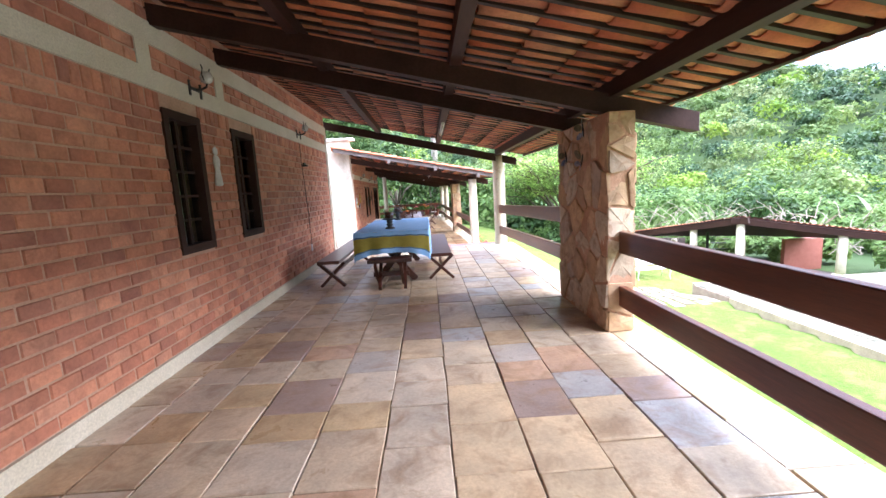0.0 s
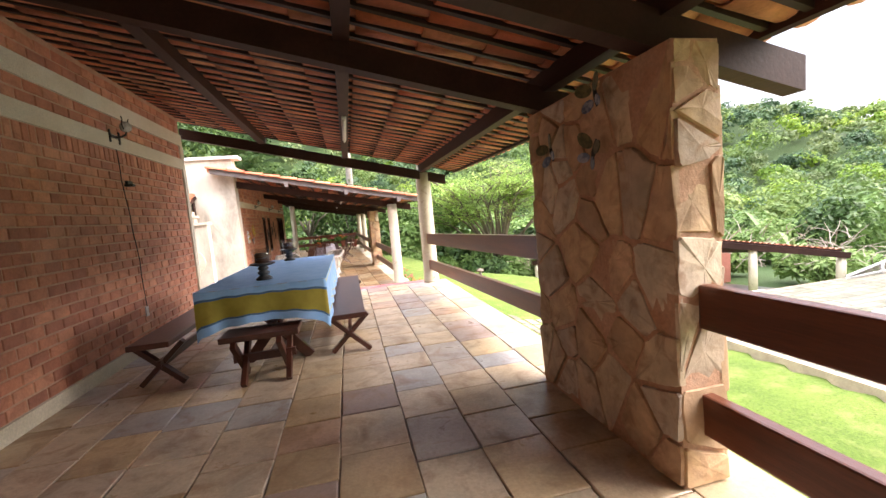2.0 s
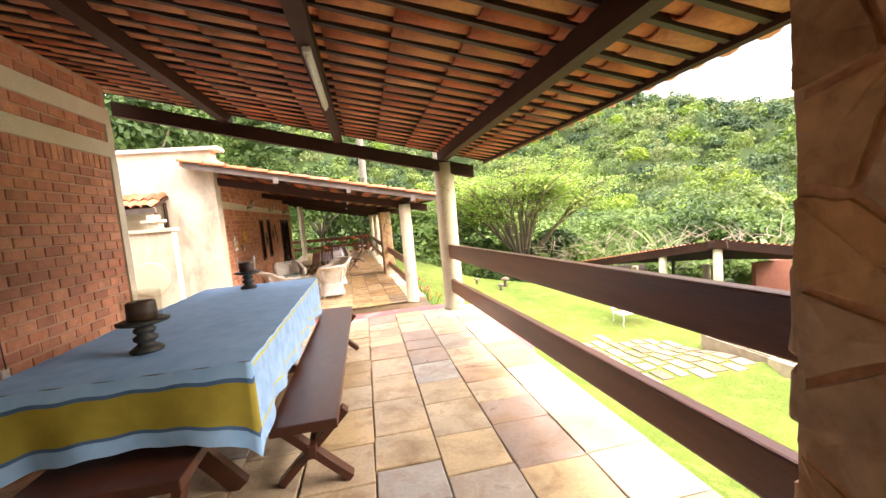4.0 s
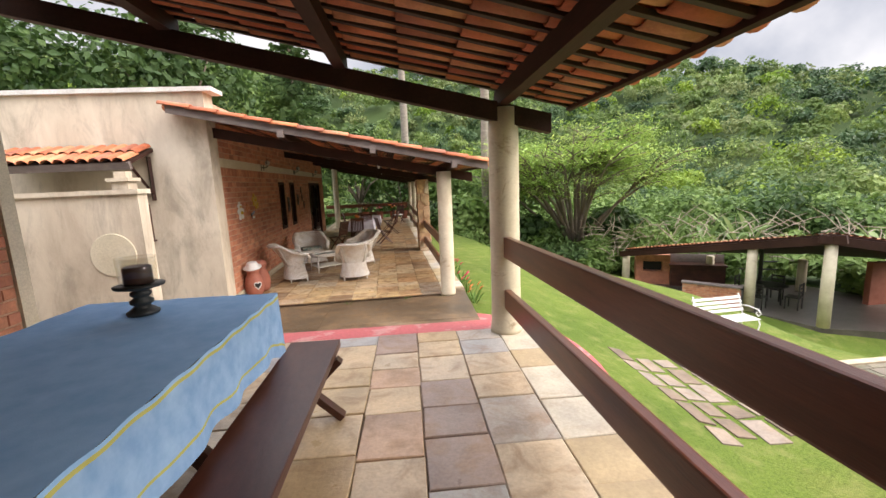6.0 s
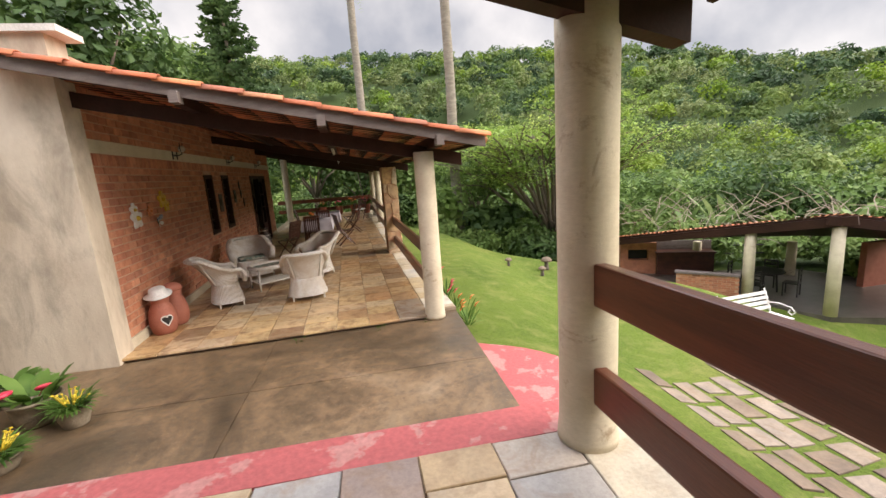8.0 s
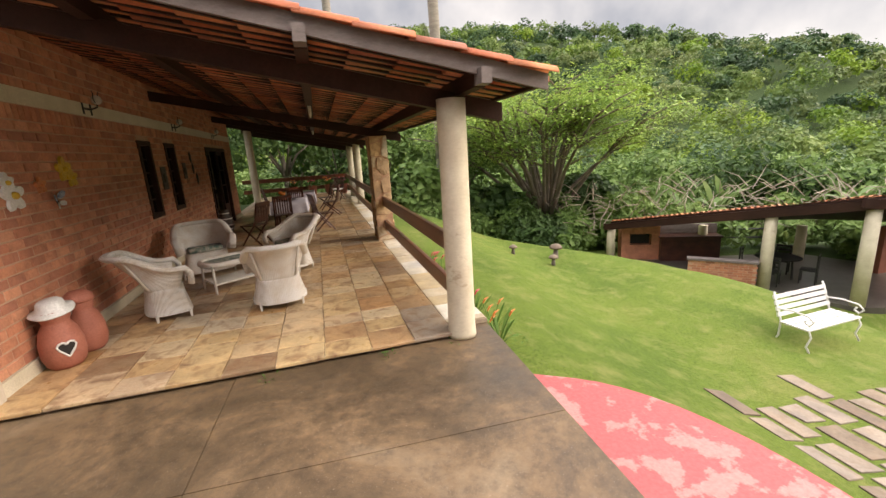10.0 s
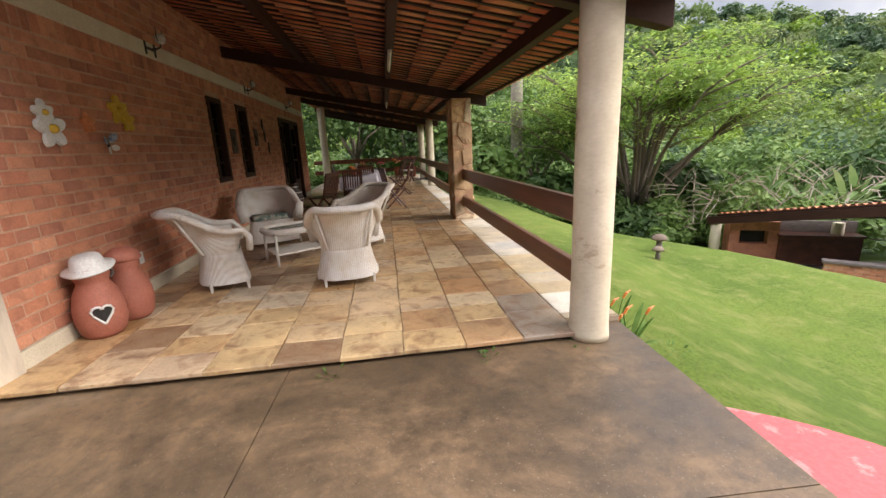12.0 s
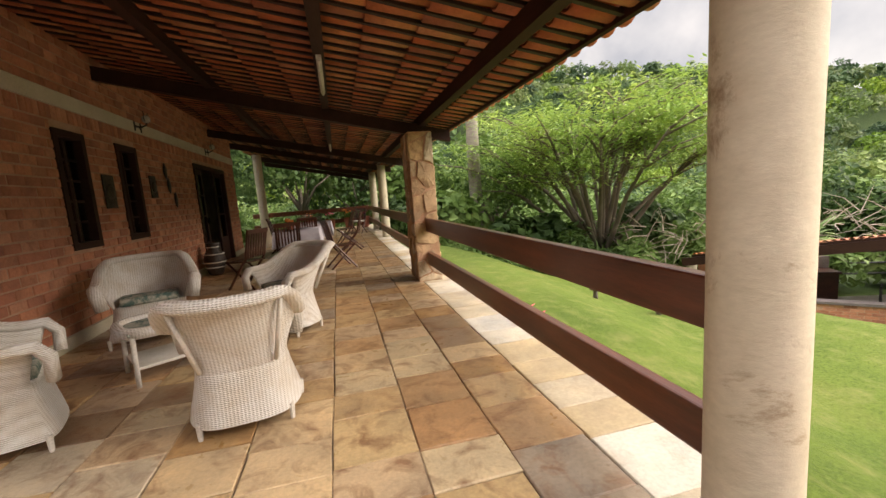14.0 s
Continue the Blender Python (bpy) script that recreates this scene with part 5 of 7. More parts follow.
M_REDFLOWER = simple("red_flower", (0.55, 0.02, 0.05), (0.72, 0.06, 0.12), 0.4, 20, 60, 0.05)
M_YFLOWER = simple("yellow_flower", (0.65, 0.45, 0.02), (0.75, 0.58, 0.05), 0.6, 20, 60, 0.05)
M_DRY = simple("dry_stems", (0.12, 0.10, 0.09), (0.26, 0.22, 0.20), 0.9, 20, 60, 0.2)
M_OLDPOT = simple("mossy_concrete_pot", (0.16, 0.135, 0.09), (0.30, 0.25, 0.18), 0.9, 7, 50, 0.4)
M_CHAIRPLANT = simple("orange_flower", (0.65, 0.16, 0.03), (0.75, 0.28, 0.06), 0.5, 20, 60, 0.05)


def potted_plant(m, r, h, label, pot_mat, leaves, flower=None, nfl=6, seed=1, dry=False):
    p = thing("potted_plant", label, "potted plant", m, "potted plants")
    prof = [(r * 0.72, 0), (r * 0.78, 0.02), (r * 0.95, h * 0.55), (r * 1.0, h * 0.9), (r * 1.07, h * 0.92), (r * 1.07, h), (r * 0.95, h), (r * 0.92, h * 0.93), (0.02, h * 0.92)]
    part("pot", lathe(bmesh.new(), prof, 24, (0, 0, 0), 0.01), pot_mat, p, "", True)
    n, size, flat, tall = leaves
    v, f = leaf_clump(n, r * 1.1, size, seed, 0.35, flat, tall)
    v[:, 2] += h * 0.93
    ob = new("foliage", np_mesh("foliage", v, f, M_PLANT, True))
    ob.parent = p
    rng = random.Random(seed + 5)
    if dry:
        bm = bmesh.new()
        for _ in range(70):
            a, q = rng.uniform(0, 6.28), rng.uniform(0, r)
            x, y = math.cos(a) * q, math.sin(a) * q
            tube(bm, [(x, y, h * 0.92), (x + rng.uniform(-0.06, 0.06), y + rng.uniform(-0.06, 0.06), h + rng.uniform(0.03, 0.1)), (x + rng.uniform(-0.14, 0.14), y + rng.uniform(-0.14, 0.14), h + rng.uniform(0.02, 0.14))], [0.006, 0.005, 0.003], 4)
        part("dry_stems", bm, M_DRY, p, "tangle of grey dry stems")
    if flower:
        for k in range(nfl):
            a, q = rng.uniform(0, 6.28), rng.uniform(0.2, 1.0) * r * 1.2
            z = h + size * rng.uniform(0.35, 0.9)
            bm = bmesh.new()
            fs = 0.065 if nfl < 5 else 0.05 if nfl < 10 else 0.013
            bmesh.ops.create_uvsphere(bm, u_segments=10, v_segments=6, radius=fs, matrix=pose(math.cos(a) * q, math.sin(a) * q, z, rng.uniform(-40, 40), rng.uniform(-40, 40)) @ Matrix.Diagonal((1, 1.2, 0.4, 1)))
            tube(bm, [(math.cos(a) * q, math.sin(a) * q, z), (math.cos(a) * q * 0.4, math.sin(a) * q * 0.4, h)], 0.004, 4)
            part("flower", bm, flower, p, "", True)


potted_plant(pose(-2.10, 11.90, -0.655), 0.36, 0.42, "large mossy pot with a red anthurium and dry stems", M_OLDPOT, (16, 0.20, 0.28, 1.2), M_REDFLOWER, 2, 3, True)
potted_plant(pose(-1.42, 12.06, -0.655), 0.16, 0.13, "low pot of small yellow daisies", M_OLDPOT, (300, 0.15, 0.05, 1.1), M_YFLOWER, 30, 9)
potted_plant(pose(-1.62, 12.78, -0.655), 0.20, 0.26, "leafy potted anthurium with a red flower", M_OLDPOT, (30, 0.20, 0.28, 1.5), M_REDFLOWER, 2, 14)
potted_plant(pose(-1.22, 12.62, -0.655), 0.13, 0.19, "small brown pot of trailing yellow daisies", M_OLDPOT, (260, 0.16, 0.05, 1.2), M_YFLOWER, 18, 23)
potted_plant(pose(-1.78, 12.30 - 0.2, -0.655), 0.13, 0.22, "rounded pale pot of green leaves beside the mossy pot", M_STUCCO, (40, 0.20, 0.14, 1.2), None, 0, 27)
potted_plant(pose(-2.2, 13.3, -0.655), 0.2, 0.2, "small leafy plant by the stucco wall", M_OLDPOT, (24, 0.2, 0.2, 1.0), None, 0, 21)
for k, (x, y, fl) in enumerate(((3.9, 17.9, M_REDFLOWER), (3.2, 18.3, M_CHAIRPLANT), (2.4, 18.3, M_REDFLOWER), (1.5, 18.2, M_CHAIRPLANT))):
    potted_plant(V2 @ pose(x, y, 0), 0.2, 0.5, "potted plant with bright flowers at the far railing", M_TERRA, (40, 0.4, 0.16, 1.2), fl, 7, 40 + k)
potted_plant(V2 @ pose(1.75, 8.3, 0.75), 0.09, 0.1, "small orange flower in a pot on the table", M_TERRA, (14, 0.12, 0.25, 1.2), M_CHAIRPLANT, 4, 55)


# ---- fluorescent tubes ----
M_TUBE = simple("white_tube", (0.68, 0.67, 0.62), (0.76, 0.75, 0.7), 0.3, 5, 30, 0)


def tube_light(m, label="white fluorescent tube fixed under the purlin"):
    t = thing("tube_light", label, "ceiling light", m, "fluorescent tubes")
    part("fitting", boxes((-0.025, 0.025, -0.62, 0.62, 0.0, 0.035), bevel=0.004), M_WHITE, t)
    bm = tube(bmesh.new(), [(0, -0.59, -0.016), (0, 0.59, -0.016)], 0.015, 10)
    part("tube", bm, M_TUBE, t, "", True)


tube_light(pose(1.22, 7.75, 2.427))
tube_light(V2 @ pose(2.75, 3.6, 2.55))
tube_light(V2 @ pose(2.75, 9.6, 2.55))


# ---- stucco corner: window, awning, garden wall ornament ----
def small_window():
    w = thing("window_5", "small dark wooden window in the stucco wall", "window")
    w["kind"] = "structure"
    f = 0.05
    part("window_frame", boxes((-3.06, -3.01, 13.90, 14.1, 0.72, 1.32), (-2.67, -2.62, 13.90, 14.1, 0.72, 1.32), (-3.01, -2.67, 13.90, 14.1, 0.72, 0.77), (-3.01, -2.67, 13.90, 14.1, 1.27, 1.32)), M_FURN, w)
    part("window_sill", boxes((-3.09, -2.59, 13.86, 13.94, 0.69, 0.72)), M_FURN, w)
    part("pane", boxes((-3.01, -2.67, 14.0, 14.008, 0.77, 1.27)), M_GLASS, w)
    # the shade behind the pane is a near-black board
    part("room", boxes((-3.2, -2.5, 14.26, 14.3, 0.6, 1.5)), M_INSHADE, w, "near-black board painted as the unlit room behind the pane")


small_window()
aw = thing("awning", "small bracketed awning of orange clay tiles", "awning")
AW = face_matrix((-2.44, 13.92, 2.20), (-1, 0, 0), (0, -0.94, -0.34))
bm = bmesh.new()
box(bm, 0, 2.15, 0.0, 0.74, -0.02, 0.04, 0, AW)
part("deck", bm, M_WOOD, aw)
bm = bmesh.new()
box(bm, -0.03, 2.2, 0.70, 0.76, -0.08, 0.03, 0, AW)
part("front_board", bm, M_GREYWOOD, aw)
for k in range(13):
    for j in range(2):
        bm = bmesh.new()
        rows = []
        for t in (0.0, 0.42):
            rows.append([bm.verts.new(AW @ Vector((0.09 + 0.165 * k - 0.08 * math.cos(math.pi * i / 6), 0.37 * j + t, 0.05 + 0.06 * math.sin(math.pi * i / 6) + 0.018 * (1 - j) + 0.01 * (t > 0)))) for i in range(7)])
        for i in range(6):
            bm.faces.new((rows[0][i], rows[0][i + 1], rows[1][i + 1], rows[1][i]))
        part("tile", bm, M_ROOFTILE, aw, "", True)
bm = bmesh.new()
tube(bm, [(-2.52, 13.9, 1.38), (-2.52, 13.9, 2.1)], 0.035, 4)
tube(bm, [(-2.52, 13.88, 1.5), (-2.52, 13.36, 1.98)], 0.03, 4)
part("bracket", bm, M_WOOD, aw)
bm = lathe(bmesh.new(), [(0.29, 0), (0.29, 0.012), (0.285, 0.016), (0.02, 0.018)], 36)
bm.transform(pose(-2.21, 12.3, 0.70, 90))
solid("wall_disc", bm, M_CREAM, "round cream-painted disc on the garden wall", "wall ornament")
bm = boxes((-2.4, -2.18, 12.75, 12.95, 1.2, 1.68), (-2.44, -2.14, 12.71, 12.99, 1.68, 1.73), (-2.37, -2.21, 12.78, 12.92, 1.73, 1.82))
box(bm, -2.4, -2.18, 12.75, 12.95, -0.7, 1.2)
solid("chimney", bm, M_STUCCO, "small mouldy masonry chimney behind the garden wall", "chimney")


# ---- foliage builders ----
def crown_cells(rng, center, R, H, n, leaf, lobes=8, low=-0.35, stretch=1.0):
    """Leaf clumps scattered over the lobes of a crown: arrays of points and quads."""
    lc = rng.normal(size=(lobes, 3))
    lc /= np.linalg.norm(lc, axis=1)[:, None]
    lc *= (0.45 + 0.25 * rng.random((lobes, 1)))
    lc[:, 2] = np.abs(lc[:, 2]) * 0.9 - 0.15
    lr = 0.42 + 0.22 * rng.random(lobes)
    which = rng.integers(0, lobes, n)
    d = rng.normal(size=(n, 3))
    d /= np.linalg.norm(d, axis=1)[:, None]
    d[:, 2] = np.where(d[:, 2] < low, -d[:, 2], d[:, 2])
    p = lc[which] + d * (lr[which] * (0.72 + 0.36 * rng.random(n)))[:, None]
    p *= np.array((R, R, H * 0.62))
    p += np.asarray(center)
    nrm = d + 0.5 * rng.normal(size=(n, 3)) + np.array((0, 0, 0.3))
    nrm /= np.linalg.norm(nrm, axis=1)[:, None]
    t = np.cross(nrm, rng.normal(size=(n, 3)))
    t /= np.linalg.norm(t, axis=1)[:, None]
    b = np.cross(nrm, t)
    s = (leaf * (0.55 + 0.9 * rng.random(n)))[:, None]
    k = rng.random((n, 4, 1)) * 0.6 + 0.6
    v = np.stack((p + t * s * stretch * k[:, 0], p + b * s * 0.62 * k[:, 1] + nrm * s * 0.12, p - t * s * stretch * k[:, 2], p - b * s * 0.62 * k[:, 3] + nrm * s * 0.12), 1).reshape(-1, 3)
    return v, np.arange(4 * n).reshape(-1, 4)


def joined(cells):
    off, vs, fs = 0, [], []
    for v, f in cells:
        vs.append(v)
        fs.append(f + off)
        off += len(v)
    return np.concatenate(vs), np.concatenate(fs)


def forest():
    """The wooded hillsides: crowns of several greens."""
    rng = np.random.default_rng(5)
    kinds = {k: [] for k in range(4)}
    r = 46.0
    while r < 190:
        step = 4.0 + r * 0.010
        span = radians(150)
        count = int(span * r / step)
        for k in range(count):
            az = radians(-72) + span * (k + rng.random() * 0.9) / count
            rr = r + rng.uniform(-2.4, 2.4)
            x, y = 1.5 + rr * math.sin(az), 10 + rr * math.cos(az)
            R = rng.uniform(1.7, 3.7)
            H = R * rng.uniform(1.2, 1.9)
            z = ground_z(x, y) + H * 0.35 + rng.uniform(0, 2.2)
            n = int(480 if r < 80 else 270 if r < 120 else 160)
            leaf = 0.25 if r < 80 else 0.36 if r < 120 else 0.50
            kinds[rng.choice(4, p=(0.30, 0.38, 0.21, 0.11))].append(crown_cells(rng, (x, y, z), R, H, n, leaf))
        r += step * 0.86
    for k, (name, mt, label) in enumerate((("forest_dark", M_FORESTD, "dark green trees among the hillside forest"), ("forest", M_FOREST, "dense green forest covering the hillsides"), ("forest_light", M_FORESTL, "olive green trees among the hillside forest"), ("forest_bright", M_FORESTB, "bright yellow-green trees among the forest"))):
        ob = new(name, np_mesh(name, *joined(kinds[k]), mt))
        tagged(ob, label, "forest", "", "stuff")


M_FORESTD = leaf_material("dark_forest_leaves", [(0.3, (0.034, 0.068, 0.034)), (0.5, (0.061, 0.114, 0.049)), (0.7, (0.098, 0.167, 0.068))], 0.1)
M_FORESTL = leaf_material("olive_forest_leaves", [(0.3, (0.093, 0.134, 0.046)), (0.5, (0.151, 0.203, 0.068)), (0.7, (0.232, 0.273, 0.113))], 0.1)
M_FORESTB = leaf_material("bright_forest_leaves", [(0.25, (0.097, 0.184, 0.022)), (0.5, (0.184, 0.292, 0.033)), (0.75, (0.281, 0.378, 0.054))], 0.1)
forest()


def broad_tree(x, y, R, H, trunk, seed, material, label, n=900, leaf=0.24, z=None):
    """A tree with a tapered, forking trunk and a lobed crown of small leaves."""
    rng = np.random.default_rng(seed)
    z = ground_z(x, y) if z is None else z
    t = thing("tree", label, "tree", pose(x, y, z), "garden trees")
    bm = bmesh.new()
    lean = rng.uniform(-0.06, 0.06, 2)
    top = trunk + H * 0.25
    tube(bm, [(lean[0] * k * trunk / 4, lean[1] * k * trunk / 4, top * k / 4 - 0.2) for k in range(5)], [0.20 * R / 3 * (1 - 0.15 * k) for k in range(5)], 9)
    for k in range(6):
        a = 2 * math.pi * k / 6 + rng.uniform(-0.4, 0.4)
        s = (lean[0] * trunk * 0.8, lean[1] * trunk * 0.8, trunk * rng.uniform(0.75, 1.1))
        e = (s[0] + math.cos(a) * R * 0.6, s[1] + math.sin(a) * R * 0.6, s[2] + H * rng.uniform(0.3, 0.6))
        mid = tuple((s[i] + e[i]) / 2 + (0.12 * R if i == 2 else rng.uniform(-0.1, 0.1)) for i in range(3))
        tube(bm, [s, mid, e], [0.09 * R / 3, 0.06 * R / 3, 0.025], 6)
    part("trunk", bm, M_BARK, t, "", True)
    v, f = crown_cells(rng, (0, 0, trunk + H * 0.42), R, H, n, leaf, 11, -0.6)
    ob = new("crown", np_mesh("crown", v, f, material))
    ob.parent = t
    return t


def thicket():
    """Trees and shrubs that close the garden."""
    rng = np.random.default_rng(17)
    rows = []
    for k in range(150):
        az = radians(rng.uniform(-50, 72))
        rr = rng.uniform(30, 47)
        x, y = 1.5 + rr * math.sin(az), 10 + rr * math.cos(az)
        rows.append((x, y, rng.uniform(1.8, 3.2), rng.uniform(3.0, 5.5)))
    for k in range(220):
        x, y = rng.uniform(6, 34), rng.uniform(12, 34)
        rr = math.hypot(x - 1.5, y - 10)
        u_ = ((x - 14.4) * -2.8 + (y - 17.7) * 6.7) / 52.7
        v_ = ((x - 14.4) * 6.2 + (y - 17.7) * -2.7) / 45.7
        if 15 < rr < 33 and not (-0.4 < u_ < 1.25 and -0.6 < v_ < 1.35) and u_ > -0.2 and 0.86 * x + 0.5 * y > 20.5 and (x > 13.5 or y > 27.5):
            rows.append((x, y, rng.uniform(1.0, 2.0), rng.uniform(1.8, 3.2)))
    for k in range(26):
        f = k / 25
        rows.append((2.9 + 7.2 * f + rng.uniform(-0.4, 0.4), 30.5 - 4.2 * f + rng.uniform(-0.8, 0.8), rng.uniform(0.7, 1.2), rng.uniform(1.3, 2.3)))
    # shrubs close behind the pavilion
    for k in range(34):
        f = rng.uniform(-0.3, 1.4)
        g = rng.uniform(1.22, 1.6)
        u_, v_ = (f, g) if k % 2 else (g, max(0.1, f))
        rows.append((14.4 - 2.8 * u_ + 6.2 * v_, 17.7 + 6.7 * u_ - 2.7 * v_, rng.uniform(0.8, 1.2), rng.uniform(1.5, 2.4)))
    cells, dark = [], []
    for k, (x, y, R, H) in enumerate(rows):
        z = ground_z(x, y)
        near = k >= 150
        c = crown_cells(rng, (x, y, z + H * 0.40), R, H, 1300 if near else 900, 0.125 if near else 0.17, 10, -0.7, 1.3)
        (dark if rng.random() < 0.35 and k < len(rows) - 34 else cells).append(c)
    ob = new("thicket", np_mesh("thicket", *joined(cells), M_THICKET))
    tagged(ob, "mixed green thicket of shrubs below the hill", "thicket", "", "stuff")
    ob = new("thicket_dark", np_mesh("thicket_dark", *joined(dark), M_DARKLEAF))
    tagged(ob, "darker shrubs in the thicket behind the garden", "thicket", "", "stuff")


def dry_branches():
    """Pale bare twigs that stick out of the thicket behind the pavilion."""
    rng = random.Random(31)
    bm = bmesh.new()
    for k in range(420):
        f, g = rng.uniform(-0.3, 1.5), rng.uniform(1.15, 1.7)
        u_, v_ = (f, g) if k % 2 else (g, max(0.1, f))
        x, y = 14.4 - 2.8 * u_ + 6.2 * v_, 17.7 + 6.7 * u_ - 2.7 * v_
        z = ground_z(x, y) + rng.uniform(0.6, 2.6)
        a, ln = rng.uniform(0, 6.28), rng.uniform(0.5, 1.5)
        d = Vector((math.cos(a), math.sin(a), rng.uniform(-0.2, 1.1))).normalized() * ln
        q = Vector((x, y, z))
        tube(bm, [q, q + d * 0.5 + Vector((rng.uniform(-0.12, 0.12), rng.uniform(-0.12, 0.12), 0.08)), q + d], [0.022, 0.016, 0.006], 4, False)
    ob = new("dry_branches", mesh_of("dry_branches", bm, M_DRYBRANCH))
    tagged(ob, "pale bare branches tangled in the thicket", "branches", "", "stuff")


M_DRYBRANCH = simple("dry_branch_bark", (0.30, 0.25, 0.19), (0.46, 0.40, 0.32), 0.9, 6, 40, 0.2)
dry_branches()
M_THICKET = leaf_material("thicket_leaves", [(0.25, (0.063, 0.119, 0.034)), (0.45, (0.119, 0.203, 0.050)), (0.62, (0.182, 0.280, 0.076)), (0.78, (0.336, 0.420, 0.151))], 0.18)
thicket()

# trees behind the houses
for k, (x, y, R, H, tr, mt, lab) in enumerate((
        (-9.6, 29.6, 3.6, 7.6, 4.2, M_DARKLEAF, "large dark leafy tree behind the roofs"),
        (-12.5, 29.0, 4.5, 8.0, 4.0, M_DARKLEAF, "large dark leafy tree behind the roofs"),
        (-17.0, 27.0, 4.8, 8.5, 3.6, M_DARKLEAF, "tall dark tree at the end of the roofs"),
        (-2.0, 38.5, 3.2, 6.0, 2.0, M_DARKLEAF, "dark leafy tree beyond the veranda"),
        (1.5, 40.0, 3.4, 6.5, 1.6, M_DARKLEAF, "dark leafy tree beyond the veranda"),
        (4.4, 38.0, 2.8, 5.4, 1.4, M_THICKET, "leafy green tree beyond the veranda"),
        (-2.2, 46.0, 4.4, 7.0, 3.5, M_FORESTB, "bright green leafy tree behind the roof"),
        (-9.5, 37.0, 4.5, 7.5, 5.0, M_THICKET, "open branching tree behind the roofs"),
        (8.6, 34.5, 3.0, 6.0, 1.8, M_THICKET, "leafy tree beside the palm"),
        (5.0, 30.5, 1.9, 3.4, 0.6, M_THICKET, "broad shrub at the lawn's far edge"),
        (8.2, 28.8, 1.7, 2.8, 0.4, M_DARKLEAF, "dark shrub under the feathery tree"),
        (13.6, 29.5, 1.9, 3.0, 0.4, M_DARKLEAF, "dark shrub beside the pavilion"))):
    broad_tree(x, y, R, H, tr, 60 + k, mt, lab, 2600 if k != 6 else 1600, 0.21)


def conifer(x, y, h, seed):
    rng = np.random.default_rng(seed)
    t = thing("conifer", "tall dark conifer behind the roofs", "tree", pose(x, y, ground_z(x, y)))
    part("trunk", tube(bmesh.new(), [(0, 0, -0.2), (0, 0, h * 0.5), (0, 0, h)], [0.28, 0.16, 0.03], 9), M_BARK, t, "", True)
    cells = []
    for j in range(26):
        f = j / 25
        z = h * (0.18 + 0.82 * f)
        R = 2.8 * (1 - f) ** 0.8 + 0.25
        for k in range(9):
            a = rng.uniform(0, 2 * math.pi)
            n = 60
            s = rng.random(n)
            p = np.stack((np.cos(a) * R * s, np.sin(a) * R * s, z - 0.32 * R * s + 0.5 * s * s), 1) + rng.normal(size=(n, 3)) * 0.10 * (0.4 + R * 0.25)
            d = np.array((math.cos(a), math.sin(a), -0.1))
            side = np.array((-math.sin(a), math.cos(a), 0.0))
            ln = 0.22 * (0.6 + rng.random((n, 1)))
            tw = side * rng.choice((-1, 1), (n, 1)) * 0.8 + d * 0.7 + rng.normal(size=(n, 3)) * 0.25
            up = np.array((0, 0, 1.0)) * 0.06
            v = np.stack((p, p + tw * ln * 0.5 + up, p + tw * ln, p + tw * ln * 0.5 - up * 1.2), 1).reshape(-1, 3)
            cells.append((v, np.arange(4 * n).reshape(-1, 4)))
    ob = new("crown", np_mesh("crown", *joined(cells), M_DARKLEAF))
    ob.parent = t


conifer(-5.2, 34.5, 13.5, 3)


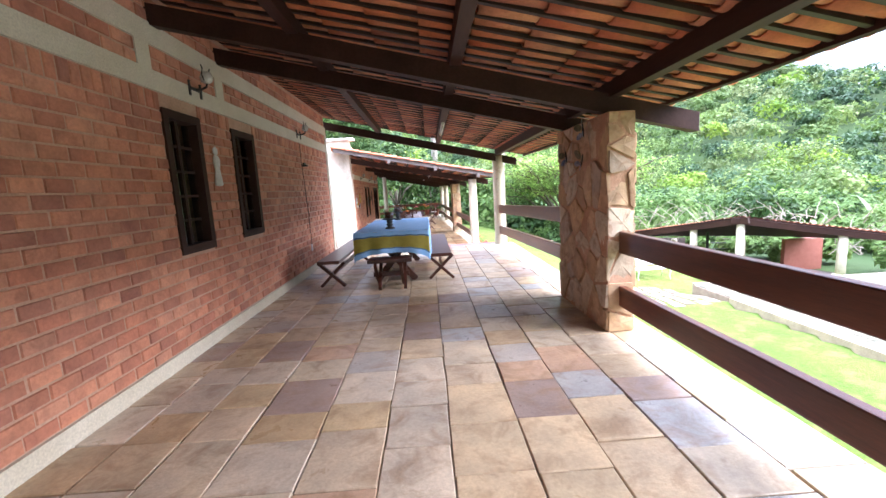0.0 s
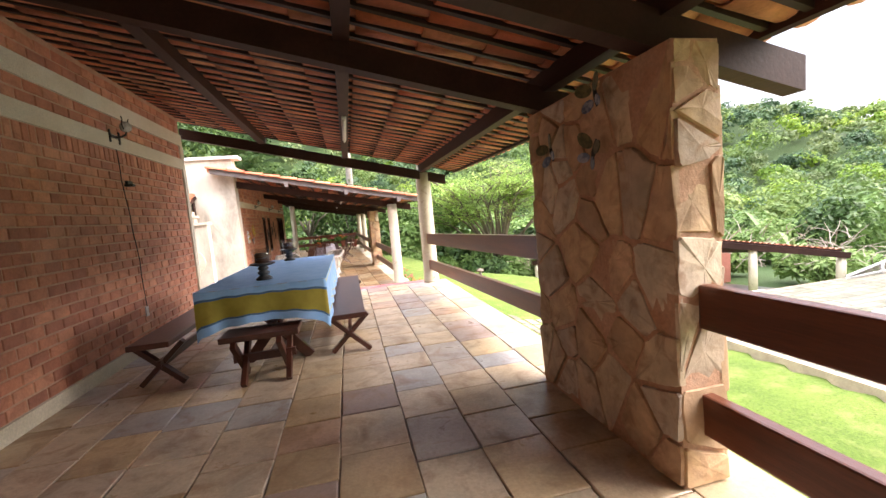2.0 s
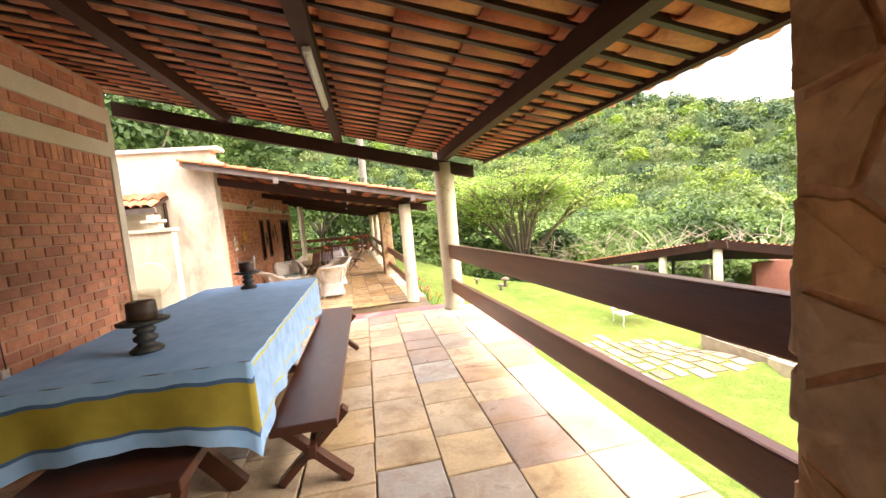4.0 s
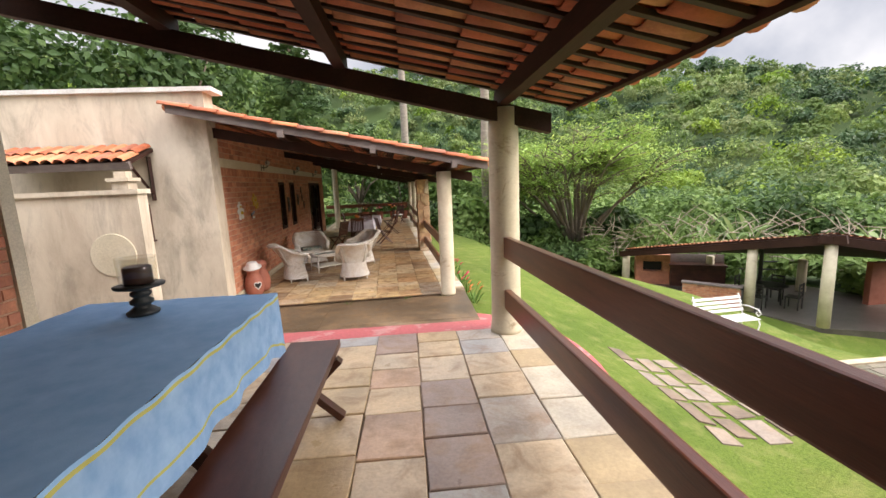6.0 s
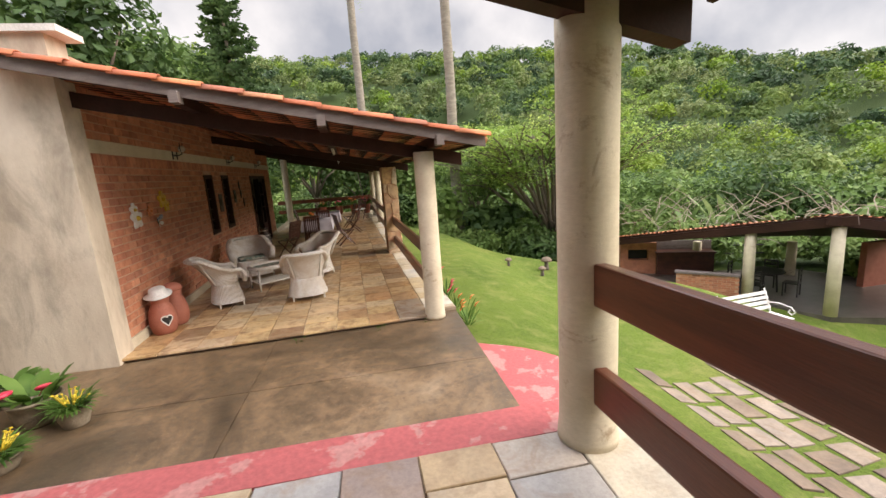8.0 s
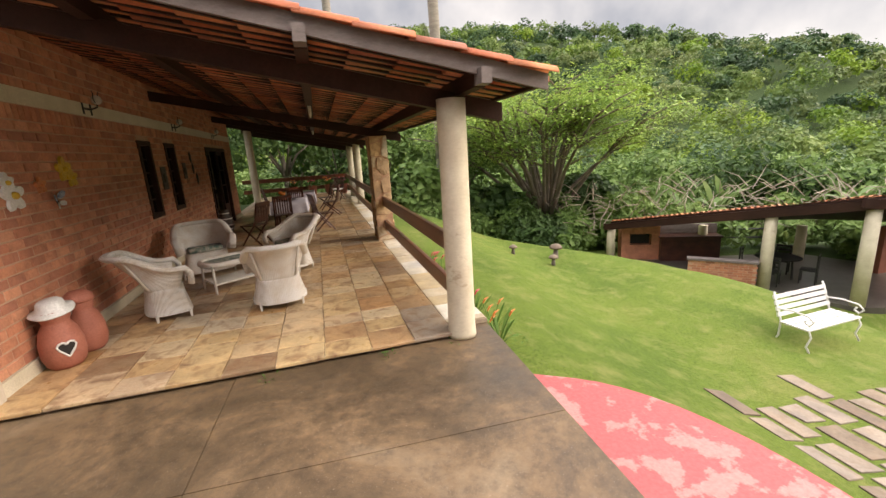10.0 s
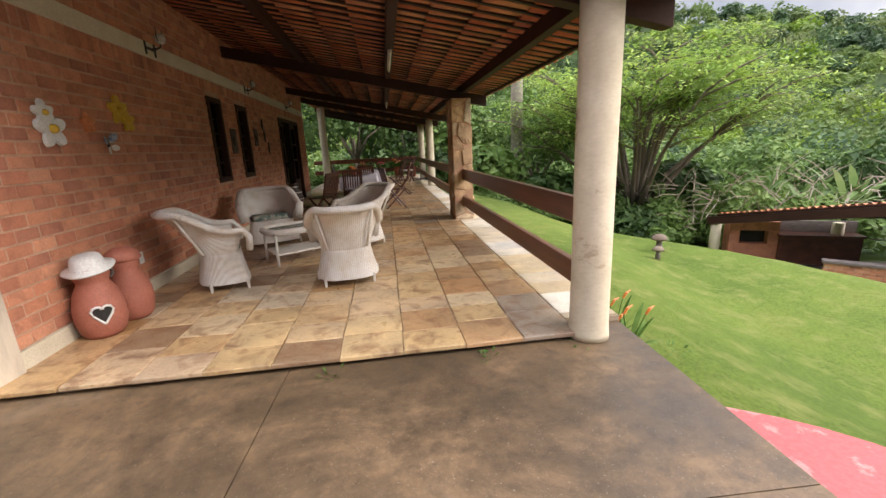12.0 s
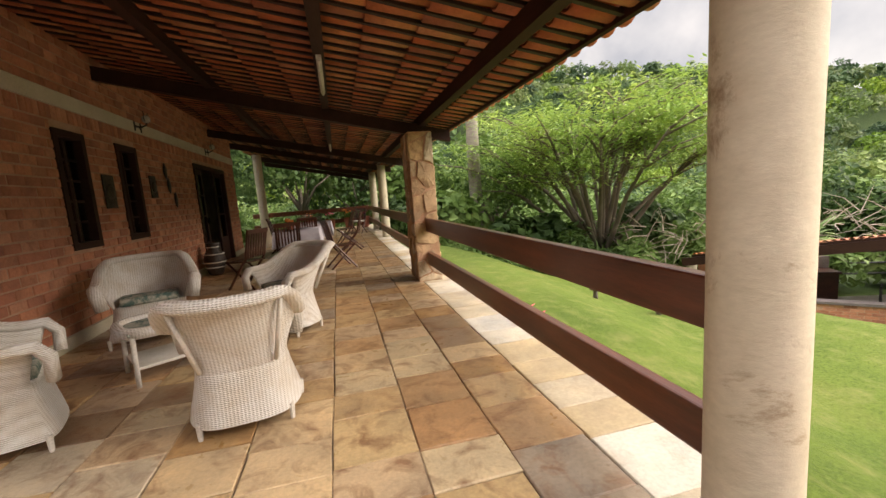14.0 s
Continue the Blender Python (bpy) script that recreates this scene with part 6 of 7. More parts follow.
def feathery_tree():
    """A wide, flat-topped tree with many leaning stems and fine leaves in layers."""
    x, y = 10.8, 28.3
    z = ground_z(x, y)
    rng = np.random.default_rng(8)
    t = thing("feathery_tree", "wide umbrella-shaped tree with feathery yellow-green leaves", "tree", pose(x, y, z))
    bm = bmesh.new()
    tube(bm, [(0, 0, -0.3), (0.05, 0, 0.6), (0.0, 0, 1.4)], [0.42, 0.33, 0.28], 12)
    cells = []
    for k in range(26):
        a = 2 * math.pi * k / 26 + rng.uniform(-0.25, 0.25)
        reach = rng.uniform(1.0, 4.6)
        h = 7.2 - 0.085 * reach ** 2 + rng.uniform(-0.8, 0.2)
        s = np.array((0.1 * math.cos(a), 0.1 * math.sin(a), rng.uniform(0.8, 1.4)))
        e = np.array((math.cos(a) * reach, math.sin(a) * reach, h))
        pts = [s + (e - s) * f + np.array((0, 0, 0.5 * math.sin(math.pi * f) * (0.3 + reach * 0.1))) + rng.normal(size=3) * 0.08 * (0 < f < 1) for f in (0, 0.25, 0.5, 0.75, 1.0)]
        tube(bm, [tuple(p) for p in pts], [0.12, 0.095, 0.075, 0.055, 0.03], 7)
        for j in range(6):
            f = rng.uniform(0.55, 1.0)
            b0 = s + (e - s) * f + np.array((0, 0, 0.5 * math.sin(math.pi * f) * (0.3 + reach * 0.1)))
            a2 = a + rng.uniform(-1.3, 1.3)
            ln = rng.uniform(0.9, 2.3)
            b1 = b0 + np.array((math.cos(a2) * ln, math.sin(a2) * ln, rng.uniform(0.2, 1.0)))
            tube(bm, [tuple(b0), tuple((b0 + b1) / 2 + np.array((0, 0, 0.12))), tuple(b1)], [0.05, 0.035, 0.015], 5)
            for q in range(3):
                c = b0 + (b1 - b0) * rng.uniform(0.35, 1.15) + rng.normal(size=3) * np.array((0.25, 0.25, 0.12))
                n = 64
                p = c + rng.normal(size=(n, 3)) * np.array((0.6, 0.6, 0.09))
                dd = rng.normal(size=(n, 3)) * np.array((1, 1, 0.25))
                dd /= np.linalg.norm(dd, axis=1)[:, None]
                sd = np.cross(dd, np.array((0, 0, 1.0)))
                ln2 = 0.20 * (0.6 + rng.random((n, 1)))
                v = np.stack((p, p + dd * ln2 * 0.5 + sd * 0.05, p + dd * ln2, p + dd * ln2 * 0.5 - sd * 0.05), 1).reshape(-1, 3)
                cells.append((v, np.arange(4 * n).reshape(-1, 4)))
    part("trunk", bm, M_BARK, t, "", True)
    ob = new("crown", np_mesh("crown", *joined(cells), M_FEATHER))
    ob.parent = t


feathery_tree()


def frond(rng, base, az, length, lift, width):
    """A palm frond: a drooping midrib with paired leaflets."""
    v, f = [], []
    d = np.array((math.cos(az), math.sin(az), 0))
    side = np.array((-d[1], d[0], 0))
    n = 22
    for j in range(1, n):
        s = j / n
        p = base + d * length * s + np.array((0, 0, length * (lift * s - 0.75 * s * s)))
        w = width * math.sin(math.pi * (0.1 + 0.85 * s))
        for sg in (-1, 1):
            q = p + side * sg * w + d * 0.25 * w + np.array((0, 0, -0.35 * w))
            k = len(v)
            v += [p + d * 0.03, p - d * 0.03, q]
            f.append((k, k + 1, k + 2))
    return np.array(v), np.array(f)


def palm(x, y, h, r, seed, label):
    rng = np.random.default_rng(seed)
    z = ground_z(x, y)
    t = thing("palm", label, "palm tree", pose(x, y, z), "tall palms")
    bm = tube(bmesh.new(), [(0.02 * math.sin(k), 0, -0.3 + (h + 0.3) * k / 14) for k in range(15)], [r * (1.25 - 0.25 * min(1, k / 3)) * (1 - 0.018 * k) for k in range(15)], 14)
    part("trunk", bm, M_PALMBARK, t, "", True)
    cells = [frond(rng, np.array((0, 0, h)), 2 * math.pi * k / 15 + rng.uniform(-0.15, 0.15), rng.uniform(2.8, 3.6), rng.uniform(0.1, 0.9), 0.55) for k in range(15)]
    ob = new("crown", np_mesh("crown", *joined(cells), M_FEATHER))
    ob.parent = t


palm(6.45, 31.0, 17.0, 0.30, 1, "tall bare-trunked palm behind the lawn")
palm(1.75, 41.0, 19.0, 0.33, 2, "tall bare-trunked palm behind the roof")


M_BANANA = leaf_material("banana_leaves", [(0.25, (0.11, 0.19, 0.06)), (0.5, (0.17, 0.26, 0.09)), (0.72, (0.27, 0.33, 0.14))], 0.8)


def banana(x, y, h, seed):
    t = thing("banana_plant", "banana plant with broad torn leaves", "plant", pose(x, y, ground_z(x, y)), "banana plants")
    part("stem", tube(bmesh.new(), [(0, 0, -0.1), (0, 0, h * 0.55)], [0.13, 0.09], 8), M_PALMBARK, t, "", True)
    v, f = leaf_clump(11, 0.2, h * 0.52, seed, 0.35, 0.11, 1.5)
    v[:, 2] += h * 0.45
    ob = new("foliage", np_mesh("foliage", v, f, M_BANANA, True))
    ob.parent = t


for k, (x, y, h) in enumerate(((17.5, 27.0, 2.9), (19.0, 26.6, 3.3), (20.5, 27.5, 3.0), (16.0, 28.0, 2.8), (24.0, 24.0, 3.2), (25.5, 20.5, 2.9), (15.0, 28.0, 2.6), (27, 23, 3.4))):
    banana(x, y, h * 0.82, 90 + k)


# ---- pavilion below the lawn ----
GF = -3.5
GN, GL, GR, GB = Vector((14.4, 17.7, -0.52)), Vector((11.6, 24.4, -1.90)), Vector((20.6, 15.0, -1.60)), Vector((17.8, 21.7, -1.95))
M_PAVFLOOR = simple("dark_floor_tile", (0.075, 0.064, 0.056), (0.13, 0.112, 0.098), 0.3, 3, 30, 0.1)
bm = bmesh.new()
quad = [GN.xy, GR.xy + Vector((0.3, 0.0)), GB.xy + Vector((0.6, 0.6)), GL.xy]
lo, hi = [bm.verts.new((p.x, p.y, GF - 0.8)) for p in quad], [bm.verts.new((p.x, p.y, GF)) for p in quad]
bm.faces.new(hi)
for i in range(4):
    bm.faces.new((lo[i], lo[(i + 1) % 4], hi[(i + 1) % 4], hi[i]))
structure("pavilion_floor", bm, M_PAVFLOOR, "dark tiled floor of the garden pavilion")


def pavilion():
    g = thing("pavilion", "open garden pavilion with a clay tile roof", "pavilion")
    def roof_side(a, b, c, d, n):
        """Tiles on a four-cornered side: a-b is the eave line, d-c the far line."""
        tri = bmesh.new()
        lo = [tri.verts.new(p - Vector((0, 0, 0.06))) for p in (a, b, c, d)]
        hi = [tri.verts.new(p) for p in (a, b, c, d)]
        tri.faces.new(lo)
        tri.faces.new(hi)
        for i in range(4):
            tri.faces.new((lo[i], lo[(i + 1) % 4], hi[(i + 1) % 4], hi[i]))
        part("roof_deck", tri, M_WOOD, g)
        cells = []
        for k in range(n):
            for j in range(12):
                u0, u1 = (k + 0.08) / n, (k + 0.92) / n
                w0, w1 = j / 12, (j + 1.12) / 12
                rows = []
                for w, lift in ((w0, 0.015), (w1, 0.05)):
                    p, q = a.lerp(d, w), b.lerp(c, w)
                    rows.append([p.lerp(q, u0 + (u1 - u0) * i / 4) + Vector((0, 0, lift + 0.045 * math.sin(math.pi * i / 4))) for i in range(5)])
                v = np.array([tuple(p) for r in rows for p in r])
                f = np.array([(i, i + 1, 6 + i, 5 + i) for i in range(4)])
                cells.append((v, f))
        ob = new("roof_tiles", np_mesh("roof_tiles", *joined(cells), M_ROOFTILE, True))
        ob.parent = g
        ob["kind"] = "stuff"

    roof_side(GL, GN, GN.lerp(GB, 0.98), GB + (GL - GN) * 0.02, 44)
    roof_side(GN, GR, GB + Vector((0.6, -0.5, 0.0)), GN.lerp(GB, 0.98), 32)
    for a, b in ((GL, GN), (GN, GR)):
        bm = bmesh.new()
        q = (b - a).to_track_quat("X", "Z").to_matrix().to_4x4()
        box(bm, -0.3, (b - a).length + 0.3, -0.06, 0.06, -0.32, -0.07, 0, Matrix.Translation(a) @ q)
        part("beam", bm, M_WOOD, g)
    for p, hgt in ((GN, GN.z), (GL, GL.z), (GR, GR.z), (GN.lerp(GL, 0.29), None), (GN.lerp(GR, 0.52), None), (GB + Vector((-0.4, -0.3, 0)), GB.z), (GL.lerp(GB, 0.5), None)):
        bm = lathe(bmesh.new(), [(0.17, GF), (0.165, (GF + p.z) / 2), (0.155, p.z - 0.25)], 16, (p.x + 0.12, p.y + 0.12, 0))
        part("column", bm, M_COLUMN, g, "", True)
    bm = tube(bmesh.new(), [(15.4, 21.2, GF), (15.4, 21.2, -1.6)], 0.07, 8)
    part("post", bm, M_BLACK, g, "black iron post")
    for z in (-2.55, -2.9):
        bm = tube(bmesh.new(), [(12.6, 25.2, z), (18.4, 22.6, z)], 0.03, 6)
        part("back_rail", bm, M_BLACK, g)
    part("back_wall", boxes((18.0, 19.9, 19.4, 19.6, GF, -1.95)), M_TERRA, g, "reddish-brown end wall of the pavilion")


pavilion()


def half_wall(a, b, h):
    a, b = Vector(a), Vector(b)
    w = thing("brick_counter", "low red brick wall with a stone coping", "wall", Matrix.Translation(a) @ (b - a).to_track_quat("X", "Z").to_matrix().to_4x4())
    ln = (b - a).length
    part("core", boxes((0.01, ln - 0.01, -0.09, 0.09, 0, h)), M_MORTAR, w)
    me = mesh_of("brick", boxes((0, 0.23, -0.012, 0.0, 0, 0.062)), M_BRICK)
    for r in range(int(h / 0.075)):
        for k in range(int(ln / 0.245)):
            for s in (-0.09, 0.102):
                piece("brick", me, w, pose(0.245 * k + (0.12 if r % 2 else 0) + 0.005, s, 0.008 + 0.075 * r))
    part("coping", boxes((-0.04, ln + 0.04, -0.15, 0.15, h, h + 0.06)), M_GREYWOOD, w, "grey stone coping")


half_wall((12.05, 21.0, GF), (13.35, 19.75, GF), 0.84)


def barbecue():
    b = thing("barbecue_oven", "brick barbecue oven with an arched mouth", "oven", pose(12.7, 24.0, GF, 0, 0, -25))
    bm = boxes((-0.7, 0.7, 0, 0.7, 0, 0.6), (-0.7, -0.4, 0, 0.7, 0.6, 1.05), (0.4, 0.7, 0, 0.7, 0.6, 1.05), (-0.4, 0.4, 0.5, 0.7, 0.6, 1.05), (-0.7, 0.7, 0, 0.7, 1.05, 1.35))
    body = part("body", bm, M_BRICK, b)
    # a near-black block fills the recess to give its shade
    part("mouth", boxes((-0.4, 0.4, 0.30, 0.49, 0.6, 1.05)), M_INSHADE, body, "near-black block painted as the mouth's shade")
    c = thing("serving_counter", "wooden serving counter in the pavilion", "counter", pose(14.3, 23.3, GF, 0, 0, -25))
    part("top", boxes((-1.1, 1.1, -0.3, 0.3, 0.9, 0.97)), M_FURN, c)
    part("front", boxes((-1.05, 1.05, -0.25, 0.25, 0, 0.9)), M_FURN, c)
    part("shelf", boxes((-1.1, 1.1, 0.3, 0.36, 0.97, 1.35)), M_GREYWOOD, c)


barbecue()


def black_set(x, y):
    t = thing("pavilion_table", "black table in the pavilion", "table", pose(x, y, GF))
    part("tabletop", lathe(bmesh.new(), [(0.6, 0.72), (0.62, 0.735), (0.6, 0.75)], 24), M_BLACK, t)
    for k in range(4):
        a = math.pi / 4 + math.pi / 2 * k
        part("leg", tube(bmesh.new(), [(0.42 * math.cos(a), 0.42 * math.sin(a), 0), (0.36 * math.cos(a), 0.36 * math.sin(a), 0.72)], 0.03, 6), M_BLACK, t)


def black_chair(m):
    c = thing("pavilion_chair", "black slatted chair in the pavilion", "chair", m, "pavilion chairs")
    part("seat", boxes((-0.21, 0.21, -0.21, 0.21, 0.42, 0.46)), M_BLACK, c)
    for sx in (-0.19, 0.19):
        part("leg", boxes((sx - 0.02, sx + 0.02, 0.17, 0.21, 0, 0.42)), M_BLACK, c)
        part("back_leg", boxes((sx - 0.02, sx + 0.02, -0.21, -0.17, 0, 0.95)), M_BLACK, c)
    for z in (0.6, 0.74, 0.88):
        part("back_slat", boxes((-0.17, 0.17, -0.20, -0.18, z, z + 0.06)), M_BLACK, c)


black_set(14.9, 20.3)
for k in range(4):
    black_chair(pose(14.9 + 0.8 * math.cos(k * 1.57 + 0.5), 20.3 + 0.8 * math.sin(k * 1.57 + 0.5), GF, 0, 0, math.degrees(k * 1.57 + 0.5) + 90))


# ---- lawn things ----
def mushroom(x, y, s, label):
    g = thing("garden_mushroom", label, "garden ornament", pose(x, y, ground_z(x, y)), "mushroom ornaments")
    part("stem", lathe(bmesh.new(), [(0.075 * s, -0.02), (0.07 * s, 0.1 * s), (0.05 * s, 0.3 * s)], 14), M_GREYWOOD, g, "", True)
    part("cap", lathe(bmesh.new(), [(0.05 * s, 0.27 * s), (0.17 * s, 0.27 * s), (0.165 * s, 0.31 * s), (0.11 * s, 0.37 * s), (0.02, 0.40 * s)], 18), M_PAVER, g, "brownish rounded cap", True)


mushroom(6.75, 20.05, 1.0, "tall stone mushroom ornament on the lawn")
mushroom(6.35, 19.45, 0.7, "small stone mushroom ornament on the lawn")
mushroom(5.65, 20.35, 0.65, "small stone mushroom ornament on the lawn")


def garden_bench():
    x, y = 9.1, 15.2
    b = thing("garden_bench", "white slatted garden bench with curled iron arms", "bench", pose(x, y, ground_z(x, y) + 0.0, 0, 0, 4))
    for k in range(5):
        bm = bmesh.new()
        box(bm, -0.66, 0.66, -0.20 + 0.095 * k, -0.13 + 0.095 * k, 0.40, 0.425, 0.005)
        part("seat_slat", bm, M_WHITE, b)
    for k in range(4):
        bm = bmesh.new()
        box(bm, -0.66, 0.66, -0.012, 0.012, 0, 0.07, 0.005, pose(0, 0.28 + 0.035 * k, 0.49 + 0.095 * k, -18))
        part("back_slat", bm, M_WHITE, b)
    for s in (-1, 1):
        bm = bmesh.new()
        tube(bm, [(s * 0.62, -0.24, 0), (s * 0.62, -0.17, 0.12), (s * 0.62, -0.22, 0.3), (s * 0.62, -0.18, 0.40), (s * 0.62, 0.24, 0.41)], 0.016, 8)
        part("leg", bm, M_WHITE, b, "curved white iron leg", True)
        bm = bmesh.new()
        tube(bm, [(s * 0.62, 0.34, 0), (s * 0.62, 0.26, 0.15), (s * 0.62, 0.25, 0.42), (s * 0.62, 0.42, 0.9)], 0.016, 8)
        part("leg", bm, M_WHITE, b, "", True)
        bm = bmesh.new()
        tube(bm, [(s * 0.62, 0.34, 0.62), (s * 0.62, 0.1, 0.66), (s * 0.62, -0.15, 0.64), (s * 0.62, -0.23, 0.56), (s * 0.62, -0.17, 0.49), (s * 0.62, -0.1, 0.53), (s * 0.62, -0.13, 0.58)], 0.015, 8)
        part("arm", bm, M_WHITE, b, "curled white iron arm", True)


garden_bench()


def tuft(x, y, z, n, size, seed, flower=None, label="tuft of strap leaves with orange flowers", tall=1.6, flat=0.08):
    t = thing("garden_plant", label, "plant", pose(x, y, z), "border plants")
    v, f = leaf_clump(n, 0.12, size, seed, 0.3, flat, tall)
    ob = new("foliage", np_mesh("foliage", v, f, M_PLANT, True))
    ob.parent = t
    rng = random.Random(seed)
    if flower:
        for k in range(3):
            a = rng.uniform(0, 6.28)
            e = (0.12 * math.cos(a), 0.12 * math.sin(a), size * rng.uniform(0.9, 1.35))
            bm = tube(bmesh.new(), [(0, 0, 0), e], 0.006, 5)
            part("stalk", bm, M_PLANT, t)
            bm = tube(bmesh.new(), [e, (e[0] + 0.03, e[1], e[2] + 0.05), (e[0] + 0.09, e[1] + 0.02, e[2] + 0.07)], [0.008, 0.014, 0.002], 6)
            part("flower", bm, flower, t)


for k, (x, y) in enumerate(((2.98, 14.62), (3.02, 14.95), (2.95, 15.5), (2.95, 16.3), (2.9, 17.2), (2.9, 18.0))):
    tuft(x, y, ground_z(x, y), 11, 0.26, 120 + k, M_CHAIRPLANT if k < 2 else M_REDFLOWER)
for k in range(4):
    x, y = ((0.55, 13.99), (1.62, 14.03), (2.31, 14.1), (2.9, 13.9))[k]
    tuft(x, y, -0.655, 14, 0.035, 140 + k, None, "small weed growing in the paving joint", 1.2, 0.2)

# ---- pool terrace ----
structure("pool_deck", boxes((9.25, 14.0, -2.0, 13.0, -3.5, -2.10), (14.0, 24.0, 9.9, 13.0, -3.5, -2.10), (22.0, 24.0, -2.0, 9.9, -3.5, -2.10), (14.0, 22.0, -2.0, 9.9, -3.6, -3.3)), M_GROUT, "stone-paved pool terrace")
structure("pool_kerb", boxes((9.12, 9.26, -2.0, 11.2, -2.4, -2.05), (9.26, 14.0, 12.86, 13.02, -2.4, -2.05)), M_EDGE, "pale kerb between lawn and pool terrace")
structure("pool_coping", boxes((13.7, 22.3, 9.6, 9.95, -2.25, -2.04), (13.7, 14.05, -2.0, 9.6, -2.25, -2.04)), M_WHITE, "white pool coping")
m_pool, n_, l_, b_ = node_mat("pool_tile", 0.2)
b_.inputs["Base Color"].default_value = (0.06, 0.26, 0.46, 1)
structure("pool_wall", boxes((14.05, 22.0, 9.50, 9.6, -3.3, -2.25), (14.05, 22.0, -2.0, 9.5, -3.32, -3.2)), m_pool, "blue tiled pool basin")
m_water, n_, l_, b_ = node_mat("pool_water", 0.03, 0, 0.25)
b_.inputs["Base Color"].default_value = (0.55, 0.80, 0.92, 1)
b_.inputs["Transmission Weight"].default_value, b_.inputs["IOR"].default_value = 0.9, 1.33
bump_of(n_, l_, b_, noise_of(n_, l_, 3, 3, 0.5, world_coord(n_)), 0.15, 0.02)
w_ob = structure("water", boxes((14.05, 22.0, -2.0, 9.5, -2.2, -2.19)), m_water, "clear blue pool water")
w_ob.visible_shadow = False
M_ORANGE = simple("orange_paint", (0.62, 0.09, 0.02), (0.72, 0.14, 0.03), 0.5, 6, 40, 0.1)
sh = thing("pool_shower", "orange painted round shower post by the pool", "shower", pose(19.2, 10.45, -2.10))
part("post", lathe(bmesh.new(), [(0.2, 0), (0.17, 0.06), (0.165, 2.2), (0.15, 2.26), (0.02, 2.28)], 18), M_ORANGE, sh, "", True)
part("base", boxes((-0.4, 0.4, -0.4, 0.4, 0.0, 0.05)), M_WHITE, sh)


def fence():
    """A tubular fence whose rail climbs along the terrace and then turns a corner."""
    f = thing("pool_fence", "white tubular pool fence with mesh panels", "fence", pose(0, 0, -2.10))
    foot, corner, end = Vector((17.3, 12.75, 0.12)), Vector((22.1, 12.75, 1.0)), Vector((21.2, 8.0, 1.0))
    posts = [foot.lerp(corner, k / 3) for k in range(1, 4)] + [corner.lerp(end, k / 3) for k in range(1, 4)]
    for p in posts:
        part("post", tube(bmesh.new(), [(p.x, p.y, 0), tuple(p)], 0.06, 8), M_WHITE, f, "", True)
    part("top_rail", tube(bmesh.new(), [tuple(foot), tuple(corner), tuple(end)], 0.045, 8), M_WHITE, f, "", True)
    low = [Vector((p.x, p.y, 0.22 * p.z + 0.02)) for p in (foot, corner, end)]
    part("low_rail", tube(bmesh.new(), [tuple(p) for p in low], 0.035, 8), M_WHITE, f, "", True)
    for (a, b), n in (((foot, corner), 90), ((corner, end), 90)):
        bm = bmesh.new()
        for j in range(1, n):
            p = a.lerp(b, j / n)
            tube(bm, [(p.x, p.y, 0.22 * p.z + 0.02), tuple(p)], 0.011, 4)
        part("mesh_panel", bm, M_GREYWOOD, f, "grey wire mesh")


fence()
lp = thing("street_lamp", "garden lamp post with two white glass globes", "street lamp", pose(19.6, 12.6, -2.10))
part("pole", tube(bmesh.new(), [(0, 0, 0), (0, 0, 2.0)], [0.035, 0.025], 10), M_GREYWOOD, lp, "", True)
part("arm", tube(bmesh.new(), [(-0.34, 0, 2.0), (0.34, 0, 2.0)], 0.025, 8), M_GREYWOOD, lp)
for s in (-1, 1):
    bm = bmesh.new()
    bmesh.ops.create_uvsphere(bm, u_segments=18, v_segments=12, radius=0.18, matrix=Matrix.Translation((s * 0.34, 0, 2.16)))
    part("globe", bm, M_WHITE, lp, "white glass globe", True)


# ---- floor stones ----
def stone_slab(name, x0, x1, y0, y1, top, thick, rng, jig=0.006):
    """One flat stone with slightly uneven corners and a worn edge."""
    q = [(x0, y0), (x1, y0), (x1, y1), (x0, y1)]
    q = [(x + rng.uniform(-jig, jig), y + rng.uniform(-jig, jig)) for x, y in q]
    cx, cy = (x0 + x1) / 2, (y0 + y1) / 2
    hi = [(x + (0.006 if x < cx else -0.006), y + (0.006 if y < cy else -0.006), top + rng.uniform(-0.0015, 0.0015)) for x, y in q]
    v = [(x, y, top - thick) for x, y in q] + [(x, y, top - 0.005) for x, y in q] + hi
    f = [(8, 9, 10, 11)] + [(i, (i + 1) % 4, (i + 1) % 4 + 4, i + 4) for i in range(4)] + [(i + 4, (i + 1) % 4 + 4, (i + 1) % 4 + 8, i + 8) for i in range(4)]
    return np.array(v), np.array(f)


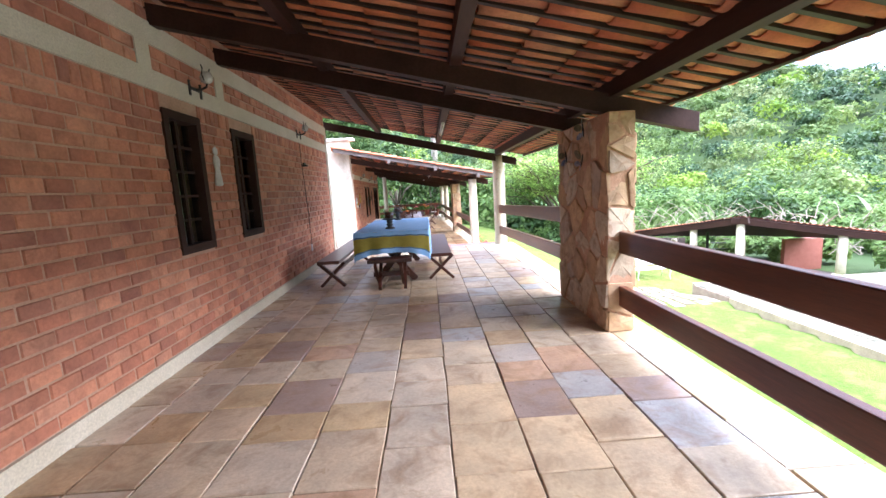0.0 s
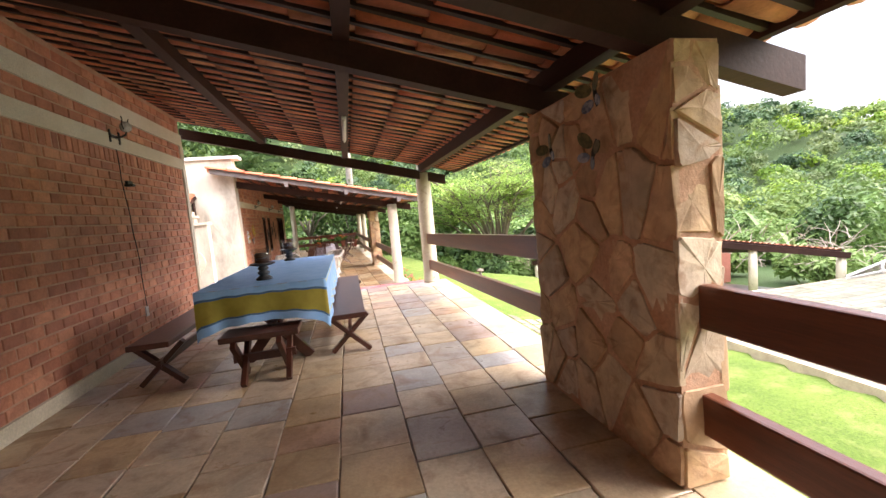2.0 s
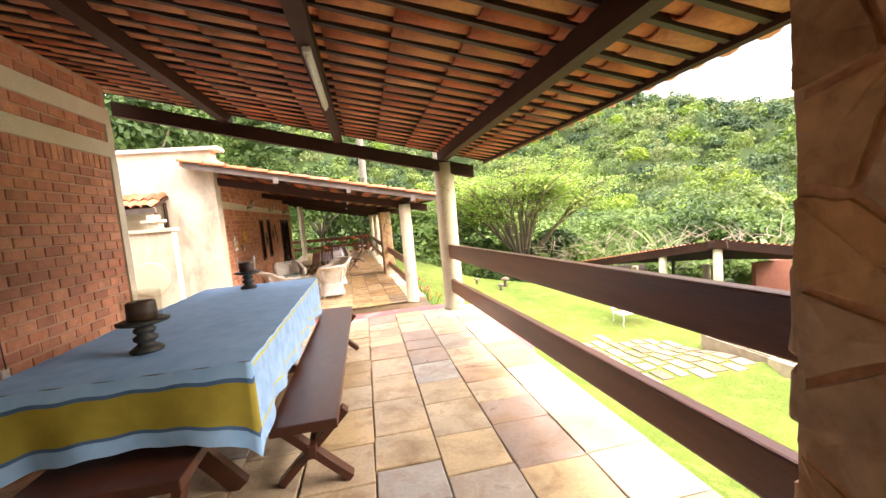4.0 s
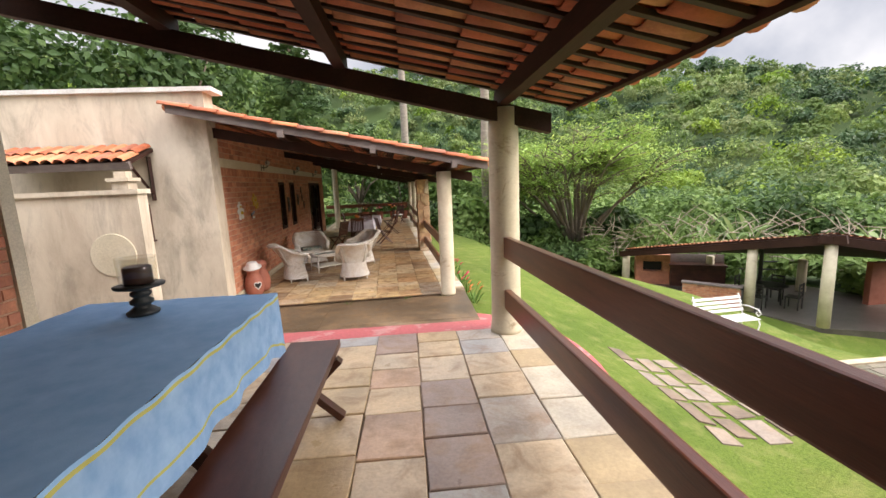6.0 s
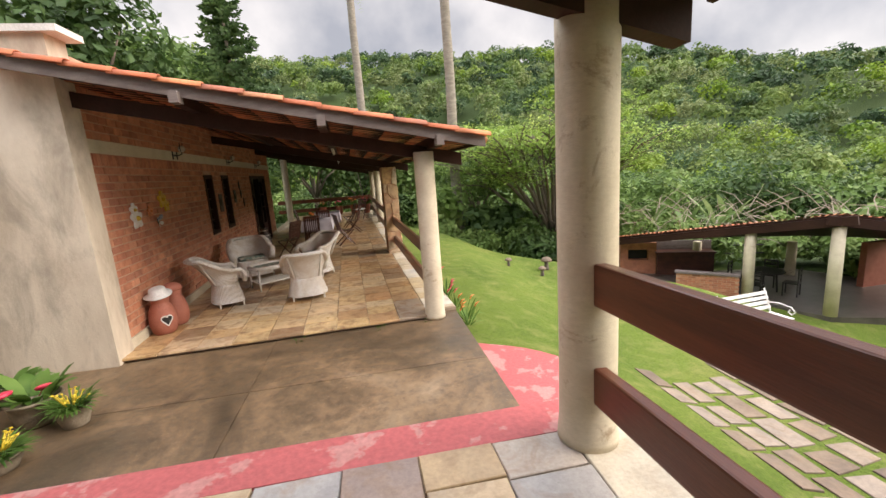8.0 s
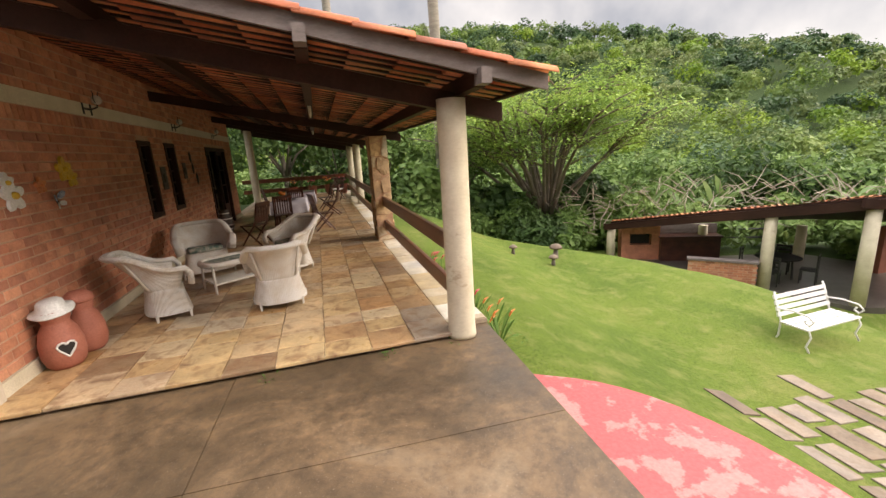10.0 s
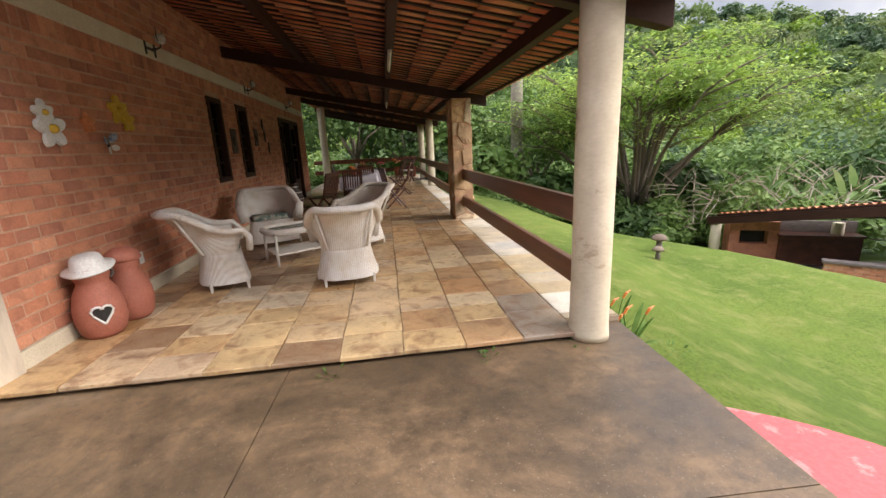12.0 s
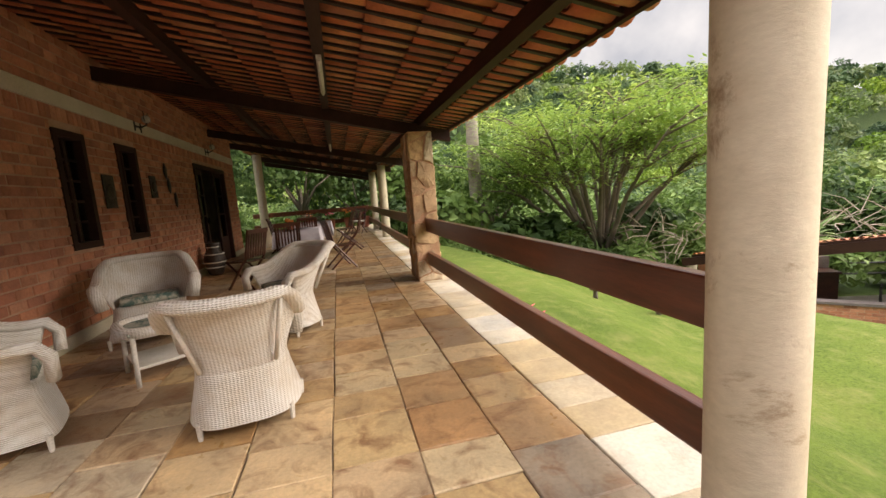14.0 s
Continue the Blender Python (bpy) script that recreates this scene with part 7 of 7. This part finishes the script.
def stone_floor(holder, lines, y0, y1, near, edge_from, mats, seed, lengths, skip=None):
    rng = random.Random(seed)
    rest = {0: [], 1: []}
    count = 0
    for c, (a, b) in enumerate(zip(lines, lines[1:])):
        kind = 1 if a >= edge_from else 0
        y, stops = y0, []
        while y < y1 - 0.02:
            ln = rng.uniform(*lengths)
            e = y1 if y + ln > y1 - 0.2 else y + ln
            stops.append((y, e))
            y = e
        if skip and kind:
            stops = [(max(s, skip), e) for s, e in stops if e > skip + 0.1]
        for s, e in stops:
            v, f = stone_slab("tile", a + 0.0035, b - 0.0035, s + 0.0035, e - 0.0035, rng.uniform(-0.0025, 0.0025), 0.03, rng)
            if near[0] <= s <= near[1] and count < 300:
                me = np_mesh("tile", v, f, mats[kind])
                ob = new("tile", me)
                ob.parent = holder
                count += 1
            else:
                rest[kind].append((v, f))
    for kind in (0, 1):
        if rest[kind]:
            ob = new("far_tiles", np_mesh("far_tiles", *joined(rest[kind]), mats[kind]))
            ob.parent = holder
            ob["kind"] = "stuff"


stone_floor(FLOOR_UP, (-1.33, -1.02, -0.66, -0.28, 0.17, 0.58, 0.96, 1.375, 1.755, 2.14, 2.55, 2.955), -5.0, END_Y, (0.9, 10.5), 2.5, (M_TILE, M_EDGE), 3, (0.30, 0.52))
stone_floor(FLOOR_LOW, (0.0, 0.42, 0.86, 1.29, 1.73, 2.17, 2.615, 3.05, 3.48, 3.90, 4.35), -0.06, 19.4, (-0.1, 12.8), 3.85, (M_TILE_V2, M_EDGE), 8, (0.30, 0.47), 0.2)


# ---- bricks ----
def brick_cell(y0, y1, z0, z1, x, rng):
    d = 0.012 + rng.uniform(-0.004, 0.004)
    e = 0.005
    v = [(x - 0.014, y0, z0), (x - 0.014, y1, z0), (x - 0.014, y1, z1), (x - 0.014, y0, z1)]
    v += [(x - 0.014 + d, y0 + e, z0 + e), (x - 0.014 + d, y1 - e, z0 + e), (x - 0.014 + d, y1 - e, z1 - e), (x - 0.014 + d, y0 + e, z1 - e)]
    return np.array(v), np.array([(4, 5, 6, 7), (0, 1, 5, 4), (1, 2, 6, 5), (2, 3, 7, 6), (3, 0, 4, 7)])


def brick_wall(holder, x, y0, y1, zones, holes, near, seed):
    """Courses of bricks in zones (z0, z1, soldier), broken round the openings; the nearest are objects of their own."""
    rng = random.Random(seed)
    rest, count = [], 0
    pitch, length, joint = 0.100, 0.215, 0.013
    for za, zb, soldier in zones:
        courses = 1 if soldier else max(1, round((zb - za) / pitch))
        h = (zb - za) / courses
        for r in range(courses):
            c0, c1 = za + r * h + joint / 2, za + (r + 1) * h - joint / 2
            ln = 0.09 if soldier else length
            y = y0 - (ln / 2 if r % 2 else 0) - rng.uniform(0, 0.03)
            while y < y1:
                spans = [(max(y, y0) + joint / 2, min(y + ln + rng.uniform(-0.006, 0.006), y1) - joint / 2)]
                for a, b, c, d in holes:
                    if c1 > c + 0.005 and c0 < d - 0.005:
                        cut = []
                        for s, e in spans:
                            if e <= a or s >= b:
                                cut.append((s, e))
                            else:
                                cut += [p for p in ((s, a), (b, e)) if p[1] - p[0] > 0.02]
                        spans = cut
                for s, e in spans:
                    if e - s < 0.02:
                        continue
                    v, f = brick_cell(s, e, c0 + rng.uniform(-0.002, 0.002), c1 + rng.uniform(-0.002, 0.002), x, rng)
                    if near[0] <= s <= near[1] and count < 300:
                        ob = new("brick", np_mesh("brick", v, f, M_BRICK))
                        ob.parent = holder
                        count += 1
                    else:
                        rest.append((v, f))
                y += ln
    ob = new("far_bricks", np_mesh("far_bricks", *joined(rest), M_BRICK))
    ob.parent = holder
    ob["kind"] = "stuff"


brick_wall(WALL_UP, WALL_X, -5.0, 9.93, ((0.125, 2.215, False), (2.215, 2.375, True), (2.54, 2.75, False), (2.93, 3.15, False)), WINDOWS_UP, (2.7, 7.0), 21)
brick_wall(WALL_LOW, 0.0, 0.0, 12.0, ((0.13, 2.35, False), (2.35, 2.51, True), (2.67, 3.4, False)), (*WINDOWS_LOW, DOOR_LOW), (0.0, 3.4), 22)


# ---- paved path on the lawn, pool terrace stones ----
def paved_path():
    """Long worn stones laid in courses beside the veranda, with wide grassy joints."""
    rng = random.Random(4)
    p = new("paved_path")
    tagged(p, "worn stone pavers with grass in the joints", "", "", "structure")
    x = 5.62
    while x < 9.0:
        w = rng.uniform(0.34, 0.42)
        y = 11.15 + rng.uniform(-0.12, 0.12)
        stop = 13.75 + rng.uniform(-0.1, 0.15)
        while y < stop:
            ln = rng.uniform(0.42, 0.68)
            v, f = stone_slab("paver", x + 0.042, x + w - 0.042, y + 0.042, y + ln - 0.042, 0, 0.07, rng, 0.026)
            for k in range(len(v)):
                v[k][2] += ground_z(v[k][0], v[k][1]) + 0.02
            ob = new("paver", np_mesh("paver", v, f, M_PAVER))
            ob.parent = p
            y += ln
        x += w


paved_path()


def deck_stones():
    rng = random.Random(6)
    cells = []
    for x0, x1, y0, y1 in ((9.28, 13.7, 4.0, 12.85), (13.7, 24.0, 9.96, 12.9)):
        y = y0
        while y < y1 - 0.1:
            x = x0 - rng.uniform(0, 0.3)
            while x < x1 - 0.05:
                cells.append(stone_slab("paver", max(x, x0) + 0.01, min(x + 0.55, x1) - 0.01, y + 0.01, min(y + 0.3, y1) - 0.01, -2.075, 0.03, rng, 0.006))
                x += 0.55
            y += 0.3
    ob = new("terrace_stones", np_mesh("terrace_stones", *joined(cells), M_DECK))
    ob.parent = bpy.data.objects["pool_deck"]
    ob["kind"] = "stuff"


deck_stones()
